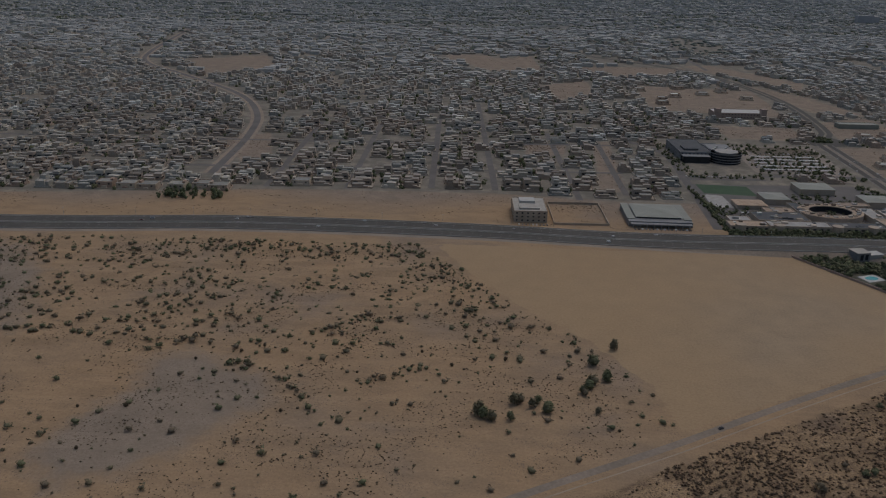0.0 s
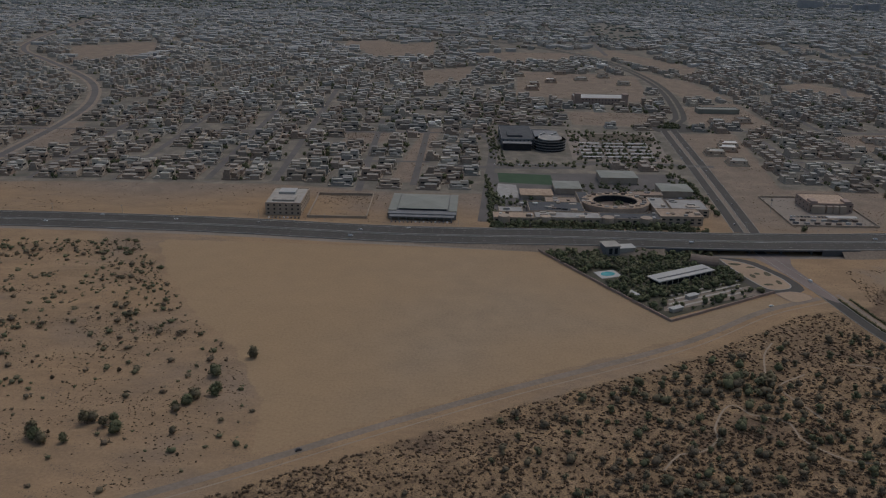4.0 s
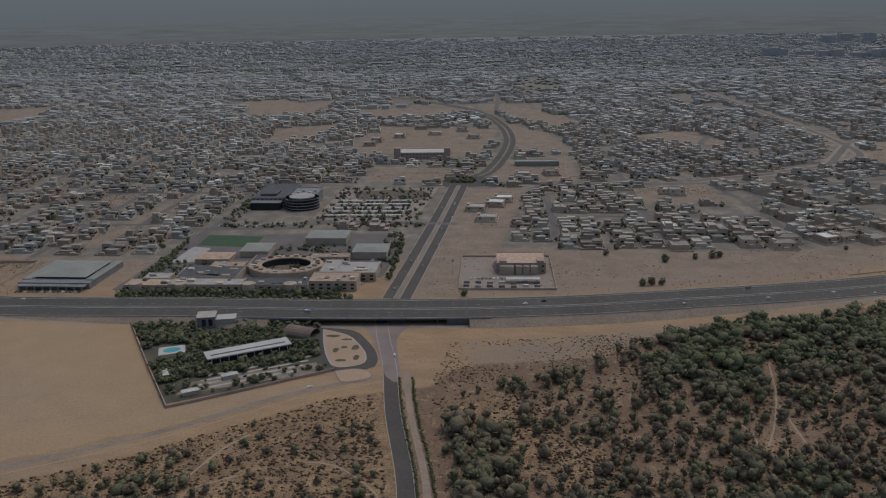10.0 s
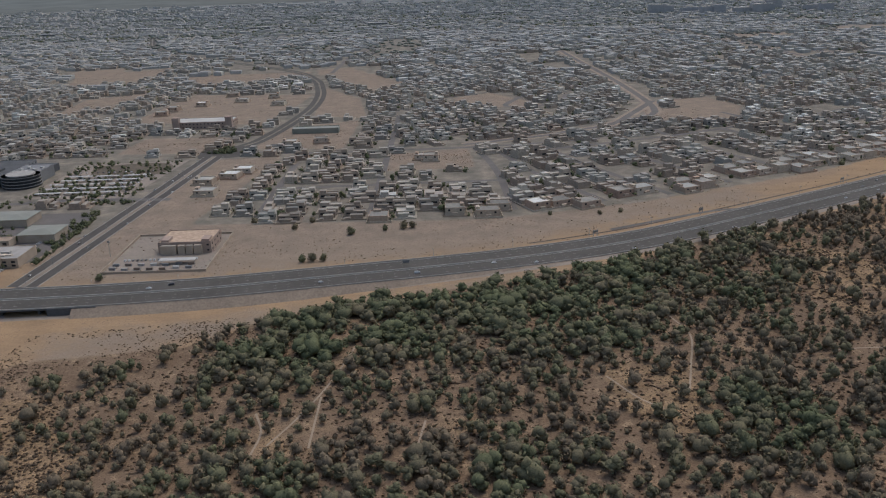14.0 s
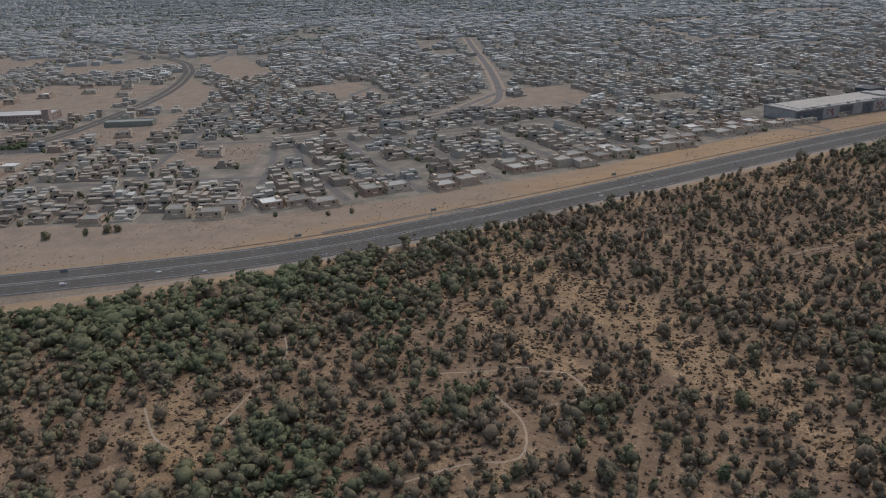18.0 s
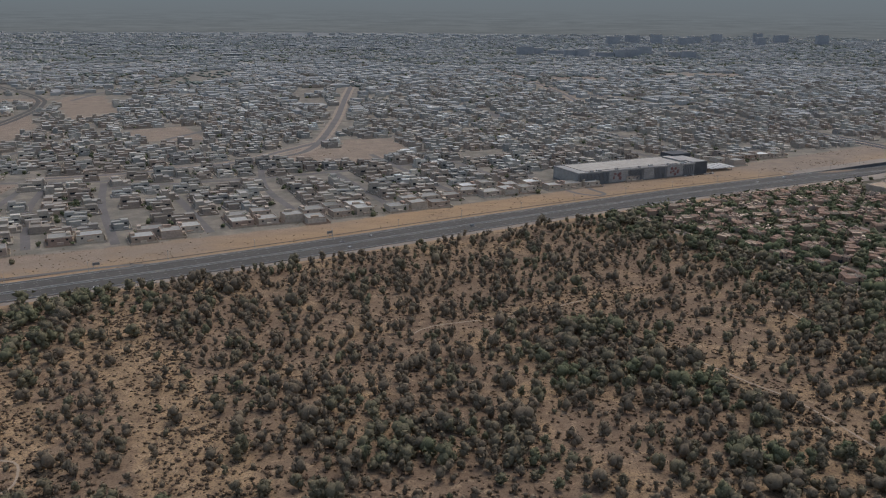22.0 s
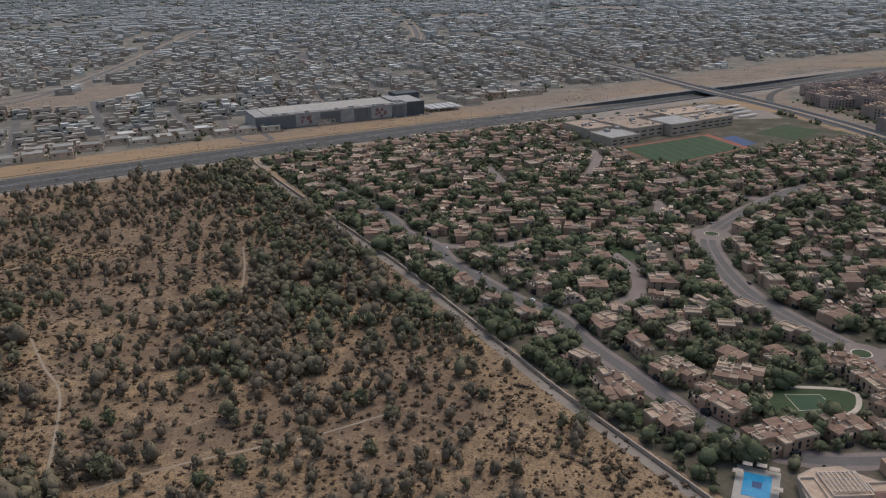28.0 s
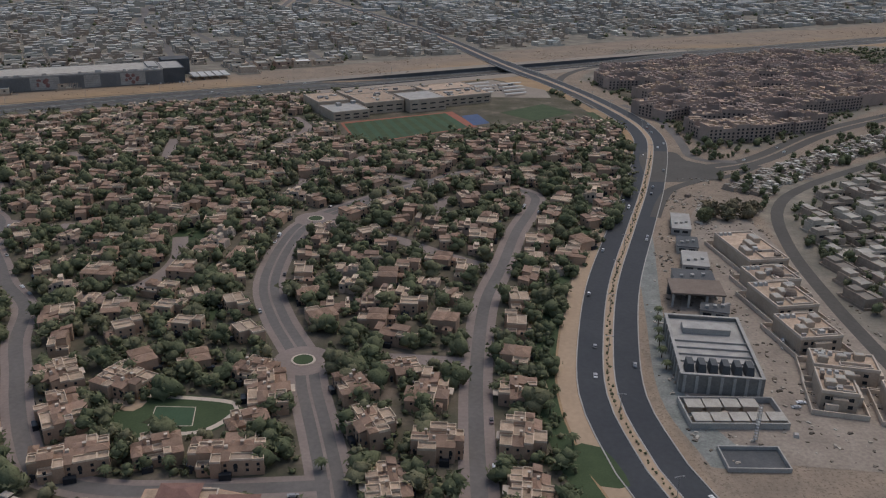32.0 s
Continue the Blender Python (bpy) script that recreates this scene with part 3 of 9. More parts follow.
def scatter(rng, n, poly):
    lo, hi = np.min(poly, 0), np.max(poly, 0)
    p = rng.uniform(lo, hi, (n, 2))
    return p[inside(poly, p[:, 0], p[:, 1]) > 0]


def spaced(p, gap):
    """Thins points so that none lies nearer to an earlier one than about gap."""
    seen, keep = {}, []
    for i, (x, y) in enumerate(p):
        c = (int(x // gap), int(y // gap))
        if all((c[0] + a, c[1] + b) not in seen or math.hypot(x - p[seen[(c[0] + a, c[1] + b)]][0], y - p[seen[(c[0] + a, c[1] + b)]][1]) > gap * 0.8 for a in (-1, 0, 1) for b in (-1, 0, 1)):
            seen[c] = i
            keep.append(i)
    return p[keep]


def waves(x, y, s, seed):
    """Smooth uneven patches between 0 and 1."""
    r = np.random.RandomState(seed)
    v = np.zeros_like(x)
    for _ in range(7):
        a, f, p = r.uniform(0, 6.3), r.uniform(0.6, 1.8) / s, r.uniform(0, 6.3)
        v += np.sin((x * math.cos(a) + y * math.sin(a)) * f + p + 1.1 * np.sin((x * math.sin(a) - y * math.cos(a)) * f * 0.7))
    return 1 / (1 + np.exp(-v * 0.9))


# ---- the plan: roads and zones ----
HIGHWAY = smooth([(-1600, 470), (-700, 478), (-280, 490), (-140, 500), (0, 496), (100, 486), (190, 478), (300, 474), (400, 480), (478, 496), (550, 516), (610, 537), (660, 562), (760, 617), (870, 681), (1000, 752), (1120, 810), (1234, 871), (1600, 1055), (2400, 1440)], 10)
CROSS = smooth([(340, 285), (336, 326), (327, 373), (321, 415), (314, 450), (311, 475), (315, 498), (326.5, 634), (337, 777)], 6)
CROSS_FAR = smooth([(345, 806), (360, 830), (373, 900), (383, 993), (382, 1080), (372, 1160), (356, 1235), (310, 1339), (158, 1530), (-11, 1777), (-120, 2100)], 12)
TRACK = smooth([(-60, 178), (19, 226), (75, 258), (117, 284), (166, 313), (239, 353), (285, 388), (318, 405)], 8)
SIDE = smooth([(352, 795), (400, 780), (472, 778), (562, 783), (640, 800)], 8)
ARTERIAL = smooth([(1262, 300), (1240, 345), (1227, 388), (1224, 404), (1223, 426), (1228, 454), (1238, 492), (1256, 543), (1273, 591), (1290, 646), (1297, 680), (1296, 719), (1285, 776), (1270, 828), (1255, 868), (1239, 918), (1210, 1020), (1172, 1132), (1119, 1255), (1060, 1399)], 6)
EAST_ROAD = smooth([(1287, 612), (1332, 630), (1389, 685), (1447, 727), (1560, 800), (1800, 960)], 8)
EAST_STREET = smooth([(1292, 380), (1296, 430), (1299, 475), (1305, 521), (1318, 563), (1343, 593), (1398, 634), (1480, 690)], 7)
VILLA_MAIN = smooth([(1166, 360), (1161, 389), (1157, 408), (1152, 429), (1149, 443), (1139, 468), (1133, 492), (1134, 525), (1140, 548), (1159, 571), (1176, 588), (1206, 612), (1244, 619), (1275, 617)], 4)
VILLA_EAST = smooth([(1188, 360), (1189, 389), (1190, 412), (1192, 439), (1197, 476), (1205, 505), (1213, 536), (1225, 574), (1217, 588)], 4)
VILLA_WEST = smooth([(979, 640), (995, 612), (1012, 581), (1019, 560), (1030, 545), (1037, 523), (1048, 504), (1056, 490), (1068, 474), (1074, 454), (1081, 438), (1087, 424), (1095, 408), (1103, 397), (1118, 392), (1140, 392), (1160, 393)], 4)
LANES = [smooth(p, 4) for p in (
    [(1097, 530), (1101, 510), (1098, 493), (1088, 482), (1072, 478)], [(1060, 665), (1067, 622)], [(1112, 716), (1122, 690), (1116, 662), (1107, 637)],
    [(1118, 606), (1131, 595), (1128, 580), (1120, 572)], [(1155, 636), (1150, 620), (1166, 605), (1180, 594)], [(1192, 576), (1186, 564), (1190, 552)],
    [(1146, 546), (1170, 529), (1189, 512), (1204, 501)], [(1149, 443), (1170, 444), (1192, 441)], [(1020, 640), (1035, 618), (1050, 610)], [(1030, 545), (1052, 540), (1070, 548)])]
FENCE = smooth([(930, 694), (960, 634), (990, 576), (1020, 517), (1048, 456), (1062, 425), (1085, 380), (1110, 330)], 8)
CITY_CURVES = [smooth(p, 14) for p in (
    [(-560, 1800), (-500, 1400), (-457, 1254), (-373, 1145), (-259, 993), (-208, 871), (-190, 758), (-185, 620)],
    [(712, 1500), (716, 1330), (722, 1118), (718, 938), (695, 885), (660, 860)], [(237, 640), (172, 637), (140, 640)], [(165, 510), (169, 560), (173, 613), (178, 724), (150, 780)],
    [(340, 650), (280, 655), (236, 650)], [(965, 1878), (1002, 1629), (1020, 1412), (1022, 1300)], [(727, 977), (688, 903), (661, 857), (621, 833), (598, 817), (531, 791)], [(406, 1693), (387, 1559), (377, 1488), (371, 1300)], [(870, 1297), (907, 1122)], [(600, 1033), (580, 972), (630, 981), (652, 1043)])]

STREETS = [smooth(p, 12) for p in (
    [(-136, 585), (-134, 830)], [(-78, 585), (-75, 860)], [(-18, 592), (-19, 880)], [(28, 590), (22, 960)], [(86, 570), (84, 800)], [(121, 585), (126, 760)], [(404, 612), (406, 742)], [(470, 600), (475, 940)], [(553, 600), (550, 700), (540, 775)], [(-400, 640), (-60, 646), (130, 650)], [(-420, 740), (-100, 742), (140, 752)],
    [(400, 668), (560, 672)], [(608, 612), (574, 694), (552, 780)], [(650, 622), (612, 712), (590, 780)], [(694, 646), (644, 752)], [(742, 678), (706, 760), (690, 830)], [(790, 712), (745, 824)], [(838, 738), (796, 836), (770, 900)], [(884, 764), (838, 868)], [(600, 765), (700, 800), (800, 850), (900, 905), (1010, 960)], [(1010, 872), (968, 990), (912, 1136), (868, 1275)], [(1062, 880), (1003, 1010), (947, 1120)], [(1110, 905), (1075, 1010)])]
SAND_FIELD = [(-12, 469), (80, 466), (194, 462), (206, 440), (242, 375), (300, 408), (308, 400), (239, 357), (166, 317), (117, 288), (84, 268), (80, 300), (61, 342), (36, 374), (10, 420)]
SCRUB = [(0, 200), (70, 243), (121, 273), (170, 301), (243, 341), (300, 383), (322, 392), (338, 395), (350, 415), (410, 425), (440, 452), (490, 468), (600, 508), (660, 538), (760, 594), (870, 656), (932, 690), (991, 574), (1050, 453), (1092, 372), (1126, 150), (0, 60)]
VILLAS = [(936, 692), (1010, 730), (1120, 782), (1232, 838), (1268, 790), (1286, 690), (1277, 617), (1250, 543), (1225, 492), (1214, 454), (1208, 426), (1208, 388), (1214, 340), (1112, 330), (1088, 380), (1064, 425), (1050, 456), (990, 580)]
SANDS = [[(215, 945), (348, 914), (364, 1010), (372, 1100), (230, 1128)], [(258, 862), (336, 854), (325, 790), (255, 796)], [(338, 764), (392, 768), (372, 620), (352, 499), (320, 500)],
         [(372, 887), (440, 921), (436, 790), (362, 800)], [(474, 764), (534, 777), (536, 712), (474, 707)], [(330, 500), (352, 592), (400, 590), (540, 582), (640, 600), (560, 540), (470, 508)],
         [(60, 565), (100, 563), (100, 512), (60, 512)], [(640, 860), (700, 880), (705, 930), (760, 930), (740, 870)]]


GREY_SOIL = [[(118, 452), (160, 458), (200, 420), (242, 375), (300, 408), (310, 398), (239, 357), (166, 317), (120, 300), (105, 340)], [(-130, 311), (-114, 328), (-86, 314), (-67, 300), (-67, 278), (-79, 261), (-89, 246), (-107, 229), (-127, 219), (-147, 243), (-135, 274), (-125, 287)], [(-300, 470), (-236, 453), (-210, 409), (-192, 353), (-192, 323), (-300, 323)],
             [(326, 500), (400, 500), (480, 512), (600, 556), (700, 606), (690, 640), (600, 600), (500, 592), (340, 592)], [(345, 445), (350, 394), (430, 428), (560, 488), (620, 520), (480, 478)]]
# low ridges in the western sand, with bushes along them
RIDGES = [[(-117, 381), (-81, 399), (-48, 413), (-14, 433)], [(-74, 336), (-52, 352), (-28, 377), (11, 405)], [(-39, 295), (-25, 305), (-11, 313)], [(-196, 340), (-177, 344), (-160, 365), (-139, 383)], [(-93, 313), (-75, 307), (-61, 291), (-51, 271)], [(-135, 332), (-116, 333), (-102, 346)]]
# stretches of open golden soil in the woodland, and trodden lines
GOLDEN = [[(1041, 438), (1051, 435), (1076, 381), (1047, 381), (1037, 405)], [(674, 530), (689, 521), (709, 488), (731, 457), (754, 412), (777, 383), (776, 372), (737, 377), (720, 422), (699, 446)], [(337, 385), (368, 384), (379, 373), (393, 352), (401, 335), (406, 324), (386, 325), (369, 353)],
          [(947, 497), (948, 514), (957, 517), (966, 509), (958, 494)], [(1040, 445), (1060, 424), (1083, 383), (1044, 385)],
          [(560, 400), (590, 392), (600, 350), (570, 345)]]
TRODDEN = [smooth(p, 8) for p in ([(682, 521), (708, 484), (730, 448), (747, 410), (755, 383), (760, 350)], [(653, 479), (667, 456), (693, 412), (707, 385)], [(375, 378), (382, 359), (390, 343), (399, 330)], [(940, 380), (925, 430), (905, 470), (895, 485)], [(832, 512), (861, 526), (888, 540), (921, 552)])]


LOTS = [[(747, 872), (773, 856), (799, 933), (785, 989), (739, 982)], [(523, 994), (563, 997), (569, 1043), (537, 1044)], [(644, 1429), (652, 1322), (678, 1458)], [(655, 1321), (673, 1229), (700, 1275), (680, 1342)], [(712, 1112), (723, 1026), (745, 1061), (730, 1143)],
        [(338, 1372), (445, 1362), (435, 1275), (344, 1282)], [(975, 2336), (1110, 2308), (1158, 2455), (1060, 2477)], [(419, 1811), (494, 1801), (479, 1518), (419, 1507)],
        [(61, 750), (97, 755), (91, 709), (58, 705)], [(-207, 744), (-172, 773), (-151, 673), (-169, 651)], [(122, 757), (138, 772), (123, 595), (103, 590)], [(109, 1118), (172, 1154), (166, 1056), (117, 994)], [(6, 1354), (118, 1437), (121, 1260), (38, 1227)],
        [(167, 1300), (335, 1330), (344, 1276), (224, 1189)], [(-412, 1296), (-310, 1376), (-260, 1224), (-344, 1150)], [(-38, 1417), (42, 1435), (112, 1285), (40, 1271)], [(375, 1161), (428, 1060), (445, 930), (392, 950)], [(335, 1336), (392, 1358), (473, 1173), (439, 1111)], [(527, 1038), (571, 1069), (619, 974), (561, 967)],
        [(1040, 1640), (1130, 1625), (1150, 1700), (1060, 1720)], [(1237, 1820), (1420, 1790), (1390, 1700), (1230, 1730)]]


FLATS = [(1290, 828), (1306, 765), (1312, 700), (1322, 664), (1345, 656), (1366, 668), (1400, 700), (1470, 768), (1640, 895), (1660, 1010), (1560, 1005), (1459, 958), (1340, 890), (1305, 856)]


def lift(x):
    """Height of the highway's deck along x: an embankment over the crossing."""
    def s(a, b):
        t = np.clip((np.asarray(x, float) - a) / (b - a), 0, 1)
        return t * t * (3 - 2 * t)
    return 0.12 + 3.0 * s(90, 235) * (1 - s(420, 590)) - 2.7 * s(1105, 1190) * (1 - s(1300, 1420))


# ---- ground ----
def build_ground():
    xs = np.unique(np.concatenate([np.arange(-6000, -420, 180), np.arange(-420, 1560, 6.0), np.arange(1560, 7000, 180)]))
    ys = np.unique(np.concatenate([np.arange(-900, 180, 120), np.arange(180, 1140, 6.0), np.arange(1140, 2400, 40), np.arange(2400, 7000, 230)]))
    X, Y = np.meshgrid(xs, ys)
    rng = np.random.RandomState(3)
    Z = np.zeros_like(X)
    for k in range(14):
        a, w, p = rng.uniform(-0.5, 0.5), rng.uniform(9, 40), rng.uniform(0, 6.3)
        Z += np.sin((X * math.sin(a) * 0.5 + Y * math.cos(a)) * 2 * np.pi / w + p + 0.8 * np.sin(X / 37 + k)) * 0.006 * w ** 0.8
    free = np.clip((off_line(HIGHWAY, X, Y) - 22) / 25, 0, 1) * np.clip(-inside(SAND_FIELD, X, Y) / 15, 0, 1) * np.clip(off_line(TRACK, X, Y) / 20 - 0.4, 0, 1) * np.clip(off_line(CROSS, X, Y) / 20 - 0.5, 0, 1)
    south = np.clip((470 - Y) / 20, 0, 1)
    west = np.clip((120 - X) / 60, 0.0, 1)
    Z = (Z - 0.2) * free * south * west - 0.02
    for (ax, ay), (bx, by), h in (((-120, 378), (-12, 433), 1.5), ((-78, 334), (12, 405), 1.6), ((-198, 338), (-138, 384), 1.2), ((-42, 293), (-8, 314), 1.0), ((-300, 380), (-120, 425), 1.2)):
        ux, uy = bx - ax, by - ay
        n = math.hypot(ux, uy)
        along, across = ((X - ax) * ux + (Y - ay) * uy) / n, (-(X - ax) * uy + (Y - ay) * ux) / n
        across = across + 5 * np.sin(along / 13 + h * 9) + 2.5 * np.sin(along / 5.1)
        ends = np.clip(along / 25, 0, 1) * np.clip((n - along) / 25, 0, 1)
        Z += h * ends * np.clip((across + 3) / 4, 0, 1) * np.exp(-np.clip(across - 1, 0, None) / 16)
    Z += np.minimum(lift(X) - 0.12, 0) * 1.06 * np.clip((24 - off_line(HIGHWAY, X, Y)) / 6, 0, 1)
    V = np.stack([X, Y, Z], -1).reshape(-1, 3)
    ny, nx = X.shape
    i = (np.arange(ny - 1)[:, None] * nx + np.arange(nx - 1)).ravel()
    F = np.stack([i, i + 1, i + nx + 1, i + nx], 1)
    me = fast_mesh("ground", V, F)
    x, y = V[:, 0], V[:, 1]

    def soft(d, w=14.0):
        return np.clip(0.5 + d / (2 * w), 0, 1)

    north = y - np.interp(x, HIGHWAY[:, 0], HIGHWAY[:, 1])
    edge = np.interp(x, [-400, 20, 110, 380, 540, 640, 760, 900, 1100, 1400], [62, 88, 84, 105, 72, 62, 52, 52, 75, 100])
    urban = soft(np.minimum(north - edge, 400))
    for s in SANDS + LOTS[:2] + LOTS[8:]:
        urban = np.minimum(urban, 1 - soft(inside(s, x, y), 8))
    urban = np.maximum(urban, soft(inside([(1290, 300), (1294, 430), (1300, 490), (1310, 560), (1330, 590), (1700, 860), (1700, 300)], x, y)))
    urban = np.maximum(urban, soft(inside([(1290, 840), (1330, 740), (1316, 660), (1345, 650), (1470, 760), (1640, 900), (1620, 1040), (1350, 985)], x, y)) * 0.9)
    bare = np.max([soft(inside(q, x, y), 16) for q in GOLDEN] + [np.clip(1 - off_line(L, x, y) / 9, 0, 1) for L in TRODDEN], 0)
    bare = np.maximum(bare, 0.36 + 0.06 * np.clip((x - 640) / 60, 0, 1) + 0.11 * np.clip((x - 880) / 50, 0, 1) * np.clip((510 - y) / 40, 0, 1))
    bare = np.maximum(bare, 0.62 * (x < 336))
    zone = np.stack([soft(inside(SAND_FIELD, x, y), 8), soft(inside(SCRUB, x, y), 10), urban, bare], 1)
    # share of haze grey in the ground's colour, growing with distance
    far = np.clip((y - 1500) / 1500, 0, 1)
    lot = np.clip((north - 40 + 20 * np.clip((700 - x) / 80, 0, 1) * (x > 320) + 32 * np.clip((x - 900) / 200, 0, 1) - 14 * np.sin(x / 31)) / 40, 0, 1)
    lot = np.maximum(lot, np.clip((x - np.interp(y, ARTERIAL[:, 1], ARTERIAL[:, 0]) - 4) / 4, 0, 1) * (y < 900) * (y > 310))
    grey = np.max([f * soft(inside(q, x, y), w) for q, f, w in zip(GREY_SOIL, (0.6, 0.85, 0.8, 0.85, 0.7), (34, 14, 20, 24, 20))], 0)
    planted = np.maximum(inside(VILLAS, x, y), inside(FLATS, x, y) - 6)
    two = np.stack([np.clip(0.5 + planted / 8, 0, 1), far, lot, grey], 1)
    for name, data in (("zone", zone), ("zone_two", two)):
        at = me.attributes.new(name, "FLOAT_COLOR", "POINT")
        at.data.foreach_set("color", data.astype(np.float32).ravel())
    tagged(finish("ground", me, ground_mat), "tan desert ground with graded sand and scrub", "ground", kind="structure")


build_ground()


# a glowing wall added to stand in for haze at the horizon
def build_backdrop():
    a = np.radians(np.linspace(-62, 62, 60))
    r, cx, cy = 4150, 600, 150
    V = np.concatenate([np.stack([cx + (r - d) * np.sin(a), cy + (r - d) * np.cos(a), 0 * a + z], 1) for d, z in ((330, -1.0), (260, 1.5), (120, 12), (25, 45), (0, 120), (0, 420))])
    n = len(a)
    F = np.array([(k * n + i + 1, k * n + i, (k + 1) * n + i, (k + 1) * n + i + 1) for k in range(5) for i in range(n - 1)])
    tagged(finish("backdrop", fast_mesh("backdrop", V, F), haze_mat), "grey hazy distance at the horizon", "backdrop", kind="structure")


build_backdrop()


def road(name, L, lo, hi, z, material, label, category="road"):
    return tagged(finish(name, strip_mesh(name, L, lo, hi, z), material), label, category, kind="structure")


# highway: two carriageways, barriers, embankment walls
def build_highway():
    deck = road("road_highway", HIGHWAY, -13.2, 13.2, lambda x: lift(x), asphalt, "dark grey asphalt highway with two carriageways", "highway")
    for name, off, w, h in (("median_barrier", 0.0, 0.5, 0.45), ("barrier", -13.0, 0.35, 0.5), ("barrier", 13.0, 0.3, 0.45)):
        tagged(finish(name, strip_mesh(name, HIGHWAY, off - w / 2, off + w / 2, lambda x, h=h: lift(x) + h, h), concrete), "pale concrete barrier along the highway", "barrier", kind="structure")
    for off in (-12.1, -0.9, 0.9, 12.1):
        tagged(finish("lane_line", strip_mesh("lane_line", HIGHWAY, off - 0.12, off + 0.12, lambda x: lift(x) + 0.012), line_paint, deck))
    near = HIGHWAY[(HIGHWAY[:, 0] > 95) & (HIGHWAY[:, 0] < 600)]
    for side in (-1, 1):
        for keep in (near[near[:, 0] <= 270], near[near[:, 0] >= 345]):
            N = sideways(keep)
            a = keep[:, :2] + N * 13.3 * side
            z1 = lift(keep[:, 0]) - 0.05
            n = len(keep)
            foot = a + N * side * (0.6 + 1.5 * z1)[:, None]
            V = np.concatenate([np.c_[foot, 0 * z1 - 0.1], np.c_[a, z1], np.c_[a - N * 0.5 * side, z1], np.c_[a - N * 0.5 * side, 0 * z1 - 0.1]])
            F = np.array([(k * n + i, k * n + i + 1, (k + 1) * n + i + 1, (k + 1) * n + i) for k in range(3) for i in range(n - 1)])
            tagged(finish("embankment", fast_mesh("embankment", V, F), bank_soil), "sloped sandy embankment of the highway", "embankment", kind="structure")
    for x0, x1 in ((255, 272), (343, 362)):
        wing = near[(near[:, 0] > x0 - 8) & (near[:, 0] < x1 + 8)]
        for off in (-13.5, 13.5):
            tagged(finish("retaining_wall", strip_mesh("retaining_wall", wing, off - 0.3, off + 0.3, lambda x: lift(x) - 0.04, 3.0), concrete_dark), "dark concrete wing wall of the overpass", "wall", kind="structure")
    span = near[(near[:, 0] > 255) & (near[:, 0] < 360)]
    tagged(finish("bridge_deck", strip_mesh("bridge_deck", span, -13.1, 13.1, lambda x: lift(x) - 0.03, 0.7), concrete_dark), "dark concrete deck of the highway overpass", "bridge", kind="structure")
    piers = thing("bridge_pier", "grey concrete bridge piers below the overpass", "pier")
    for x in (289, 305, 322, 338):
        part("column", boxed((x - 0.5, x + 0.5, 464, 486, -0.1, 2.5)), concrete_dark, piers)
    # cutting below the arterial road: walls and flat shoulders
    dip = HIGHWAY[(HIGHWAY[:, 0] > 1100) & (HIGHWAY[:, 0] < 1425)]
    N = sideways(dip)
    z0 = lift(dip[:, 0]) - 0.3
    n = len(dip)
    for side in (-1, 1):
        a, b = dip[:, :2] + N * 13.2 * side, dip[:, :2] + N * 13.7 * side
        V = np.concatenate([np.c_[a, z0], np.c_[a, 0 * z0 + 0.45], np.c_[b, 0 * z0 + 0.45], np.c_[b, z0]])
        F = np.array([(k * n + i, k * n + i + 1, (k + 1) * n + i + 1, (k + 1) * n + i) for k in range(3) for i in range(n - 1)])
        tagged(finish("retaining_wall", fast_mesh("retaining_wall", V, F), concrete_dark), "dark concrete wall of the highway cutting", "wall", kind="structure")
        lo, hi = sorted((13.6 * side, 26.0 * side))
        road("road_shoulder", dip, lo, hi, 0.055, dirt_track, "pale gravel shoulder above the cutting", "verge")
    # paved verge below the embankment on the near side
    road("road_verge", HIGHWAY, -17.5, -13.25, 0.02, dirt_track, "pale gravel verge beside the highway", "verge")
    road("road_dirt", HIGHWAY[(HIGHWAY[:, 0] > 560) & (HIGHWAY[:, 0] < 1100)], 18.5, 20.0, 0.04, bark, "dark earth bank along the sandy verge", "bank")
    road("road_service", HIGHWAY[HIGHWAY[:, 0] > 560], 13.4, 15.0, 0.03, dirt_track, "pale gravel verge beside the highway", "verge")


build_highway()


def kerbed(name, L, w, material, label, z=0.05, kerb=0.22):
    r = road(name, L, -w / 2, w / 2, z, material, label)
    for s in (-1, 1):
        a, b = sorted((s * w / 2, s * (w / 2 + kerb)))
        tagged(finish("kerb", strip_mesh("kerb", L, a, b, z + 0.07, 0.15), concrete, r))
    return r


# crossing road: south of the highway one carriageway, north of it two with a median
south = CROSS[CROSS[:, 1] < 500]
north_part = CROSS[CROSS[:, 1] >= 484]
kerbed("road_crossing", south, 5.4, asphalt, "worn grey asphalt road crossing below the highway")
road("path_side", south[south[:, 1] < 412] + (6.3, 0), -1.4, 1.0, 0.04, bank_soil, "dusty pinkish strip between hedges along the road", "path")
for off in (-4.5, 4.5):
    r = road("road_avenue", north_part, off - 2.9, off + 2.9, 0.05, asphalt, "dark asphalt avenue carriageway with kerbs")
    for s in (off - 2.9, off + 2.9):
        tagged(finish("kerb", strip_mesh("kerb", north_part, s - 0.12, s + 0.12, 0.14, 0.2), concrete, r))
road("road_median", north_part, -1.4, 1.4, 0.08, track_gravel, "sandy median of the avenue", "median")
for off in (-3.7, 3.7):
    road("road_avenue", CROSS_FAR, off - 2.7, off + 2.7, 0.05, asphalt, "grey asphalt avenue curving between empty sand lots")
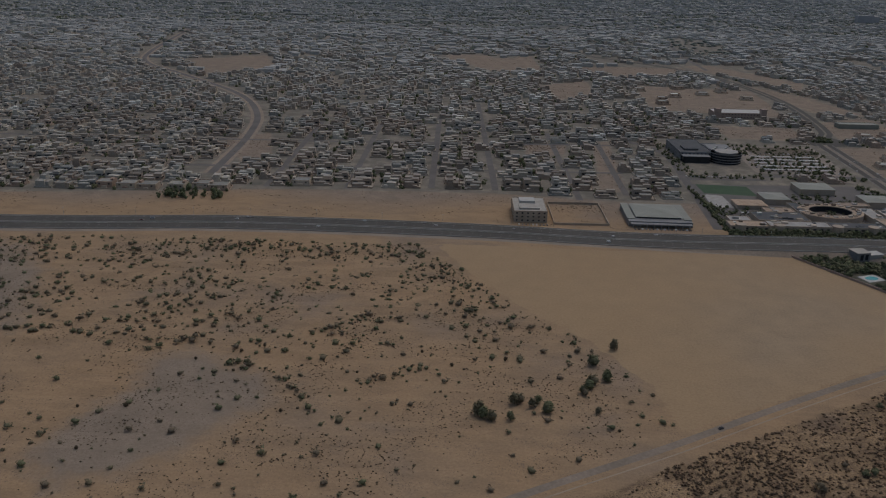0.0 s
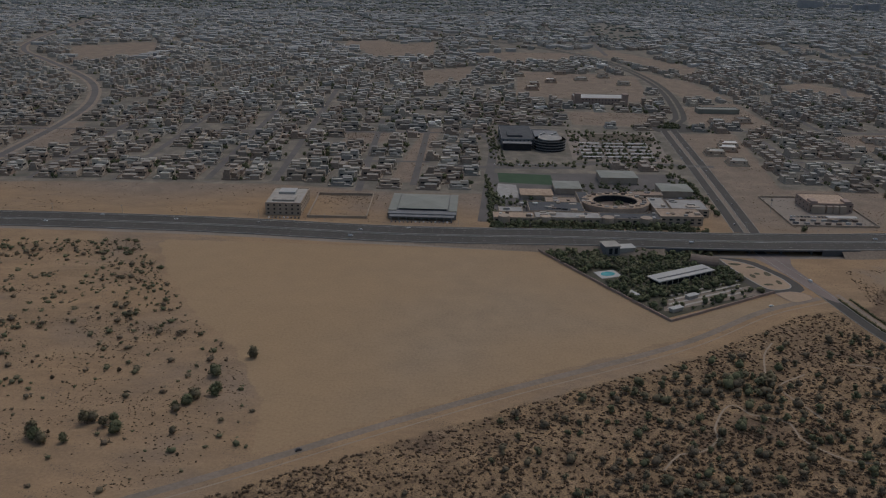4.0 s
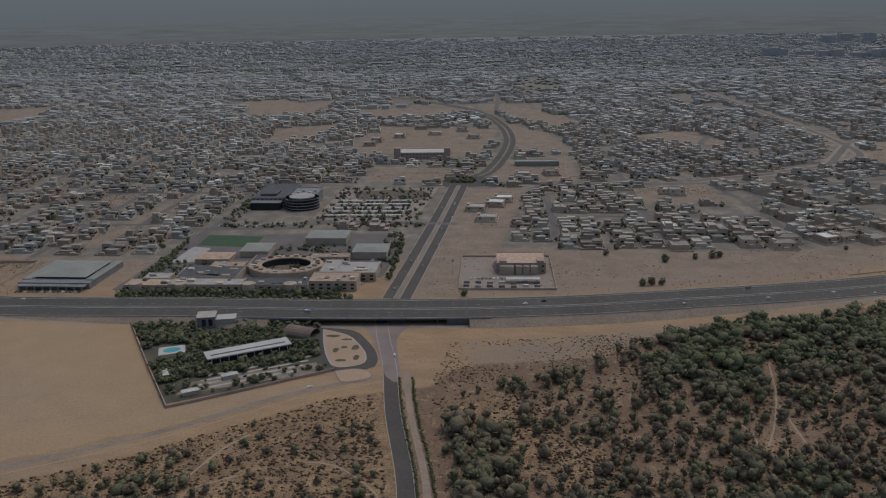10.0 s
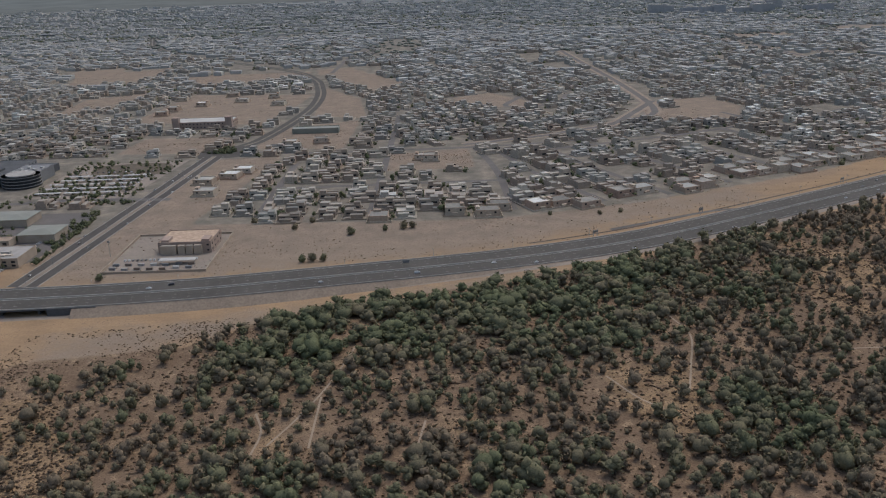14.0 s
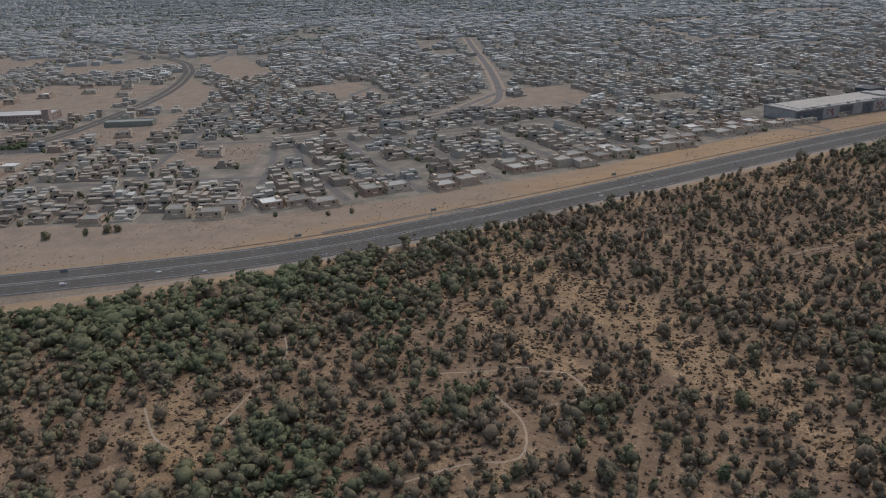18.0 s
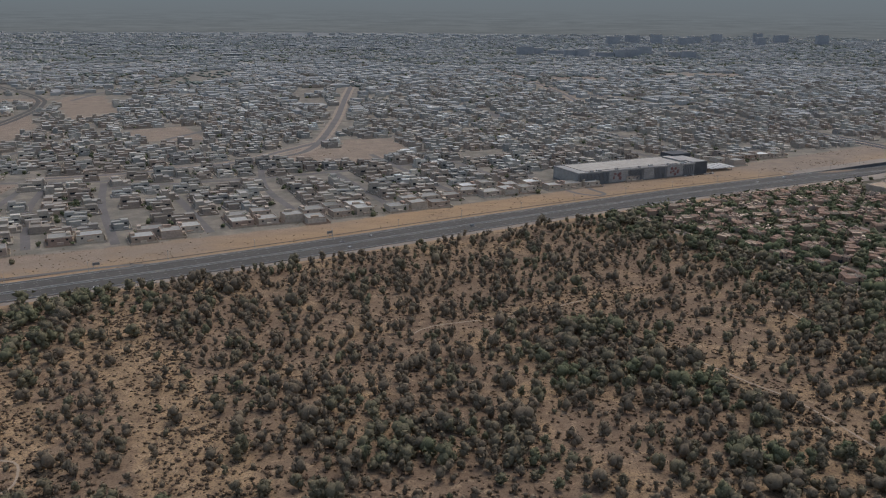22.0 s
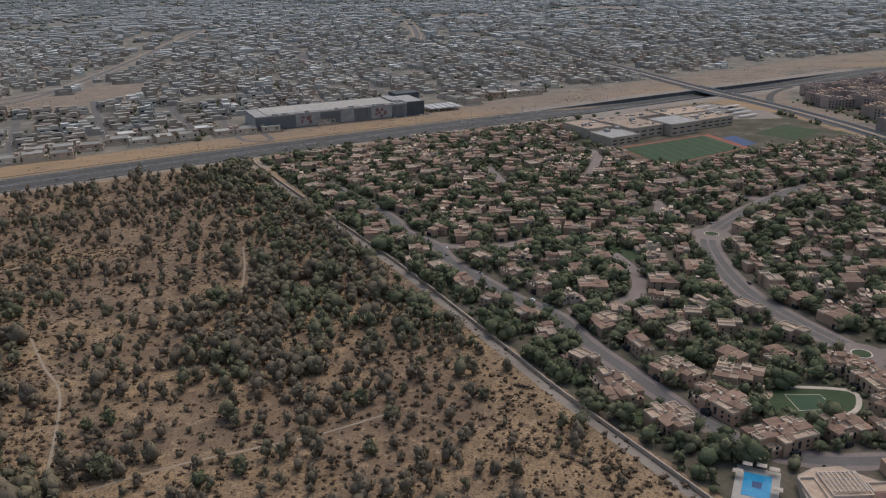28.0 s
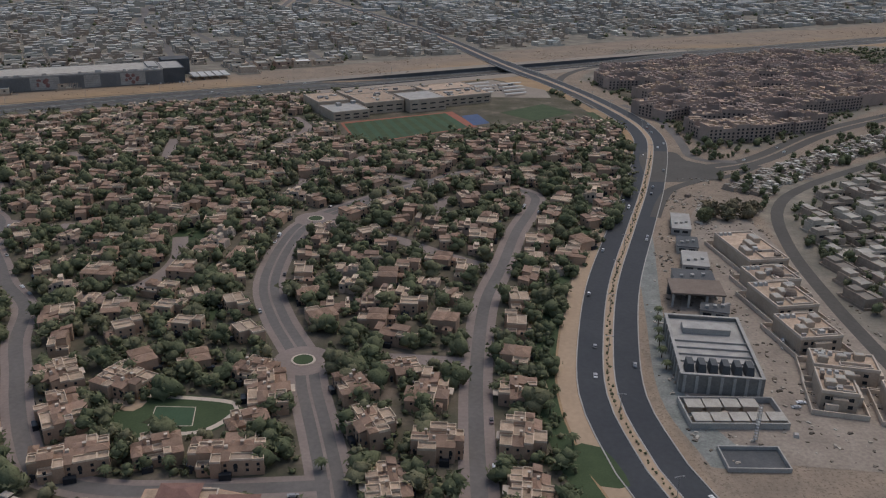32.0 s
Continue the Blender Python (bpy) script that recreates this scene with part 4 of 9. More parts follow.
flat_patch("road_junction", [(326, 770), (356, 772), (362, 795), (352, 815), (332, 812), (322, 792)], 0.07, asphalt, label="asphalt road junction", category="road")
flat_patch("garden_roundabout", [(336, 786), (348, 786), (350, 797), (342, 803), (334, 797)], 0.12, lawn, label="planted island of a roundabout", category="roundabout")
road("road_track", TRACK, -2.4, 1.0, 0.03, track_gravel, "grey gravel track along the sand field", "track")
road("path_windrow", TRACK, -5.6, -5.0, 0.04, sand_path, "low sand ridge beside the track", "path")
road("road_side", SIDE, -2.6, 2.6, 0.05, asphalt_worn, "worn asphalt side street")
flat_patch("road_fork", [(302, 463), (324, 463), (321, 445), (324, 422), (327, 400), (321, 404), (315, 426), (309, 448)], 0.075, paver, label="pink paved junction below the overpass", category="road")
for _i in (0, 1, 5, 6):
    road("road_shoulder", CITY_CURVES[_i], -6.5, 6.5, 0.03 + 0.004 * _i, bank_soil, "dusty pale shoulders of a city road", "verge")
for _i, L in enumerate(CITY_CURVES):
    road("road_city", L, -3.2, 3.2, 0.06 + 0.006 * _i, asphalt_worn, "worn grey asphalt city road")

for _i, L in enumerate(STREETS):
    road("road_street", L, -2.4, 2.4, 0.1 + 0.004 * _i, asphalt_worn, "narrow grey asphalt street between houses", "street")
_loop = smooth([(600, 556), (630, 570), (668, 586), (684, 583), (668, 574)], 3)
road("road_loop", _loop, -1.5, 1.5, 0.09, asphalt_worn, "asphalt turning loop beside the highway")
_loop = smooth([(890, 812), (900, 780), (915, 748), (928, 740), (934, 746), (927, 764), (940, 772)], 3)
road("road_loop", _loop, -1.7, 1.7, 0.09, asphalt_worn, "asphalt access loop to the warehouse")

# the arterial road: two dark carriageways, planted sandy median
def rise(x):
    """Height of the curving road's northern end, which climbs over the highway."""
    def s(a, b):
        t = np.clip((np.asarray(x, float) - a) / (b - a), 0, 1)
        return t * t * (3 - 2 * t)
    return 0.08 + 0.25 * (1 - s(1246, 1285)) * s(1170, 1220)


_cut = int(np.argmin(np.abs(ARTERIAL[:, 1] - 742)))
for _line, _up in ((ARTERIAL[:_cut + 1], lambda x: 0.06 + 0 * np.asarray(x, float)), (ARTERIAL[_cut:], rise)):
    for off, w in ((4.6, 6.6), (-4.6, 6.6)):
        r = road("road_arterial", _line, off - w / 2, off + w / 2, _up, asphalt_new, "fresh dark asphalt carriageway of a curving road")
        for s in (off - w / 2, off + w / 2):
            tagged(finish("kerb", strip_mesh("kerb", _line, s - 0.15, s + 0.15, lambda x, f=_up: f(x) + 0.1, 0.2), concrete, r))
    road("road_median", _line, -1.2, 1.2, lambda x, f=_up: f(x) + 0.04, sand_bright, "sandy planted median of the curving road", "median")
_line = ARTERIAL[(ARTERIAL[:, 1] > 843) & (ARTERIAL[:, 1] < 915)]
tagged(finish("bridge_deck", strip_mesh("bridge_deck", _line, -8.3, 8.3, lambda x: rise(x) - 0.035, 0.8), concrete_dark), "concrete deck of the road bridge over the highway", "bridge", kind="structure")
for _off in (-8.4, 8.4):
    tagged(finish("bridge_parapet", strip_mesh("bridge_parapet", _line, _off - 0.2, _off + 0.2, lambda x: rise(x) + 0.55, 0.7), concrete), "pale concrete parapet of the road bridge", "parapet", kind="structure")
for _k, (_w, _pts) in enumerate(((2.0, [(1267, 552), (1275, 572), (1284, 588), (1301, 601), (1315, 607), (1334, 624)]), (2.2, [(1302, 756), (1309, 735), (1313, 712), (1312, 680), (1309, 655), (1307, 640), (1312, 632), (1326, 630)]), (2.6, [(1284, 745), (1275, 799), (1275, 824), (1282, 850), (1297, 876), (1318, 897)]), (1.6, [(1312, 600), (1330, 603), (1350, 604)]))):
    road("road_slip", smooth(_pts, 4), -_w, _w, 0.078 + 0.004 * _k, (asphalt, asphalt_worn, asphalt, asphalt_worn)[_k], "curving asphalt slip road beside the junction")
_belt = ARTERIAL[ARTERIAL[:, 1] < 742]
road("garden_belt", _belt, 13.2, 18.4, 0.045, lawn, "lawn belt between the villas and the curving road", "lawn")
_belt = ARTERIAL[ARTERIAL[:, 1] < 600]
road("path_verge", _belt, 8.2, 12.6, 0.05, sand_bright, "orange sand strip beside the curving road", "verge")
for off in (-3.2, 3.2):
    road("road_east", EAST_ROAD, off - 2.5, off + 2.5, 0.07, asphalt, "asphalt road leading to the apartment blocks")
road("road_street", EAST_STREET, -2.3, 2.3, 0.06, asphalt, "dusty worn asphalt residential street")
flat_patch("road_crossing_plaza", [(1276, 598), (1292, 598), (1312, 607), (1312, 623), (1303, 632), (1301, 647), (1284, 642)], 0.072, asphalt, label="asphalt junction of three roads", category="road")

# streets of the villa district
for L, w, z in ((VILLA_MAIN, 9.5, 0.05), (VILLA_EAST, 8.0, 0.056), (VILLA_WEST, 7.0, 0.062)):
    road("pavement_villa", L, -w / 2, w / 2, z, paver, "pink paved verges of a villa street", "pavement")
road("road_villa_main", VILLA_MAIN, -2.9, -0.35, 0.08, asphalt_worn, "grey asphalt villa street, two lanes")
road("road_villa_main", VILLA_MAIN, 0.35, 2.9, 0.08, asphalt_worn, "grey asphalt villa street, two lanes")
road("road_median", VILLA_MAIN, -0.3, 0.3, 0.1, paver, "pale median strip of the villa street", "median")
road("road_villa_east", VILLA_EAST, -1.7, 1.7, 0.106, asphalt_worn, "grey asphalt villa street")
road("road_villa_west", VILLA_WEST, -1.7, 1.7, 0.115, asphalt_worn, "grey asphalt villa street along the boundary")
for _i, L in enumerate(LANES):
    road("road_lane", L, -2.6, 2.6, 0.068 + 0.0008 * _i, paver, "pink paved villa lane")


def roundabout(cx, cy):
    ring = [(cx + 7.5 * math.cos(a), cy + 7.5 * math.sin(a)) for a in np.linspace(0, 2 * math.pi, 16, endpoint=False)]
    flat_patch("road_roundabout", ring, 0.09, paver, label="pink paved roundabout", category="roundabout")
    bm = bmesh.new()
    bmesh.ops.create_cone(bm, cap_ends=True, segments=24, radius1=3.1, radius2=3.0, depth=0.3, matrix=pose(cx, cy, 0.2))
    isl = part("roundabout_island", bm, cream, None)
    tagged(isl, "round kerbed island with a green planting bed", "island", kind="structure")
    bm = bmesh.new()
    bmesh.ops.create_cone(bm, cap_ends=True, segments=24, radius1=2.6, radius2=2.5, depth=0.2, matrix=pose(cx, cy, 0.3))
    part("planting_bed", bm, lawn, isl)


roundabout(1149, 443)
roundabout(1141, 549)
# ---- large buildings ----
def block(name, label, x0, x1, y0, y1, h, wall, roofm, category="building", turn=0.0, floors=0, parapet=0.5, windows=True, at=None):
    """A flat-roofed building: wall, roof inside its parapet, rows of windows one by one."""
    cx, cy = ((x0 + x1) / 2, (y0 + y1) / 2) if at is None else at
    t = thing(name, label, category, m=pose(cx, cy, 0, 0, 0, turn))
    w, d = (x1 - x0) / 2, (y1 - y0) / 2
    part("wall", boxed((-w, w, -d, d, -0.1, h)), wall, t)
    bm = bmesh.new()
    rim(bm, -w, w, -d, d, h + 0.003, h + parapet, 0.3)
    part("parapet", bm, wall, t)
    part("roof", boxed((-w + 0.31, w - 0.31, -d + 0.31, d - 0.31, h + 0.004, h + 0.12)), roofm, t)
    if floors and windows:
        me = bpy.data.meshes.new("window")
        b = boxed((-0.55, 0.55, -0.05, 0.05, -0.45, 0.45))
        b.to_mesh(me)
        b.free()
        me.materials.append(glass)
        n = max(2, int(2 * w / 3.2))
        for f in range(floors):
            z = h * (f + 0.55) / floors
            for k in range(n):
                o = new("window", me)
                o.parent = t
                o.location = (-w + (k + 0.5) * 2 * w / n, -d - 0.02, z)
            for k in range(max(1, int(2 * d / 4.5))):
                for s in (-1, 1):
                    o = new("window", me)
                    o.parent = t
                    o.matrix_basis = pose(s * (w + 0.02), -d + (k + 0.5) * 2 * d / max(1, int(2 * d / 4.5)), z, 0, 0, 90)
    return t


def roof_box(t, dims, material, name="roof_unit"):
    return part(name, boxed(dims), material, t)


def build_landmarks():
    # white office beside the highway, with a brown side
    t = block("office_building", "pale stone office block with a roof terrace beside the highway", 37, 58, 516, 548, 7.0, beige_stone, concrete_light, floors=3)
    roof_box(t, (-7, 6, -12, -2, 7.13, 8.2), concrete_light, "penthouse")
    roof_box(t, (-6, 4, 3, 12, 7.13, 8.6), white_sheet, "plant_room")
    # walled plot
    bm = bmesh.new()
    rim(bm, 62, 97, 512, 560, -0.1, 1.5, 0.4)
    tagged(part("plot_wall", bm, beige_stone, None), "tan wall round an empty sand plot", "wall", kind="structure")
    # market hall with a pale green sheet roof
    t = thing("market_hall", "low grey hall with pale green metal roof", "hall", m=pose(130, 533, 0, 0, 0, -2))
    part("wall", boxed((-20, 20, -20, 20, -0.1, 3.2)), grey_cladding, t)
    bm = bmesh.new()
    hip(bm, -14.5, 14.5, -13, 17, 4.2, 5.4, 0.4)
    part("main_roof", bm, green_sheet, t, "pale green sheet roof")
    part("upper_wall", boxed((-14, 14, -12.5, 16.5, 3.2, 4.2)), glass, t)
    for s in (-1, 1):
        part("side_roof", boxed((min(s * 15.5, s * 20.3), max(s * 15.5, s * 20.3), -15, 20.3, 3.21, 3.6)), green_sheet, t)
    part("entrance_canopy", boxed((-19, 19, -24, -20.02, 2.2, 2.6)), grey_cladding, t)
    for k in range(9):
        part("column", boxed((-18 + k * 4.4, -17.5 + k * 4.4, -23.6, -23.2, -0.1, 2.2)), concrete, t)
    # school campus
    t = thing("school_building", "beige school campus with white roofs round a courtyard", "school", m=pose(235, 525, 0))
    q = random.Random(17)
    wings = ((-64, -40, -19, -8, 4.0), (-39.98, -2, -20, -9, 4.7), (-1.98, 33, -19, -8, 4.4), (33.02, 58, -15, 1, 5.0), (44, 66, 1.02, 22, 4.6), (-42, -9, -4, 15, 3.7), (-30, -11, 15.02, 27, 3.2), (34.2, 44, 1.02, 30, 3.4), (-9, -2, 16, 40, 3.3), (24, 46, 34, 42, 3.6), (-60, -46, -4, 6, 3.0))
    for n_, (x0, x1, y0, y1, h) in enumerate(wings):
        part("wing_wall", boxed((x0, x1, y0, y1, -0.1, h)), beige_stone, t)
        part("wing_roof", boxed((x0 + 0.4, x1 - 0.4, y0 + 0.4, y1 - 0.4, h + 0.004, h + 0.15)), (villa_deck, concrete, concrete_dark)[n_ % 3], t)
        bm = bmesh.new()
        rim(bm, x0 - 0.1, x1 + 0.1, y0 - 0.1, y1 + 0.1, h - 0.3, h + 0.45, 0.3)
        part("cornice", bm, beige_stone, t)
        n = int((x1 - x0) / 4)
        for f in (0.28, 0.68):
            for k in range(n):
                part("window", boxed((x0 + (k + 0.25) * (x1 - x0) / n, x0 + (k + 0.7) * (x1 - x0) / n, y0 - 0.06, y0 + 0.1, h * f - 0.5, h * f + 0.5)), glass, t)
        for k in range(int((x1 - x0) * (y1 - y0) / 62)):
            w, d = q.uniform(1.2, 4.6), q.uniform(1.0, 3.0)
            x, y = q.uniform(x0 + 0.6, x1 - w - 0.6), q.uniform(y0 + 0.6, y1 - d - 0.6)
            part("roof_unit", boxed((x, x + w, y, y + d, h + 0.16, h + q.uniform(0.45, 1.5))), q.choice((beige_stone, concrete, concrete_dark, brown_sheet, cream, white_sheet)), t)
    for z0, z1, outer, inner, mat, name in ((-0.1, 3.9, 1.0, 0.66, beige_stone, "ring_wing"), (3.904, 4.1, 0.97, 0.69, villa_deck, "ring_roof"), (3.9, 4.3, 0.675, 0.655, beige_stone, "ring_parapet"), (0.2, 3.7, 0.659, 0.65, glass, "court_front")):
        V, F = [], []
        for k in range(36):
            c, u = math.cos(k * math.pi / 18), math.sin(k * math.pi / 18)
            V += [(13 + 21 * f * c, 20 + 17.5 * f * u, z) for f, z in ((outer, z0), (outer, z1), (inner, z1), (inner, z0))]
        for k in range(36):
            a, b = 4 * k, 4 * ((k + 1) % 36)
            F += [(a + e, b + e, b + (e + 1) % 4, a + (e + 1) % 4) for e in range(4)]
        me = bpy.data.meshes.new(name)
        me.from_pydata(V, [], F)
        finish(name, me, mat, t)
    for k in range(22):
        a = k * 2 * math.pi / 22
        x, y = 13 + 17.8 * math.cos(a), 20 + 14.8 * math.sin(a)
        part("roof_unit", boxed((x - 1.3, x + 1.3, y - 0.9, y + 0.9, 4.11, 4.11 + q.uniform(0.3, 1.4))), q.choice((concrete, brown_sheet, cream, beige_stone)), t)
    # court floor in dark brown, which holds the shade of the court
    bm = bmesh.new()
    bmesh.ops.create_cone(bm, cap_ends=True, segments=32, radius1=14, radius2=14, depth=0.1, matrix=pose(13, 20, 0.12) @ Matrix.Diagonal((1, 0.83, 1, 1)))
    part("court_floor", bm, brown_sheet, t, "floor of an oval court, shade put into its dark colour")
    for x0 in (-58, -34, 2, 24):
        bm = bmesh.new()
        bmesh.ops.create_cone(bm, cap_ends=True, segments=18, radius1=3.4, radius2=3.4, depth=5.6, matrix=pose(x0, -18.6, 2.7))
        part("stair_drum", bm, beige_stone, t)
    for k in range(7):
        part("garden_shade", boxed((-46 + k * 4.6, -43.5 + k * 4.6, 18, 21, 1.6, 1.9), taper=0.4), white_sheet, t)
    for x0, x1, y0, y1, h in ((-21, -4, 46, 64, 4.4), (13, 38, 73, 92, 5.0), (47, 67, 42, 60, 5.0), (-44, -24, 33, 47, 3.4)):
        part("hall_wall", boxed((x0, x1, y0, y1, -0.1, h - 0.6)), beige_stone, t)
        bm = bmesh.new()
        hip(bm, x0, x1, y0, y1, h - 0.6, h + 0.3, 0.5)
        part("hall_roof", bm, green_sheet if x0 > -30 else villa_deck, t)
    flat_patch("playing_field", [(179, 597), (216, 592), (216, 618), (179, 622)], 0.09, turf, curved=False, label="dark green school playing field", category="field")
    flat_patch("sports_court", [(175, 560), (190, 561), (190, 591), (178, 594)], 0.1, concrete, curved=False, label="pale grey sports court", category="court")
    flat_patch("courtyard", [(172, 503), (278, 500), (304, 535), (308, 600), (300, 625), (173, 622)], 0.05, asphalt_worn, curved=False, label="grey paved school grounds", category="courtyard")
    # dark office complex and its car park
    t = block("office_complex", "dark grey office complex with glass fronts", 186, 212, 700, 752, 7.0, grey_cladding, concrete_dark, floors=3)
    roof_box(t, (-8, 4, -18, -4, 7.13, 8.6), concrete_dark, "roof_block")
    part("front_hall", boxed((-12, 10, -26.0 - 8, -26.02, -0.1, 5.2)), glass, t)
    part("hall_roof", boxed((-12.4, 10.4, -34.4, -26.1, 5.204, 5.6)), grey_cladding, t)
    part("east_wing", boxed((14, 34, -25.9, 6, -0.1, 7.6)), grey_cladding, t)
    part("east_roof", boxed((14.6, 33.4, -25.2, 5.4, 7.604, 7.9)), grey_cladding, t)
    bm = bmesh.new()
    bmesh.ops.create_cone(bm, cap_ends=True, segments=28, radius1=12.5, radius2=12.5, depth=8.2, matrix=pose(25, -26, 4.0))
    part("round_wing", bm, glass, t)
    for k in range(4):
        bm = bmesh.new()
        bmesh.ops.create_cone(bm, cap_ends=True, segments=28, radius1=12.8, radius2=12.8, depth=0.5, matrix=pose(25, -26, 1.4 + 2.15 * k))
        part("floor_band", bm, grey_cladding, t)
    bm = bmesh.new()
    bmesh.ops.create_cone(bm, cap_ends=True, segments=28, radius1=9.5, radius2=9.5, depth=0.8, matrix=pose(25, -26, 8.5))
    part("round_roof", bm, concrete, t)
    part("link", boxed((13.02, 30, 8, 24, -0.1, 5.0)), concrete_dark, t)
    for k in range(6):
        part("roof_unit", boxed((15.5 + k * 3, 17.3 + k * 3, -20 + k % 3 * 6, -17 + k % 3 * 6, 7.91, 9.0)), white_sheet, t)
    flat_patch("car_park", [(238, 664), (310, 655), (321, 767), (244, 761)], 0.06, dirt_track, curved=False, label="pale grey car park", category="car park")
    for r_ in range(5):
        for c_ in range(3):
            t = thing("shade_canopy", "long pale car park shade canopy", "canopy", "car park canopies", m=pose(254 + c_ * 19 + r_, 670 + r_ * 11.5, 0, 0, 0, 2))
            part("roof", boxed((-8.2, 8.2, -1.6, 1.6, 1.5, 1.7), taper=0.15), white_sheet, t)
            for x in (-7, 0, 7):
                part("post", boxed((x - 0.08, x + 0.08, 1.2, 1.36, -0.1, 1.5)), steel, t)
    flat_patch("park_mound", [(262, 722), (300, 715), (316, 740), (300, 760), (258, 752)], 0.12, surface("brown_planting", (0.10, 0.085, 0.06), (0.15, 0.12, 0.09), 0.2, 2.0), label="brown planted mound", category="garden")
    # trees in the school grounds, along the car park and on the avenue's island
    rng = np.random.RandomState(77)
    q = np.concatenate([np.c_[rng.uniform(168, 292, 190), rng.uniform(495.5, 504, 190)], rng.uniform((168, 502), (176, 590), (60, 2)), rng.uniform((296, 548), (309, 626), (60, 2)), rng.uniform((222, 566), (300, 596), (70, 2)), rng.uniform((176, 536), (206, 560), (34, 2)),
                        rng.uniform((226, 534), (270, 556), (26, 2)), rng.uniform((240, 660), (314, 690), (90, 2)), rng.uniform((244, 700), (318, 766), (120, 2)), rng.uniform((178, 640), (320, 652), (80, 2)), rng.normal((342, 794), 4.5, (26, 2)), rng.uniform((176, 655), (186, 780), (50, 2))])
    soup = Soup()
    for k in range(6):
        u = q[k::6]
        hh = rng.uniform(1.8, 3.8, len(u))
        soup.add(SHRUBS[k], np.c_[u, np.zeros(len(u))], rng.uniform(0, 6.3, len(u)), np.c_[hh * 1.05, hh * 1.05, hh * 1.1], rng.uniform(0, 0.8, len(u)))
    soup.build("campus_trees", [garden_leaf, bark], "dark green trees round the school and its car parks", "trees", soft=True)
    # pink school
    t = block("school_building", "low terracotta-coloured school with two towers", 271, 324, 900, 925, 6, apartment_wall, white_sheet, floors=2)
    for s in (-1, 1):
        part("tower", boxed((s * 24 - 3, s * 24 + 3, -15, -9, -0.1, 11)), apartment_wall, t)
    block("sports_hall", "long green-roofed hall on a sand lot", 385, 425, 860, 872, 4, green_sheet, green_sheet)
    # walled beige building beside the highway
    t = block("villa_office", "beige three-storey building inside a walled yard", 366, 393, 540, 562, 5.6, apartment_wall, villa_deck, floors=2)
    for x0, x1 in ((-12, -4), (-3, 0.5), (1, 4.5), (5, 9)):
        part("bay", boxed((x0, x1, -13, -11.02, -0.1, 4.6)), beige_stone, t)
        part("bay_roof", boxed((x0 + 0.3, x1 - 0.3, -12.8, -11.1, 4.604, 4.8)), cream, t)
    for x0 in (-12, 8.5):
        part("roof_tower", boxed((x0, x0 + 4, -10, -3, 5.73, 7.0)), apartment_wall, t)
    bm = bmesh.new()
    rim(bm, 346, 397, 512, 572, -0.1, 1.1, 0.35)
    tagged(part("yard_wall", bm, beige_stone, None), "low tan wall round a building yard", "wall", kind="structure")
    flat_patch("yard", [(346.5, 512.5), (396.5, 512.5), (396.5, 571.5), (346.5, 571.5)], 0.05, dirt_track, curved=False, label="pale gravel yard", category="yard")
    t = thing("carport", "white flat carport roof in a yard", "carport", m=pose(380, 525, 0))
    part("roof", boxed((-9, 9, -2.2, 2.2, 2.0, 2.25)), white_sheet, t)
    for x in (-8, 0, 8):
        part("post", boxed((x - 0.1, x + 0.1, -0.1, 0.1, -0.1, 2.0)), steel, t)
    r = random.Random(23)
    for k in range(14):
        t = thing("container", r.choice(("pale storage container in a gravel yard", "grey storage container in a gravel yard")), "container", "yard containers", m=pose(350 + (k % 7) * 6.2, 517 + (k // 7) * 5.5 + r.uniform(-1, 1), 0, 0, 0, r.uniform(-6, 6)))
        part("body", boxed((-1.5, 1.5, -0.6, 0.6, -0.1, 1.2)), r.choice((white_sheet, concrete, grey_cladding, brown_sheet)), t)
        part("door", boxed((1.505, 1.54, -0.5, 0.5, 0.05, 1.1)), grey_cladding, t)
    # warehouse store on the highway
    ang = math.degrees(math.atan2(40, 92))
    t = thing("warehouse", "long dark grey warehouse with ribbed walls and a cream flat roof", "warehouse", m=pose(962, 805, 0, 0, 0, ang))
    part("wall", boxed((-52, 52, -16, 16, -0.1, 8.6)), grey_cladding, t)
    q = random.Random(5)
    part("roof_edge", boxed((-51.4, 51.4, -15.4, 15.4, 8.604, 8.8)), concrete, t)
    part("roof", boxed((-44, 46, -11, 15, 8.804, 9.15)), concrete_light, t, "pale cream roof sheet")
    bm = bmesh.new()
    rim(bm, -52.2, 52.2, -16.2, 16.2, 8.4, 9.3, 0.4)
    part("parapet", bm, concrete, t)
    for x0, x1, step in ((-51.5, -26.2, 1.15), (-9.3, 4.4, 1.0), (14.2, 25.8, 1.3), (41.2, 51.5, 1.7)):
        bm = bmesh.new()
        for k in range(int((x1 - x0) / step)):
            box(bm, x0 + k * step, x0 + k * step + 0.42, -16.45, -16.02, 0.4, 7.9 + 0.3 * (k % 3 == 0))
        part("ribbed_cladding", bm, grey_cladding, t, "dark grey ribbed cladding")
    for x0, x1, blots in ((-26, -9.5, 9), (4.6, 14, 0), (26, 41, 11)):
        panel = part("front_panel", boxed((x0, x1, -16.3, -16.02, 0.7, 8.1)), concrete, t, "pale grey mural panel")
        for k in range(5):
            part("panel_seam", boxed((x0 + 0.3, x1 - 0.3, -16.34, -16.304, 1.4 + k * 1.35, 1.52 + k * 1.35)), grey_cladding, panel)
        for k in range(blots):
            x, z = x0 + q.uniform(0.2, 0.7) * (x1 - x0), q.uniform(2.2, 6.6)
            bm = bmesh.new()
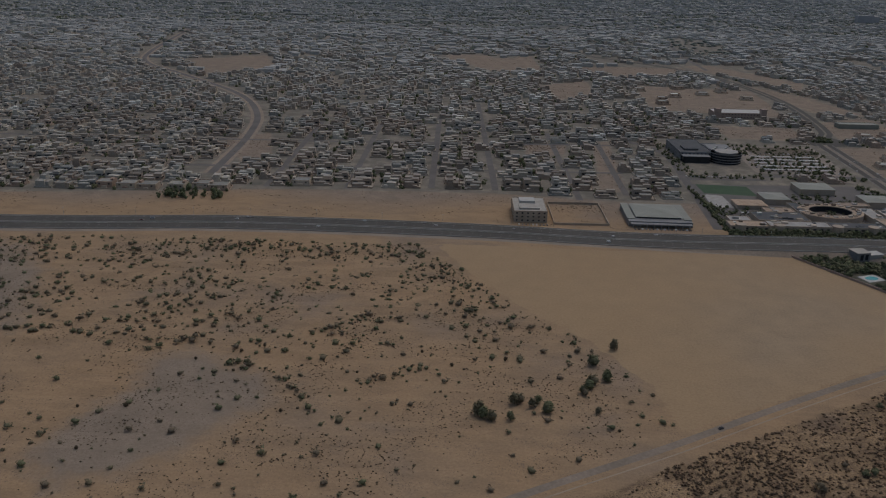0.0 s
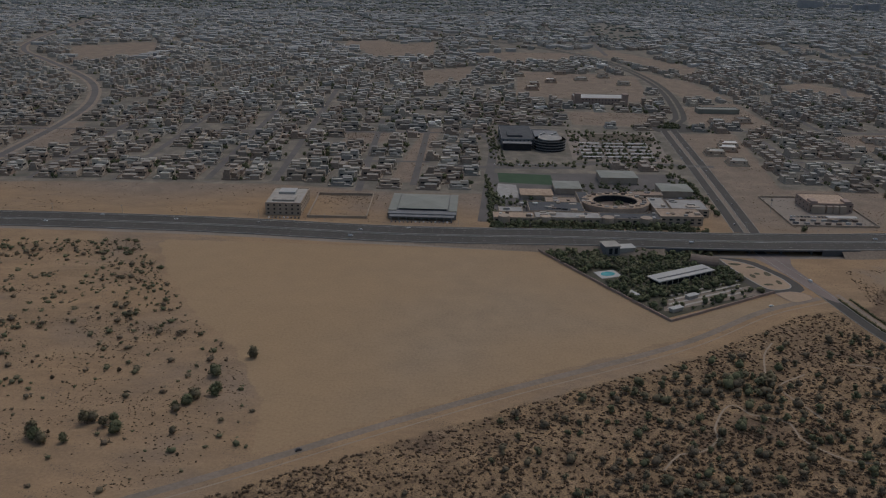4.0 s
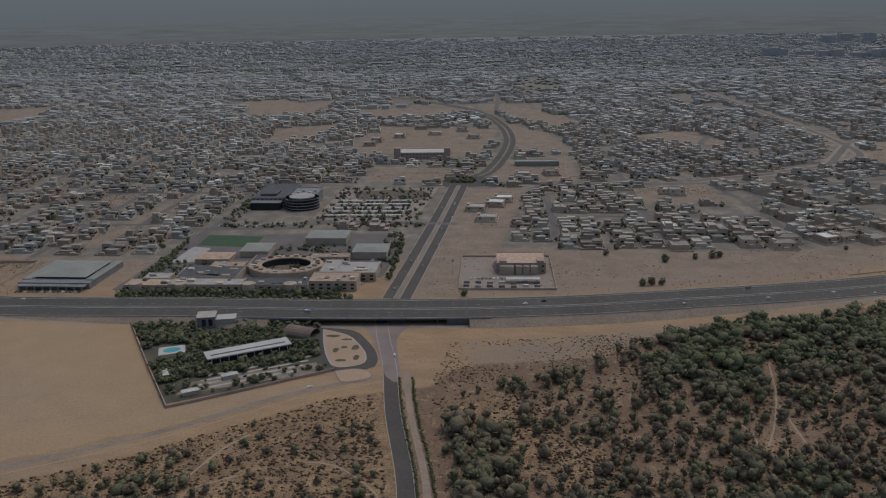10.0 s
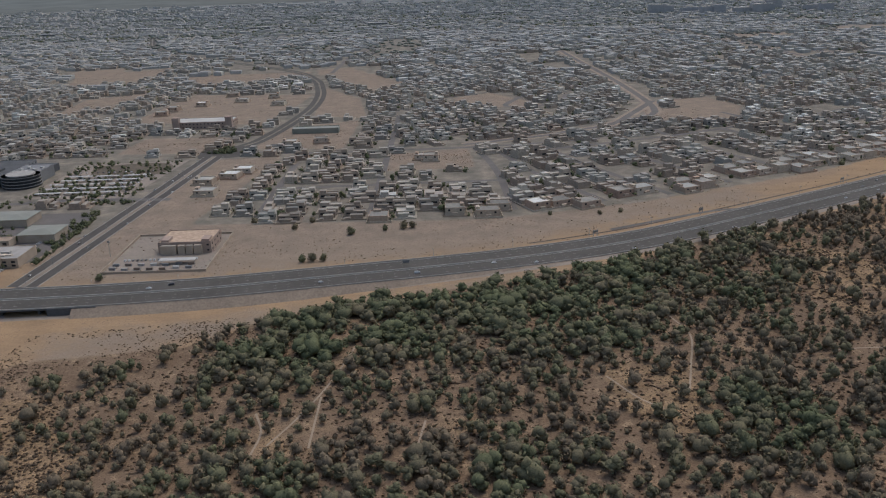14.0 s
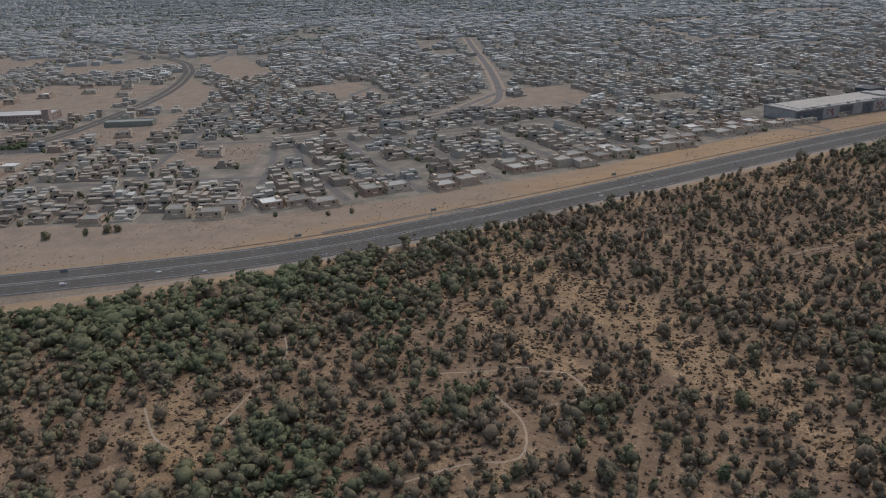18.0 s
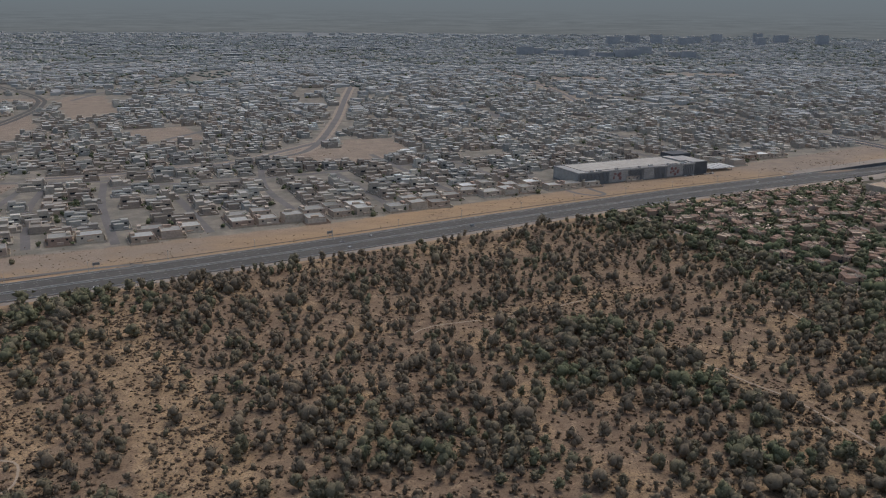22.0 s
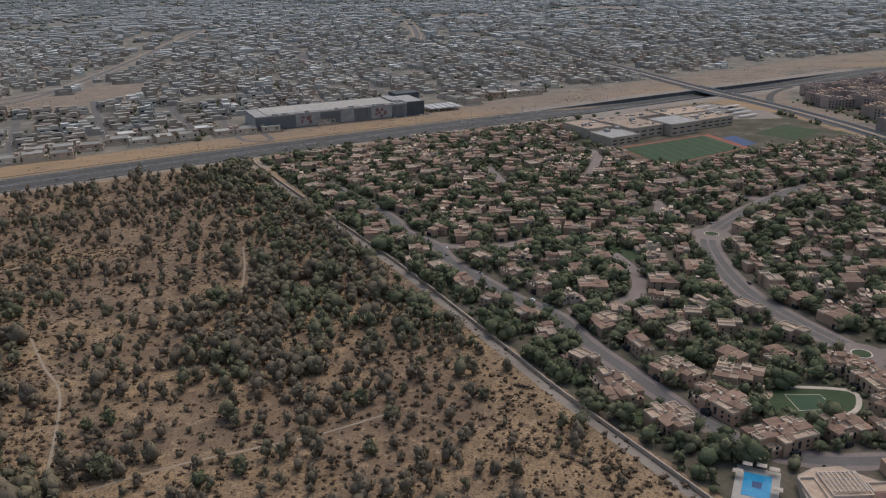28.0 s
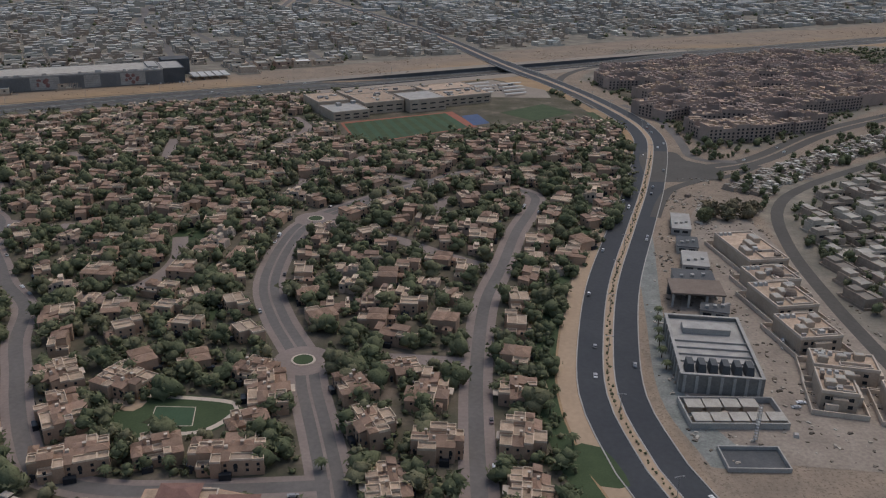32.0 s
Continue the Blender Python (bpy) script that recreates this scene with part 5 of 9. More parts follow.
            bmesh.ops.create_cone(bm, cap_ends=True, segments=q.choice((5, 6, 7)), radius1=q.uniform(0.6, 1.5), radius2=0.5, depth=0.1, matrix=pose(x, -16.42, z, 90, 0, 0))
            part("mural_blot", bm, poster_red, panel, "faded red mural shape")
    part("annex", boxed((52.02, 66, -14, 14, -0.1, 9.2)), concrete_dark, t)
    part("annex_roof", boxed((53, 65, -13, 13, 9.204, 9.4)), concrete, t)
    part("rear_block", boxed((56, 74, 14.02, 28, -0.1, 10.5)), concrete_dark, t)
    part("side_wall_band", boxed((-52.2, -52.02, -15, 15, 1.0, 8.0)), concrete, t)
    for k in range(12):
        x, y = q.uniform(-49, 48), q.choice((-14.2, -13.4, -12.6))
        part("roof_unit", boxed((x, x + q.uniform(1.5, 4.5), y, y + 1.3, 8.804, q.uniform(9.5, 10.2))), (white_sheet, concrete)[k % 2], t)
    part("roof_plant_room", boxed((44, 50.5, -9, 12, 8.804, 10.4)), concrete, t)
    t = thing("shade_canopy", "white fabric shade canopies over parked cars", "canopy", m=pose(1040, 835, 0, 0, 0, ang))
    for k in range(5):
        part("canopy_roof", boxed((-12 + k * 5, -7.6 + k * 5, -9, 9, 2.2, 2.7), taper=0.25), white_sheet, t)
        part("post", boxed((-10 + k * 5, -9.7 + k * 5, -8, -7.7, -0.1, 2.2)), steel, t)
    # second school with its pitch
    t = thing("school_building", "pale beige modern school with flat pale roofs", "school", m=pose(1176, 752, 0, 0, 0, 27))
    for x0, x1, y0, y1, h in ((-58, -37, -22, -2, 4.6), (-58, -40, 0, 24, 6.0), (-36, -12, -14, 12, 6.2), (-11, 12, -20, 2, 6.8), (13, 46, -14, 4, 5.4), (-36, 10, 14, 28, 5.6), (14, 48, 8, 26, 5.2)):
        part("wing_wall", boxed((x0, x1, y0, y1, -0.1, h)), beige_stone, t)
        part("wing_roof", boxed((x0 + 0.5, x1 - 0.5, y0 + 0.5, y1 - 0.5, h + 0.004, h + 0.2)), (concrete if (x0, y0) in ((-11, -20), (-58, -22)) else villa_deck), t)
        bm = bmesh.new()
        rim(bm, x0, x1, y0, y1, h + 0.003, h + 0.5, 0.35)
        part("parapet", bm, cream, t)
        n = int((x1 - x0) / 5)
        for f in (0.25, 0.65):
            for k in range(n):
                part("window", boxed((x0 + (k + 0.2) * (x1 - x0) / n, x0 + (k + 0.8) * (x1 - x0) / n, y0 - 0.05, y0 + 0.1, h * f - 0.35, h * f + 0.35)), glass, t)
    for k in range(10):
        x = -50 + k * 10
        part("roof_unit", boxed((x, x + 2.5, -8 + (k % 3) * 3, -5 + (k % 3) * 3, 3.0, 6.4)), concrete, t)
    q = random.Random(61)
    for x0, x1, y0, y1, h in ((-58, -40, 0, 24, 6.0), (-36, -12, -14, 12, 6.2), (13, 46, -14, 4, 5.4), (-36, 10, 14, 28, 5.6), (14, 48, 8, 26, 5.2)):
        for _ in range(7):
            x, y, w, d = q.uniform(x0 + 2, x1 - 4), q.uniform(y0 + 2, y1 - 4), q.uniform(0.8, 3.2), q.uniform(0.8, 2.4)
            part("roof_unit", boxed((x, x + w, y, y + d, h + 0.21, h + q.uniform(0.6, 1.5))), q.choice((concrete, cream, white_sheet, grey_cladding)), t)
    for k in range(8):
        t = thing("shade_canopy", "pale car park canopy beside the school", "canopy", "school car park canopies", m=pose(1220 + (k % 2) * 21, 782 + (k // 2) * 11, 0, 0, 0, 27))
        part("roof", boxed((-8, 8, -1.4, 1.4, 1.5, 1.7), taper=0.15), white_sheet, t)
        for x in (-7, 7):
            part("post", boxed((x - 0.08, x + 0.08, 1.1, 1.26, -0.1, 1.5)), steel, t)
    flat_patch("track_surround", [(1138, 703), (1150, 657), (1211, 696), (1199, 733)], 0.08, track_red, curved=False, label="red running surface round a pitch", category="track")
    flat_patch("playing_field", [(1140, 701), (1150.6, 659), (1206, 694.5), (1195, 729)], 0.1, turf, curved=False, label="striped green artificial sports pitch", category="pitch")
    for k in range(9):
        f0, f1 = (k + 0.0) / 9, (k + 0.5) / 9
        a0, a1 = np.array((1141, 700.5)) + f0 * np.array((53, 27.5)), np.array((1141, 700.5)) + f1 * np.array((53, 27.5))
        b0, b1 = np.array((1151.2, 660)) + f0 * np.array((53.6, 34)), np.array((1151.2, 660)) + f1 * np.array((53.6, 34))
        flat_patch("pitch_stripe", [tuple(a0), tuple(b0), tuple(b1), tuple(a1)], 0.115, lawn, curved=False, label="mown stripe of a sports pitch", category="stripe")
    flat_patch("sports_court", [(1203.5, 722), (1209, 699), (1218, 705), (1213, 727)], 0.11, court_blue, curved=False, label="blue sports court", category="court")
    flat_patch("playing_field", [(1226, 731), (1243, 711), (1269, 733), (1254, 756)], 0.1, lawn, curved=False, label="dull green practice field", category="field")
    flat_patch("car_park", [(1215, 775), (1262, 775), (1262, 800), (1230, 835), (1205, 815)], 0.09, dirt_track, curved=False, label="pale school car park", category="car park")


build_landmarks()


def build_compound():
    """The walled garden estate beside the sand field."""
    flat_patch("garden_lawn", [(193, 461), (240, 378), (297, 410), (291, 425), (283, 461)], 0.05, surface("garden_soil", (0.05, 0.055, 0.035), (0.13, 0.115, 0.085), 0.15, 2.0, 0.9, 0.4), curved=False, label="dark green planted estate garden", category="garden")
    L = np.array([(192, 463), (216, 420), (242, 375), (270, 392), (299, 410)], float)
    L = np.concatenate([np.linspace(a, b, 8, endpoint=False) for a, b in zip(L, L[1:])] + [L[-1:]])
    tagged(finish("garden_wall", strip_mesh("garden_wall", L, -0.2, 0.2, 1.2, 1.3), apartment_wall), "brown masonry wall round the garden estate", "wall", kind="structure")
    t = thing("pavilion", "long low pavilion with a white flat roof", "pavilion", m=pose(259, 426, 0, 0, 0, 29))
    part("wall", boxed((-17, 17, -3.2, 3.6, -0.1, 2.6)), glass, t)
    part("roof", boxed((-18, 18, -4.4, 4.4, 2.61, 3.1)), white_sheet, t)
    part("roof_recess", boxed((-16, 16, -1.6, -0.6, 3.104, 3.2)), concrete_dark, t)
    for k in range(10):
        part("column", boxed((-16.5 + k * 3.6, -16.2 + k * 3.6, -4.2, -3.9, -0.1, 2.6)), concrete_light, t)
    t = thing("estate_house", "grey cubic house with white flat roofs", "house", m=pose(234, 461, 0, 0, 0, 12))
    part("wall", boxed((-8, 0, -4, 4, -0.1, 5.2)), grey_cladding, t)
    part("roof", boxed((-8.4, 0.4, -4.4, 4.4, 5.21, 5.5)), concrete_light, t)
    part("side_wing", boxed((0.02, 9, -3, 3, -0.1, 3.4)), concrete_light, t)
    part("side_roof", boxed((0.42, 9.4, -3.4, 3.4, 3.41, 3.7)), white_sheet, t)
    for x in (-6, -3):
        part("window", boxed((x, x + 1.8, -4.08, -3.9, 1.0, 4.2)), glass, t)
    t = thing("swimming_pool", "turquoise pool with a white paved deck", "pool", m=pose(224, 430, 0, 0, 0, 20))
    part("deck", boxed((-5.8, 5.8, -4.6, 4.6, -0.1, 0.2), taper=0.3), white_sheet, t)
    bm = bmesh.new()
    bmesh.ops.create_cone(bm, cap_ends=True, segments=28, radius1=2.9, radius2=2.9, depth=0.1, matrix=pose(0, 0, 0.24) @ Matrix.Diagonal((1.3, 0.9, 1, 1)))
    part("water", bm, surface("turquoise_water", (0.04, 0.28, 0.30), (0.06, 0.36, 0.36), 0.3, 1.0, 0.08, 0.1, 0.1), t)
    bm = bmesh.new()
    rng = np.linspace(0, math.pi, 10)
    v0 = [bm.verts.new((8 * math.cos(a), -7, 3.4 * math.sin(a))) for a in rng]
    v1 = [bm.verts.new((8 * math.cos(a), 7, 3.4 * math.sin(a))) for a in rng]
    for i in range(9):
        bm.faces.new((v0[i], v0[i + 1], v1[i + 1], v1[i]))
    ob = part("vault_canopy", bm, brown_sheet, None)
    md = ob.modifiers.new("thick", "SOLIDIFY")
    md.thickness = 0.25
    ob.matrix_basis = pose(277, 449, 0, 0, 0, 70) @ Matrix.Diagonal((0.6, 1, 1, 1))
    tagged(ob, "brown vaulted canopy in the estate garden", "canopy")
    for k, (x, y) in enumerate(((231, 403), (247, 387), (258, 402))):
        t = thing("garden_shed", "small white flat-roofed garden building", "shed", m=pose(x, y, 0, 0, 0, 30 if k else 118))
        part("wall", boxed((-3, 3, -1.2, 1.2, -0.1, 1.6)), concrete_light, t)
        part("roof", boxed((-3.3, 3.3, -1.5, 1.5, 1.604, 1.85)), white_sheet, t)
    flat_patch("garden_terrace", [(241.5, 386), (293, 408), (290, 418), (273, 411), (244, 398)], 0.07, track_gravel, curved=False, label="pale gravel terrace with rows of planting", category="terrace")
    for k in range(4):
        p0, p1 = np.array((244 + k * 1.5, 389 + k * 5.0)), np.array((284 + k * 1.0, 410 + k * 5.0))
        L = np.linspace(p0, p1, 8)
        road("path_garden", L, -0.7, 0.7, 0.08, concrete_light, "pale paved garden terrace path", "path")
    # desert garden on the traffic island outside the estate
    edge = [(286, 455), (297, 449), (303, 441), (309, 428), (310, 418), (305, 414), (298, 414), (293, 425), (289, 440)]
    flat_patch("road_island", [(282, 458), (300, 454), (308, 442), (314, 428), (315, 414), (306, 409), (296, 410), (288, 425), (283, 445)], 0.06, asphalt, label="asphalt drive round a desert garden island", category="road")
    flat_patch("sand_island", edge, 0.16, sand_bright, label="golden sand island with planted beds", category="traffic island")
    closed = smooth(edge + edge[:1], 2)
    road("kerb_island", closed, -0.3, 0.3, 0.24, concrete, "pale kerb round the sand island", "kerb")
    r = random.Random(12)
    for x, y, a, b in ((292, 447, 3.4, 1.6), (299, 443, 2.6, 1.2), (304, 434, 1.6, 3.0), (306, 423, 1.5, 2.6), (300, 420, 2.6, 1.3), (296, 431, 1.4, 2.6), (299, 434, 1.5, 1.5)):
        rim_ = [(x + a * r.uniform(0.75, 1.2) * math.cos(q), y + b * r.uniform(0.75, 1.2) * math.sin(q)) for q in np.linspace(0, 2 * math.pi, 9, endpoint=False)]
        flat_patch("planted_bed", rim_, 0.22, surface("dry_planting", (0.075, 0.075, 0.045), (0.13, 0.115, 0.075), 0.4, 2.5, 0.95, 0.6), label="low dry planting on golden sand", category="planting")
    bed = [(299, 409), (307, 411.5), (313, 409.5), (315, 404), (311, 401), (304, 399)]
    flat_patch("sand_bed", bed, 0.14, sand_bright, label="golden sand bed between the roads", category="sand bed")
    road("kerb_bed", smooth(bed + bed[:1], 2), -0.25, 0.25, 0.2, paver, "pink kerb round the sand bed", "kerb")


build_compound()


def build_east_side():
    """Construction plots, and the large houses beyond the arterial road."""
    flat_patch("plot_dust", [(1236, 400), (1300, 400), (1300, 470), (1300, 560), (1284, 560), (1252, 470), (1237, 430)], 0.045, surface("dusty_plot", (0.23, 0.192, 0.158), (0.33, 0.278, 0.228), 0.12, 1.2, 0.95, 0.5), label="dusty pale construction ground", category="plot")
    flat_patch("plot_gravel", [(1237, 398), (1247, 398), (1240, 425), (1247, 470), (1262, 540), (1256, 540), (1242, 470), (1234, 425)], 0.055, surface("grey_grit", (0.17, 0.18, 0.165), (0.26, 0.265, 0.245), 0.2, 1.5, 0.95, 0.6), label="grey gravel shoulder beside the road", category="verge")
    t = thing("unfinished_hall", "dark concrete hall shell with a pale roof deck", "building", m=pose(1251, 442, 0, 0, 0, -9))
    bm = bmesh.new()
    rim(bm, -9.6, 9.6, -16.4, 16.4, -0.1, 4.9, 0.6)
    part("wall", bm, surface("raw_concrete", (0.16, 0.155, 0.145), (0.23, 0.222, 0.205), 0.3, 2.0, 0.9, 0.5), t)
    part("roof", boxed((-8.98, 8.98, -15.78, 15.78, 3.6, 4.0)), concrete, t)
    bm = bmesh.new()
    rim(bm, -9.7, 9.7, -16.5, 16.5, 4.904, 5.1, 0.8)
    part("coping", bm, concrete, t)
    part("plant_room", boxed((-6, 6, 7, 11, 4.01, 5.6)), concrete, t)
    for k in range(6):
        part("roof_tank", boxed((-8.2 + k * 2.75, -6.2 + k * 2.75, -14.5, -10.5, 4.01, 6.6), taper=0.25), concrete_dark, t)
    for k in range(4):
        part("roof_beam", boxed((-8.9, 8.9, -8.6 + k * 3.6, -8.2 + k * 3.6, 4.01, 4.5)), concrete, t)
    for k in range(7):
        part("wall_rib", boxed((-9.0 + k * 2.85, -8.3 + k * 2.85, -16.65, -16.42, 0, 4.7)), concrete, t)
    for k in range(9):
        part("side_rib", boxed((-9.85, -9.62, -15.4 + k * 3.7, -14.7 + k * 3.7, 0, 4.7)), concrete, t)
    t = thing("open_hall", "open concrete hall with a brown roof slab", "building", m=pose(1258.5, 478, 0, 0, 0, -8))
    part("roof", boxed((-7.6, 7.6, -5.4, 5.4, 4.2, 4.7)), brown_sheet, t)
    part("back_wall", boxed((-7.2, 7.2, 4, 5.2, -0.1, 4.19)), concrete_dark, t)
    for x in (-7, -2.5, 2.5, 7):
        part("column", boxed((x - 0.3, x + 0.3, -5.1, -4.5, -0.1, 4.19)), concrete, t)
    for x, y, w, d, a in ((1262, 491, 6, 4.6, -10), (1267, 505, 4, 6.4, -14), (1269, 520, 3.4, 5, -14), (1273, 541, 3.2, 8.5, -14), (1261, 468, 3.8, 2.6, -20)):
        t = thing("site_office", "grey flat-roofed site office cabin", "cabin", "site office row", m=pose(x, y, 0, 0, 0, a))
        part("wall", boxed((-w, w, -d, d, -0.1, 2.5)), concrete, t)
        part("roof", boxed((-w - 0.2, w + 0.2, -d - 0.2, d + 0.2, 2.504, 2.7)), concrete if d > 5 else concrete_dark, t)
        for k in range(3):
            part("roof_unit", boxed((-w * 0.7 + k * w * 0.55, -w * 0.7 + k * w * 0.55 + 1.0, -d * 0.5 + k, -d * 0.5 + k + 1.2, 2.71, 3.4)), concrete, t)
        for k in range(2):
            part("window", boxed((-w * 0.8 + k * w * 0.9, -w * 0.8 + k * w * 0.9 + w * 0.6, -d - 0.05, -d + 0.1, 1.0, 1.9)), glass, t)
    # walled yard with huts
    bm = bmesh.new()
    rim(bm, -11, 11, -5.6, 5.6, -0.1, 1.6, 0.35)
    ob = part("yard_wall", bm, concrete, None)
    ob.matrix_basis = pose(1248, 417, 0, 0, 0, -1)
    tagged(ob, "grey block wall round a yard of huts", "wall", kind="structure")
    r = random.Random(4)
    for k in range(9):
        t = thing("hut", "small hut with a pale flat roof in a yard", "hut", "yard huts", m=pose(1240 + (k % 5) * 4.2, 414 + (k // 5) * 5.6, 0, 0, 0, -2))
        part("wall", boxed((-1.6, 1.6, -1.5, 1.5, -0.1, 1.6)), beige_stone, t)
        part("roof", boxed((-1.9, 1.9, -1.8, 1.8, 1.604, 1.8)), concrete_light, t)
    t = thing("water_basin", "fenced concrete basin beside the road", "basin", m=pose(1246.5, 400, 0, 0, 0, -2))
    bm = bmesh.new()
    rim(bm, -6.5, 6.5, -4, 4, -0.1, 1.0, 0.3)
    part("wall", bm, concrete, t)
    part("floor", boxed((-6.2, 6.2, -3.7, 3.7, -0.05, 0.12)), concrete_dark, t)
    # stacks of blocks, timber and rubble on the building ground
    r = random.Random(9)
    for k in range(46):
        x, y = r.uniform(1238, 1300), r.uniform(400, 600)
        if float(off_line(ARTERIAL, np.array(x), np.array(y))) < 14 or float(off_line(EAST_STREET, np.array(x), np.array(y))) < 6 or abs(y - 442) < 22 or (1270 < x < 1296 and y < 528) or y > 570 and x > 1290:
            continue
        t = thing("rubble_heap", r.choice(("grey heap of rubble on dusty ground", "stack of pale building blocks on dusty ground")), "rubble", "rubble heaps", m=pose(x, y, 0, 0, 0, r.uniform(0, 180)))
        w, d = r.uniform(0.6, 2.2), r.uniform(0.5, 1.4)
        part("mound", boxed((-w, w, -d, d, -0.1, r.uniform(0.4, 1.1)), taper=0.3), r.choice((concrete, concrete_light, brown_sheet, beige_stone)), t)
    rg = np.random.RandomState(77)
    q = rg.uniform((1236, 396), (1304, 604), (5200, 2))
    q = q[(off_line(ARTERIAL, q[:, 0], q[:, 1]) > 10) & (off_line(EAST_STREET, q[:, 0], q[:, 1]) > 4) & (inside([(1241, 425), (1261, 425), (1263, 460), (1243, 460)], q[:, 0], q[:, 1]) < 0) & (rg.uniform(size=len(q)) < waves(q[:, 0], q[:, 1], 5, 41) ** 1.4)]
    soup = Soup()
    sz = rg.uniform(0.15, 0.75, len(q)) ** 1.2
    soup.add(box_template((-0.7, 0.7, -0.4, 0.4, -0.1, 0.5, 0, 0), (0.1, 1.0, -0.2, 0.7, -0.1, 0.3, 0, 0)), np.c_[q, np.full(len(q), 0.04)], rg.uniform(0, 6.3, len(q)), sz, rg.uniform(size=len(q)))
    soup.build("site_debris", [tinted("debris", [(0.0, (0.10, 0.085, 0.07)), (0.4, (0.22, 0.18, 0.145)), (0.7, (0.34, 0.30, 0.25)), (1.0, (0.50, 0.46, 0.40))], 2.0)], "scattered rubble and stacks on building ground", "debris")
    # large houses with domes and parapets
    for x, y, w, d, h, a, dome in ((1287, 511, 6.6, 12.5, 4.4, 7, 0), (1284.5, 488, 6.8, 5.6, 4.4, 7, 1), (1282, 473, 6.2, 8.4, 4.4, 8, 1), (1280.5, 453, 5.8, 7, 4.4, 7, 0), (1281, 434, 7.4, 4, 4.4, -15, 0), (1274.5, 424, 4, 5.5, 4.4, -15, 0), (1290, 418, 6, 5, 4.2, -15, 0)):
        t = thing("mansion", "pale plastered flat-roofed mansion with parapets", "house", "mansions by the dusty street", m=pose(x, y, 0, 0, 0, a))
        part("wall", boxed((-w, w, -d, d, -0.1, h), (-w * 0.4, w * 0.4, -d - 1.2, -d, -0.1, h * 0.8)), beige_stone, t)
        bm = bmesh.new()
        rim(bm, -w - 0.1, w + 0.1, -d - 0.1, d + 0.1, h - 0.2, h + 0.6, 0.35)
        part("parapet", bm, cream, t)
        part("roof", boxed((-w + 0.3, w - 0.3, -d + 0.3, d - 0.3, h + 0.004, h + 0.1)), villa_deck, t)
        for k in range(3):
            x0, y0 = -w + 1 + k * w * 0.6, -d * 0.6 + k * d * 0.4
            room = part("roof_room", boxed((x0, x0 + 2.4, y0, y0 + d * 0.4, h + 0.1, h + 1.6)), beige_stone, t)
            part("room_roof", boxed((x0 + 0.2, x0 + 2.2, y0 + 0.2, y0 + d * 0.4 - 0.2, h + 1.604, h + 1.7)), concrete_light, room)
            part("water_tank", boxed((-w + 0.9 + k * 1.6, -w + 2.0 + k * 1.6, d - 2.2, d - 1.1, h + 0.1, h + 1.0), taper=0.15), white_sheet, t)
        bm = bmesh.new()
        rim(bm, -w * 0.2, w * 0.8, -d * 0.9, -d * 0.4, h + 0.1, h + 0.8, 0.25)
        part("terrace_wall", bm, cream, t)
        bm = bmesh.new()
        rim(bm, -w - 2.2, w + 2.2, -d - 3.0, d + 2.2, -0.1, 1.3, 0.25)
        part("yard_wall", bm, cream, t)
        part("side_wing", boxed((w - 0.02, w + 1.7, -d * 0.5, d * 0.6, -0.1, h * 0.6)), cream, t)
        part("porch", boxed((-w * 0.8, -w * 0.1, -d - 1.9, -d - 1.22, -0.1, h * 0.55)), cream, t)
        for k in range(5):
            x0, y0 = r.uniform(-w + 0.5, w - 2.6), r.uniform(-d + 0.5, d - 2.6)
            part("roof_unit", boxed((x0, x0 + r.uniform(0.7, 2.1), y0, y0 + r.uniform(0.6, 2.0), h + 0.1, h + r.uniform(0.5, 1.9))), r.choice((cream, beige_stone, concrete, brown_sheet, white_sheet)), t)
        if dome:
            bm = bmesh.new()
            bmesh.ops.create_uvsphere(bm, u_segments=16, v_segments=8, radius=2.2, matrix=pose(1.5, -1, h + 0.2))
            part("dome", bm, brown_sheet, t)
        for k in range(5):
            for f in (0.3, 0.72):
                part("window", boxed((-w + 0.8 + k * (2 * w - 1.6) / 5, -w + 1.9 + k * (2 * w - 1.6) / 5, -d - 0.05, -d + 0.1, h * f - 0.5, h * f + 0.4)), glass, t)
    # club house with pool
    t = thing("swimming_pool", "blue club pool with pale paving", "pool", m=pose(1097, 384, 0, 0, 0, -25))
    part("deck", boxed((-4.6, 4.6, -6.6, 6.6, -0.1, 0.12)), concrete_light, t)
    part("water", boxed((-2.9, 2.9, -4.6, 4.2, 0.124, 0.2)), pool_water, t)
    part("pool_mosaic", boxed((-1.0, 1.0, -1.2, 1.2, 0.204, 0.215)), court_blue, t, "darker blue mosaic in the pool")
    for x, y in ((-2.5, 5.6), (0.5, 6.0), (3.2, 5.4), (-4.2, 2.0), (4.2, -2.0)):
        part("sun_shade", boxed((x - 1.1, x + 1.1, y - 0.8, y + 0.8, 1.5, 1.75), taper=0.35), cream, t)
    club_tile = surface("red_clay_tile", (0.175, 0.098, 0.080), (0.245, 0.14, 0.114), 0.5, 5.0, 0.85, 0.5, 0.5)
    t = thing("club_house", "club building with red tile roofs and pale terraces", "club house")
    for name, foot, h, mat in (("wall", [(1103, 360), (1104.3, 378), (1105.5, 384), (1110, 386.5), (1116, 386.8), (1120.6, 382), (1126, 378), (1126, 360)], 2.4, beige_stone), ("east_wall", [(1126.02, 366), (1126.02, 388.6), (1138, 389), (1148, 386), (1149, 366)], 2.9, villa_wall)):
        bm = bmesh.new()
        prism(bm, foot, -0.1, h)
        part(name, bm, mat, t)
        c = (sum(p[0] for p in foot) / len(foot), sum(p[1] for p in foot) / len(foot))
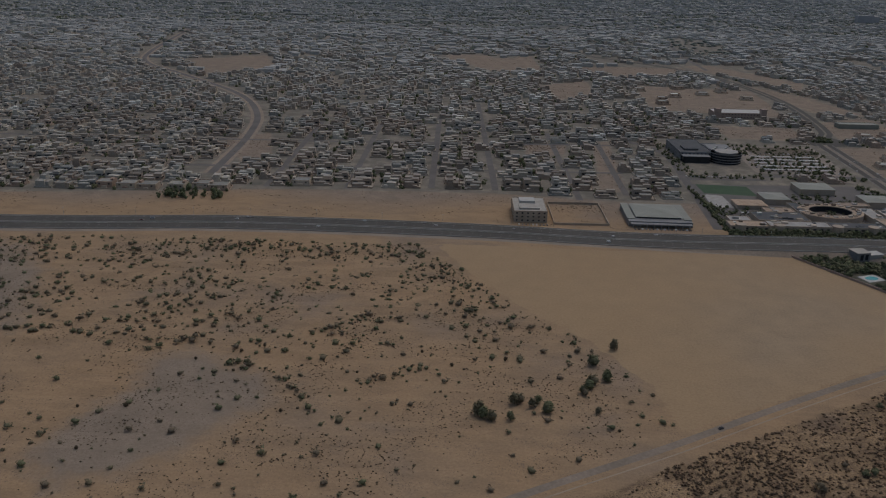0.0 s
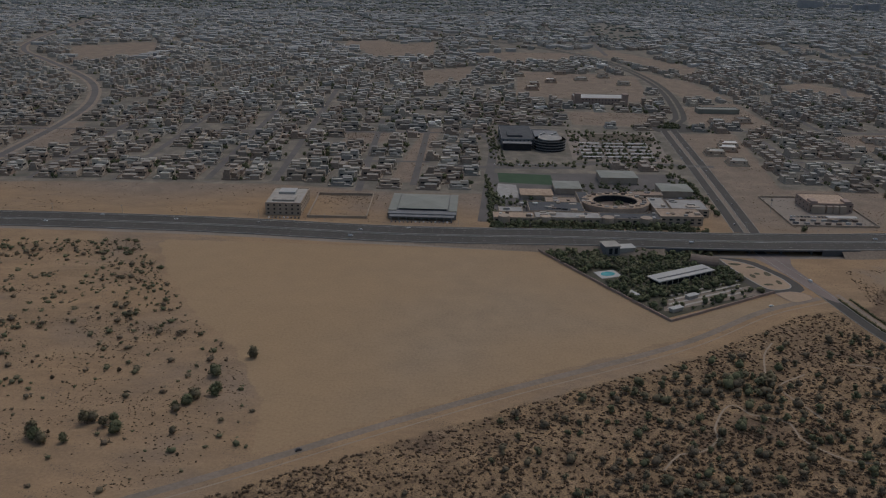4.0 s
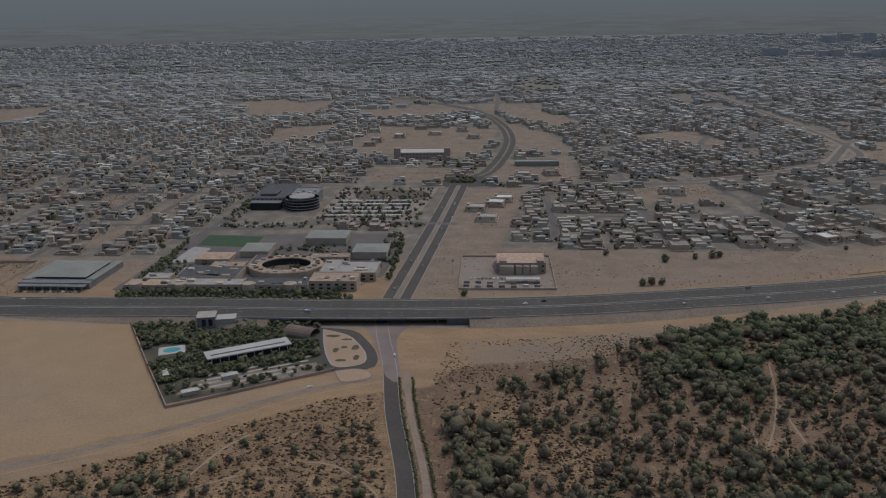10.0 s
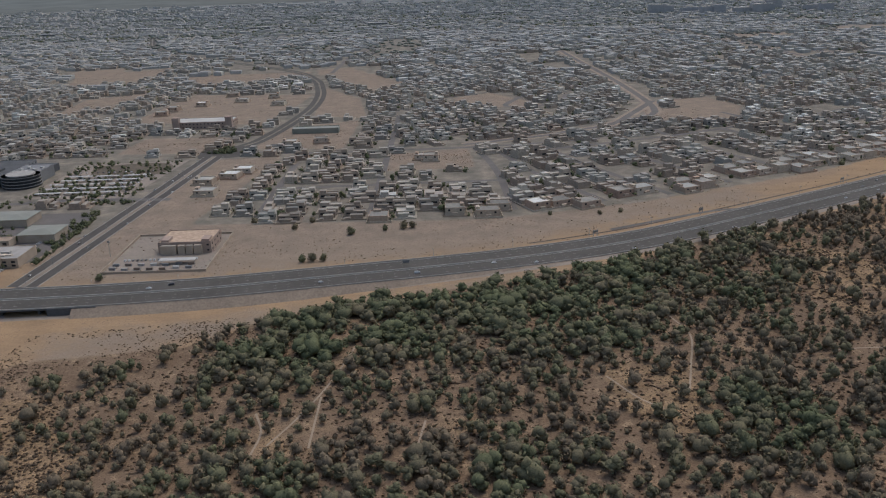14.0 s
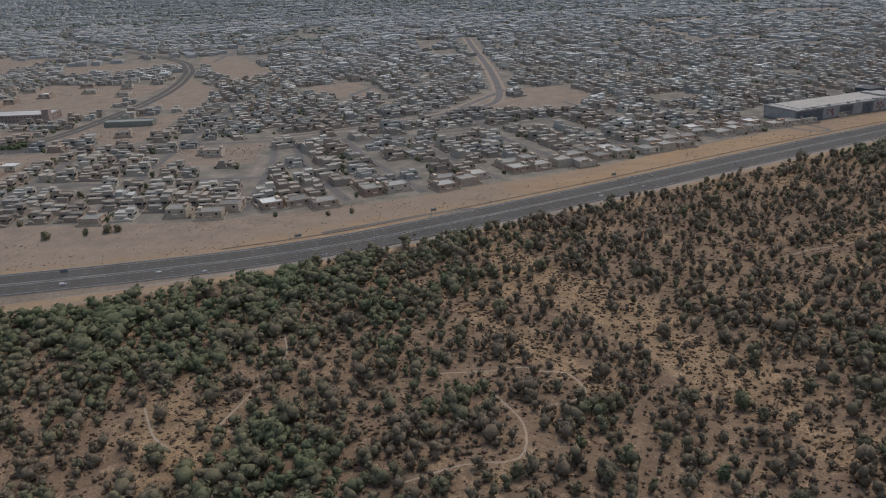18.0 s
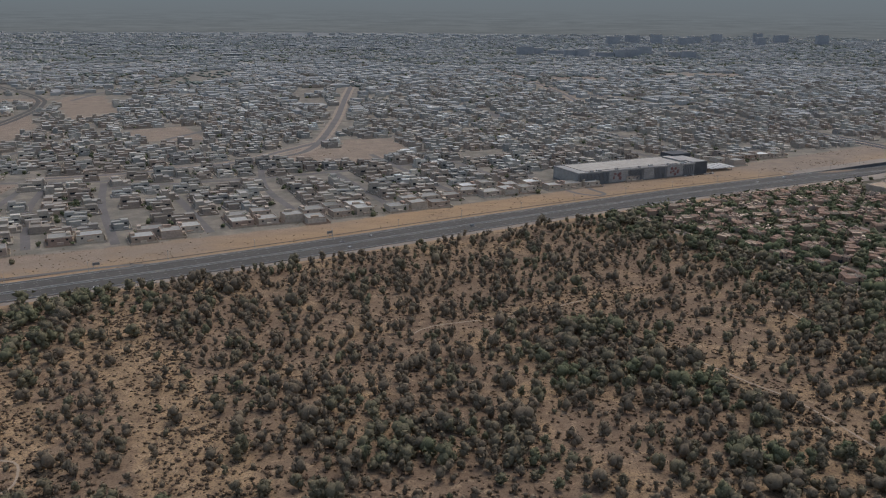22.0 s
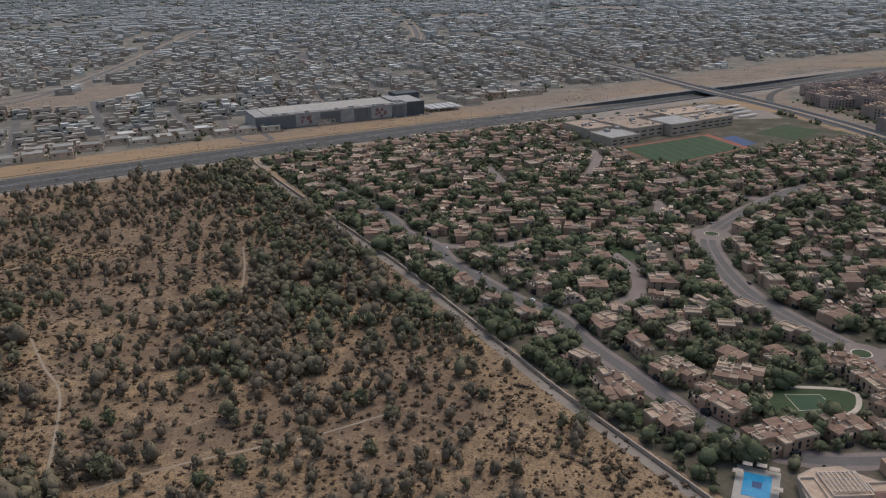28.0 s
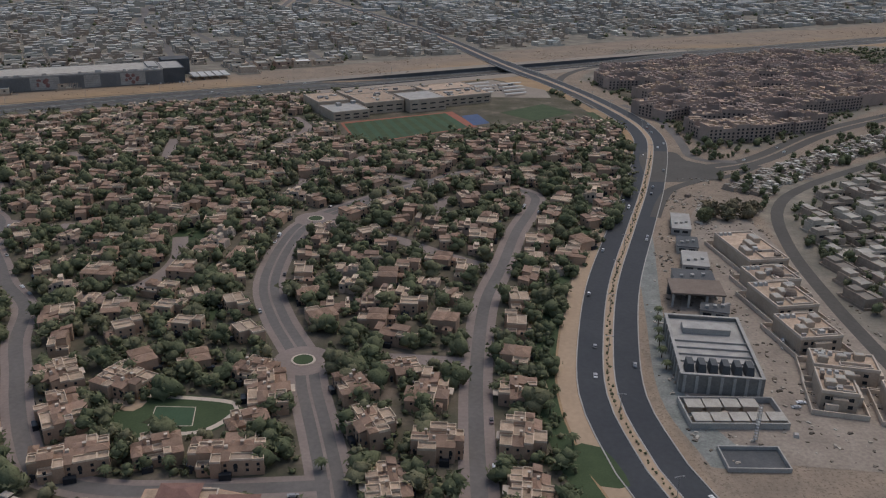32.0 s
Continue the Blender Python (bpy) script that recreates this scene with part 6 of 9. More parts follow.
        bm = bmesh.new()
        prism(bm, [(c[0] + (x - c[0]) * 0.95, c[1] + (y - c[1]) * 0.95) for x, y in foot], h + 0.004, h + 0.12)
        part("terrace", bm, villa_deck, t)
    for dims in ((1103.4, 1109, 363, 372, 2.53, 3.0, 0.25), (1104.8, 1108.5, 374, 382.5, 2.53, 3.0, 0.25), (1109.5, 1118, 375.5, 384, 2.53, 3.1, 0.3), (1118.4, 1125.6, 375, 380, 2.53, 3.0, 0.25), (1110, 1116.5, 362, 373, 2.53, 3.0, 0.25), (1126.4, 1130, 381.5, 384, 3.03, 3.5, 0.25), (1136.4, 1140, 379, 388, 3.03, 3.5, 0.25), (1138, 1141, 368, 378, 3.03, 3.5, 0.25)):
        bm = bmesh.new()
        rim(bm, *dims)
        part("terrace_wall", bm, cream, t)
    for x, y, w, d, z, a in ((1133, 386, 3.6, 2.6, 2.9, 3), (1143.5, 382.6, 4.4, 2.5, 2.9, 3), (1130.6, 378, 4.4, 2.8, 3.9, 2), (1121, 372.6, 3.0, 2.5, 2.9, -2), (1143, 376.6, 4.0, 2.8, 2.9, -2), (1133, 370.5, 4.6, 2.6, 2.6, 0)):
        bm = bmesh.new()
        box(bm, x - w, x + w, y - d, y + d, 2.42, z + 0.9)
        part("pavilion_wall", bm, villa_wall, t)
        bm = bmesh.new()
        hip(bm, x - w, x + w, y - d, y + d, z + 0.904, z + 2.0, 0.4)
        part("tile_roof", bm, club_tile, t, "dull red clay tile roof")
    for k in range(8):
        part("pergola_beam", boxed((1110.2 + k * 0.95, 1110.5 + k * 0.95, 376.2, 383.4, 3.3, 3.5)), cream, t)
    for k in range(4):
        part("pergola_rail", boxed((1109.8, 1117.6, 376.8 + k * 2.0, 377.1 + k * 2.0, 3.08, 3.28)), cream, t)
    for k in range(9):
        x, y = 1104.4 + (k % 3) * 5.6, 364 + (k // 3) * 3.0
        part("roof_unit", boxed((x, x + 1.5, y, y + 1.0, 2.53, 3.2)), concrete, t)


build_east_side()


def apartment_kind(seed):
    """A stepped block of four wings round a court, with rows of windows on every floor and crowded roofs."""
    r = random.Random(seed)
    t = thing("apartment_block", "red-brown stepped apartment block with terraces round a court", "apartment block", "apartment blocks")
    wings = (("front", -19, 19, -13, -5, 5), ("back", -18, 18, 6, 13, 4), ("side", -19, -10, -4.98, 5.98, 2), ("side", 10.5, 19, -4.98, 5.98, 2))
    for name, x0, x1, y0, y1, n in wings:
        walls, roofs, tops = bmesh.new(), bmesh.new(), bmesh.new()
        along = (x1 - x0) / n if n > 2 else (y1 - y0) / n
        spans = []
        for k in range(n):
            a0, a1, b0, b1 = (x0 + k * along, x0 + (k + 1) * along, y0, y1) if n > 2 else (x0, x1, y0 + k * along, y0 + (k + 1) * along)
            a0, a1 = a0 + 0.02, a1 - 0.02
            b0 -= r.uniform(0, 1.6) if name == "front" else 0
            h = r.choice((5.6, 6.8, 7.4, 8.4))
            spans.append((a0, a1, b0, h))
            box(walls, a0, a1, b0, b1, -0.1, h)
            rim(walls, a0, a1, b0, b1, h + 0.003, h + r.uniform(0.45, 0.9), 0.3)
            box(roofs, a0 + 0.32, a1 - 0.32, b0 + 0.32, b1 - 0.32, h + 0.004, h + 0.1)
            for _ in range(3):
                w, d = r.uniform(0.5, 1.5), r.uniform(0.5, 1.3)
                x, y = r.uniform(a0 + w + 0.4, a1 - w - 0.4), r.uniform(b0 + d + 0.4, b1 - d - 0.4)
                box(tops, x - w, x + w, y - d, y + d, h + 0.11, h + r.uniform(0.6, 1.9))
        wing = part("wing", walls, apartment_wall, t)
        part("roof", roofs, villa_deck, wing, "pale pinkish roof terrace")
        tagged(part("rooftop_clutter", tops, apartment_wall if r.random() < 0.5 else villa_deck, wing, "small roof rooms and stair heads"), kind="stuff")
        if name == "back":
            continue
        for floor in range(4):
            z = 0.8 + floor * 1.75
            rows = bmesh.new()
            for a0, a1, b0, h in spans:
                if z + 1.1 > h:
                    continue
                if name == "front":
                    m = max(2, int((a1 - a0) / 2.2))
                    for k in range(m):
                        x = a0 + (k + 0.5) * (a1 - a0) / m
                        box(rows, x - 0.55, x + 0.55, b0 - 0.05, b0 + 0.1, z, z + 1.0)
                else:
                    x = a0 if a0 < 0 else a1
                    for k in range(2):
                        y = b0 + 1.2 + k * 2.6
                        box(rows, x - 0.06, x + 0.06, y, y + 1.1, z, z + 1.0)
            if rows.verts:
                tagged(part("window_band", rows, glass, wing, "row of small dark windows on one floor"), kind="stuff")
    return t


def apartments():
    """Crowded apartment blocks between the junction and the highway."""
    kinds = [apartment_kind(k) for k in range(4)]
    used = [False] * 4
    n = 0
    for j in range(13):
        for i in range(10):
            u, v = i * 41.0 + (j % 2) * 20.0 - 120, j * 29.5
            x, y = 1300 + u * 0.88 - v * 0.25, 660 + u * 0.47 + v * 0.88
            if inside(FLATS, np.array(x), np.array(y)) > 8 and y < np.interp(x, HIGHWAY[:, 0], HIGHWAY[:, 1]) - 34 and x < 1590:
                k = n % 4
                m = pose(x, y, 0, 0, 0, (22, 30, 12, 205, -8)[(i * 3 + j * 2) % 5])
                if used[k]:
                    copy_thing(kinds[k], m)
                else:
                    kinds[k].matrix_basis = m
                    used[k] = True
                n += 1


apartments()
# ---- villas of the garden district ----
VILLA_LABELS = ("terracotta twin villa with clay roofs and terraces", "terracotta detached villa with small tiled roofs", "stepped terracotta villa with flat roof terraces")


def villa_kind(seed, cols, rows, near, label, wide=0.6):
    """A villa of many small stepped rooms: tiled caps, cream-edged terraces, chimneys and a carport."""
    r = random.Random(seed)
    t = thing("villa", label, "villa", "garden villas")
    cw, cd = (2.15, 2.15) if near else (2.75, 2.7)
    xs = [(i - cols / 2) * cw for i in range(cols + 1)]
    ys = [(j - rows / 2) * cd for j in range(rows + 1)]
    xs = [xs[0]] + [x + r.uniform(-0.5, 0.5) for x in xs[1:-1]] + [xs[-1]]
    ys = [ys[0]] + [y + r.uniform(-0.4, 0.4) for y in ys[1:-1]] + [ys[-1]]
    walls, terraces, tiled, skip = bmesh.new(), [], [], set()
    for i in range(cols):
        for j in range(rows):
            if (i, j) in skip:
                continue
            corner = i in (0, cols - 1) and j in (0, rows - 1)
            if corner and r.random() < 0.4:
                continue
            x0, x1, y0, y1 = xs[i], xs[i + 1], ys[j], ys[j + 1]
            if i + 1 < cols and r.random() < (0.5 if near else wide):
                x1 = xs[i + 2]
                skip.add((i + 1, j))
            if j == 0 and r.random() < 0.6:
                y0 -= r.uniform(0.3, 1.5)
            if j == rows - 1 and r.random() < 0.5:
                y1 += r.uniform(0.2, 1.2)
            h = r.choice((1.9, 2.9, 3.1, 3.3, 3.5)) if corner or j == 0 else r.choice((2.9, 3.1, 3.4, 3.7, 4.1))
            box(walls, x0, x1, y0, y1, -0.1, h)
            kind = r.random()
            if kind < (0.5 if near else 0.52):
                bm = bmesh.new()
                if kind < 0.3:
                    hip(bm, x0, x1, y0, y1, h + 0.005, h + r.uniform(0.55, 0.9), 0.16)
                else:
                    shed(bm, x0 - 0.1, x1 + 0.1, y0 - 0.15, y1, h + 0.12, h + r.uniform(0.45, 0.75))
                tiled.append(bm)
            else:
                terraces.append((x0, x1, y0, y1, h, r.uniform(0.3, 0.6)))
    bmesh.ops.remove_doubles(walls, verts=walls.verts, dist=0.002)
    part("wall", walls, villa_wall, t)
    for x0, x1, y0, y1, h, up in terraces:
        deck = part("terrace", boxed((x0 + 0.2, x1 - 0.2, y0 + 0.2, y1 - 0.2, h + 0.004, h + 0.1)), villa_deck, t)
        bm = bmesh.new()
        rim(bm, x0, x1, y0, y1, h + 0.003, h + up, 0.16)
        part("parapet", bm, villa_coping, deck)
    for bm in tiled:
        part("tile_roof", bm, villa_tile, t)
    w, d = cols * cw / 2, rows * cd / 2
    x = r.uniform(-w * 0.5, w * 0.5)
    part("garage_opening", boxed((x - 1.2, x + 1.2, -d - 1.6, -d - 0.4, 0, 1.35)), glass, t, "dark arched carport opening")
    if near:
        for x in (-w * 0.45, w * 0.4):
            flue = part("chimney", boxed((x - 0.28, x + 0.28, 0.2, 0.76, 2.8, 4.9)), villa_wall, t)
            part("chimney_cap", boxed((x - 0.38, x + 0.38, 0.1, 0.86, 4.904, 5.05)), cream, flue)
        for i in range(0, cols - 1, 2):
            x = xs[i] + cw * 0.55
            part("window", boxed((x - 0.42, x + 0.42, -d - 0.06, -d + 0.1, 1.7, 2.6)), glass, t)
        x, y = r.uniform(-w * 0.7, w * 0.7), r.uniform(-d * 0.5, d * 0.6)
        part("roof_vent", boxed((x - 0.35, x + 0.35, y - 0.35, y + 0.35, 3.0, 4.6)), cream, t)
    panes = bmesh.new()
    for i in range(cols):
        for z in (1.0, 2.25):
            x = (xs[i] + xs[i + 1]) / 2
            box(panes, x - 0.3, x + 0.3, -d - 0.12, -d + 0.1, z, z + 0.62)
    for j in range(rows):
        for x in (-w, w):
            y = (ys[j] + ys[j + 1]) / 2
            box(panes, x - 0.1, x + 0.1, y - 0.3, y + 0.3, 2.0, 2.6)
    tagged(part("window_band", panes, glass, t, "small dark arched windows"), kind="stuff")
    if near:
        part("pergola", boxed((-w * 0.3, -w * 0.3 + 3.2, d + 0.2, d + 2.0, 1.85, 2.0)), cream, t)
    return t


VILLA_SPOTS = []
FREE_LAWNS = [[(1112, 408), (1122, 410), (1131, 410.5), (1136.5, 416), (1136, 424), (1121, 427), (1112, 424), (1110, 414)], [(1130, 700), (1157, 655), (1218, 690), (1285, 715), (1262, 800), (1232, 838), (1120, 782), (1118, 735)], [(1084, 370), (1090, 394), (1110, 388), (1156, 388), (1156, 368)]]


def street_clear(x, y):
    d = min(float(off_line(L, np.array(x), np.array(y))) - w for L, w in ((VILLA_MAIN, 4.8), (VILLA_EAST, 4.0), (VILLA_WEST, 3.6)))
    return min([d] + [float(off_line(L, np.array(x), np.array(y))) - 2.8 for L in LANES])


def place_villas():
    kinds = [villa_kind(1, 7, 4, True, VILLA_LABELS[0]), villa_kind(2, 5, 4, True, VILLA_LABELS[1]), villa_kind(3, 6, 4, True, VILLA_LABELS[2]), villa_kind(4, 5, 2, False, VILLA_LABELS[0]), villa_kind(5, 4, 2, False, VILLA_LABELS[1]), villa_kind(6, 4, 3, False, VILLA_LABELS[2])]
    kinds += [villa_kind(11, 7, 4, True, VILLA_LABELS[0]), villa_kind(12, 5, 4, True, VILLA_LABELS[1]), villa_kind(13, 6, 4, True, VILLA_LABELS[2]), villa_kind(14, 5, 2, False, VILLA_LABELS[0]), villa_kind(15, 3, 3, False, VILLA_LABELS[1]), villa_kind(16, 4, 2, False, VILLA_LABELS[2])]
    kinds += [villa_kind(21, 5, 2, False, VILLA_LABELS[0], 0.85), villa_kind(22, 4, 2, False, VILLA_LABELS[1], 0.8), villa_kind(23, 4, 2, False, VILLA_LABELS[2], 0.9)]
    used = [False] * 15
    rng = random.Random(11)

    def blocked(x, y, r):
        if float(inside(VILLAS, np.array(x), np.array(y))) < r * 0.75 or street_clear(x, y) < r * 0.62:
            return True
        if any(float(inside(p, np.array(x), np.array(y))) > -r * 0.6 for p in FREE_LAWNS) or math.hypot(x - 1149, y - 443) < 13 or math.hypot(x - 1141, y - 549) < 12:
            return True
        return any(math.hypot((x - a) * 0.8, y - b) < (r + c) * 0.86 for a, b, c, _ in VILLA_SPOTS)

    def put(k, x, y, ang):
        r = (7.0, 5.6, 5.8)[k]
        if blocked(x, y, r):
            return
        VILLA_SPOTS.append((x, y, r, ang))
        f = rng.uniform(0.86, 1.02)
        m = pose(x, y, 0, 0, 0, ang) @ Matrix.Diagonal((f, f, rng.uniform(0.9, 1.08), 1))
        k += 12 if y > 540 else (3 if y > 438 else 0) + rng.choice((0, 6))
        if used[k]:
            copy_thing(kinds[k], m)
        else:
            kinds[k].matrix_basis = m
            used[k] = True

    for x, y, a in ((1108, 399.5, 18), (1139, 400.5, 4), (1100, 416, -62), (1143, 425, -80)):
        VILLA_SPOTS.append((x, y, 6.4, a))
        m = pose(x, y, 0, 0, 0, a)
        if used[0]:
            copy_thing(kinds[0], m)
        else:
            kinds[0].matrix_basis = m
            used[0] = True
    # along the streets first, gable ends to the kerb, then rows between them
    for L, w in ((VILLA_WEST, 3.6), (VILLA_MAIN, 5.0), (VILLA_EAST, 4.2)):
        N = sideways(L)
        for s in (-1, 1):
            gone = 0.0
            for p, q, n in zip(L, L[1:], N):
                gone += float(np.linalg.norm(q - p))
                if gone > 14.5:
                    gone = 0.0
                    k = rng.choice((1, 2, 2, 0))
                    r = (7.0, 5.6, 5.8)[k]
                    ang = math.degrees(math.atan2(n[1] * s, n[0] * s)) - 90 + 180
                    x, y = p[:2] + n * s * (w + r * 0.95)
                    put(k, float(x), float(y), ang + rng.uniform(-12, 12) - (180 if math.cos(radians(ang)) < -0.2 else 0))
    for j in range(36):
        for i in range(26):
            y = 345 + j * 12.0
            x = 935 + i * 14.5 + (j % 2) * 7 + rng.uniform(-3, 3)
            put(rng.choice((0, 2, 2, 1, 1)), x, y + rng.uniform(-2.6, 2.6) + 5 * math.sin(x / 23 + j), 16 * math.cos(x / 23 + j) + rng.uniform(-22, 18))
    for _ in range(3000):
        x, y = rng.uniform(940, 1265), rng.uniform(345, 640)
        put(rng.choice((1, 1, 2)), x, y, rng.uniform(-30, 30))


place_villas()


def wedge(V, F, M, x0, x1, y0, y1, z0, front, back, wall, top):
    """A room with a roof that slopes from its front to its back."""
    n = len(V)
    V += [(x0, y0, z0), (x1, y0, z0), (x1, y1, z0), (x0, y1, z0), (x0, y0, front), (x1, y0, front), (x1, y1, back), (x0, y1, back)]
    F += [(n + 4, n + 5, n + 6, n + 7)] + [(n + i, n + (i + 1) % 4, n + (i + 1) % 4 + 4, n + i + 4) for i in range(4)]
    M += [top] + [wall] * 4


def terrace_template(seed):
    """A short row of joined villas: stepped rooms, tiled slopes, roof decks with pale copings, dark openings."""
    r = random.Random(seed)
    V, F, M = [], [], []
    x = -6.0
    while x < 5.0:
        w = r.uniform(1.7, 3.2)
        y0, y1, h = -r.uniform(2.2, 4.2), r.uniform(2.0, 4.0), r.choice((2.0, 2.9, 3.2, 3.6, 4.0))
        cut = r.uniform(-0.6, 0.8)
        if r.random() < 0.5:
            wedge(V, F, M, x, x + w, y0, cut, -0.1, h - 0.5, h, 0, 1)
            wedge(V, F, M, x, x + w, cut, y1, -0.1, h, h - 0.5, 0, 1)
        else:
            wedge(V, F, M, x, x + w, y0, y1, -0.1, h, h, 0, 2)
            wedge(V, F, M, x, x + w, y0, y0 + 0.2, h, h + 0.4, h + 0.4, 3, 3)
            wedge(V, F, M, x, x + 0.2, y0 + 0.2, y1, h, h + 0.4, h + 0.4, 3, 3)
            if r.random() < 0.6:
                wedge(V, F, M, x + 0.5, x + w - 0.2, cut, y1 - 0.4, h, h + 1.0, h + 1.3, 0, r.choice((1, 3)))
        wedge(V, F, M, x + w * 0.25, x + w * 0.7, y0 - 0.05, y0, h * 0.5, h * 0.78, h * 0.78, 4, 4)
        if r.random() < 0.5:
            wedge(V, F, M, x + 0.1, x + w * 0.8, y0 - 1.6, y0 - 0.06, -0.1, 1.5, 1.8, 0, r.choice((1, 2)))
        x += w + 0.03
    return np.array(V, float), np.array(F), np.array(M)


def terrace_rows():
    """Rows of joined villas in the farther gardens, between the streets."""
    rng = np.random.RandomState(91)
    q = scatter(rng, 14000, VILLAS)
    q = q[q[:, 1] > 462]
    x, y = q[:, 0], q[:, 1]
    street = np.min([off_line(L, x, y) - w for L, w in ((VILLA_MAIN, 5.0), (VILLA_EAST, 4.2), (VILLA_WEST, 3.8))] + [off_line(L, x, y) - 3.0 for L in LANES], 0)
    lawns = np.max([inside(p, x, y) for p in FREE_LAWNS], 0)
    ok = (street > 3.6) & (lawns < -4) & (inside(VILLAS, x, y) > 5) & (np.hypot(x - 1141, y - 549) > 13)
    spots = []
    for (x, y), fine in zip(q, ok):
        if fine and all(math.hypot((x - a) * 0.82, y - b) > 4.4 + c * 0.72 for a, b, c, _ in VILLA_SPOTS):
            turn = 16 * math.cos(x / 23 + round(y / 12)) + rng.uniform(-20, 16)
            VILLA_SPOTS.append((x, y, 4.6, turn))
            spots.append((x, y, radians(turn) + (math.pi if rng.uniform() < 0.3 else 0)))
    A = np.array(spots)
    soup = Soup()
    pick = rng.randint(0, 6, len(A))
    for k in range(6):
        m = pick == k
        f = rng.uniform(0.66, 0.86, m.sum())
        soup.add(terrace_template(500 + k), np.c_[A[m, :2], np.zeros(m.sum())], A[m, 2], np.c_[f, f, f * rng.uniform(0.95, 1.25, m.sum())], rng.uniform(0, 1, m.sum()))
    tile = tinted("row_tile", [(0.0, (0.215, 0.145, 0.112)), (0.5, (0.275, 0.192, 0.150)), (1.0, (0.34, 0.252, 0.202))], 1.2, grain=0.6)
    plaster = tinted("row_plaster", [(0.0, (0.33, 0.235, 0.182)), (0.5, (0.42, 0.318, 0.25)), (1.0, (0.50, 0.41, 0.335))], 0.8)
    soup.build("villa_rows", [plaster, tile, villa_deck, villa_coping, glass], "rows of terracotta villas crowded between garden trees", "villas")


terrace_rows()

# park lawn, its paths and small features
flat_patch("park_lawn", FREE_LAWNS[0], 0.06, lawn, label="green park lawn between villas", category="lawn")
flat_patch("play_court", [(1119, 414), (1128.5, 414), (1127.5, 421.5), (1118.5, 422)], 0.09, turf, curved=False, label="dark green fenced play court", category="court")
for a, b in (((1118.6, 422), (1119, 414)), ((1119, 414), (1128.5, 414)), ((1128.5, 414), (1127.5, 421.5)), ((1127.5, 421.5), (1118.6, 422))):
    road("court_line", np.linspace(a, b, 5), -0.1, 0.1, 0.11, cream, "white line round the play court", "line")
flat_patch("play_ground", [(1110, 421), (1114, 420), (1116, 424), (1112, 427), (1108, 425)], 0.12, sand_bright, label="orange sand playground", category="playground")
flat_patch("courtyard", [(1123, 400), (1128, 400), (1128, 407), (1123, 407)], 0.1, sand_bright, curved=False, label="orange paved court between villas", category="court")
road("path_park", smooth([(1110, 404), (1115, 406), (1121, 410.5), (1130, 411.5), (1135, 416), (1136, 423), (1121, 426), (1105, 427)], 2), -0.7, 0.7, 0.1, cream, "pale curved park path", "path")
flat_patch("garden_lawn", [(1213, 392), (1219, 392), (1216, 405), (1209, 405)], 0.07, lawn, label="green lawn beside the curving road", category="lawn")
for pts in ([(1094, 520), (1110, 528), (1108, 545), (1092, 540)], [(1108, 462), (1122, 466), (1118, 480), (1104, 476)], [(1160, 490), (1172, 492), (1170, 505), (1158, 502)], [(1062, 432), (1069, 430), (1067, 440), (1060, 445)], [(1076, 411), (1083, 404), (1082, 414), (1075, 420)]):
    flat_patch("garden_lawn", pts, 0.065, lawn, label="small green garden lawn", category="lawn")
for pts in ([(1203, 455), (1211, 462), (1214, 485), (1207, 480)], [(1215, 505), (1223, 510), (1230, 530), (1222, 525)], [(1203, 420), (1208, 424), (1207, 440), (1202, 436)]):
    flat_patch("sand_bed", pts, 0.06, sand_bright, label="orange sand bed in the road's green belt", category="sand bed")


# ---- houses of the city across the highway ----
def house_kind(k):
    r = random.Random(70 + k)
    w, d, h = r.uniform(5.4, 6.8), r.uniform(4.8, 6.0), r.uniform(3.2, 4.4)
    t = thing("house", ("tan", "cream", "pinkish-brown", "grey-beige", "sand-coloured", "off-white")[k % 6] + " plastered flat-roofed house in a walled plot", "house", "city houses")
    part("wall", boxed((-w, w, -d, d, -0.1, h)), house_wall, t)
    s = r.choice((-1, 1))
    a, b = sorted((s * w, s * (w - 2.6)))
    part("upper_room", boxed((a + 0.3, b - 0.3, -d * 0.2, d * 0.6, h + 0.12, h + 1.5)), house_wall, t)
    part("roof", boxed((-w + 0.25, w - 0.25, -d + 0.25, d - 0.25, h + 0.004, h + 0.1)), house_roof, t)
    bm = bmesh.new()
    rim(bm, -w, w, -d, d, h + 0.003, h + 0.55, 0.24)
    part("parapet", bm, house_wall, t)
    part("porch", boxed((-1.6, 1.6, -d - 1.6, -d - 0.02, -0.1, h * 0.48)), house_wall, t)
    bm = bmesh.new()
    rim(bm, -w - 1.4, w + 1.4, -d - 2.2, d + 1.4, -0.1, 1.05, 0.2)
    part("plot_wall", bm, house_wall, t)
    for x in (-w * 0.6, w * 0.6):
        part("window", boxed((x - 0.6, x + 0.6, -d - 0.05, -d + 0.1, h * 0.62, h * 0.88)), glass, t)
    return t


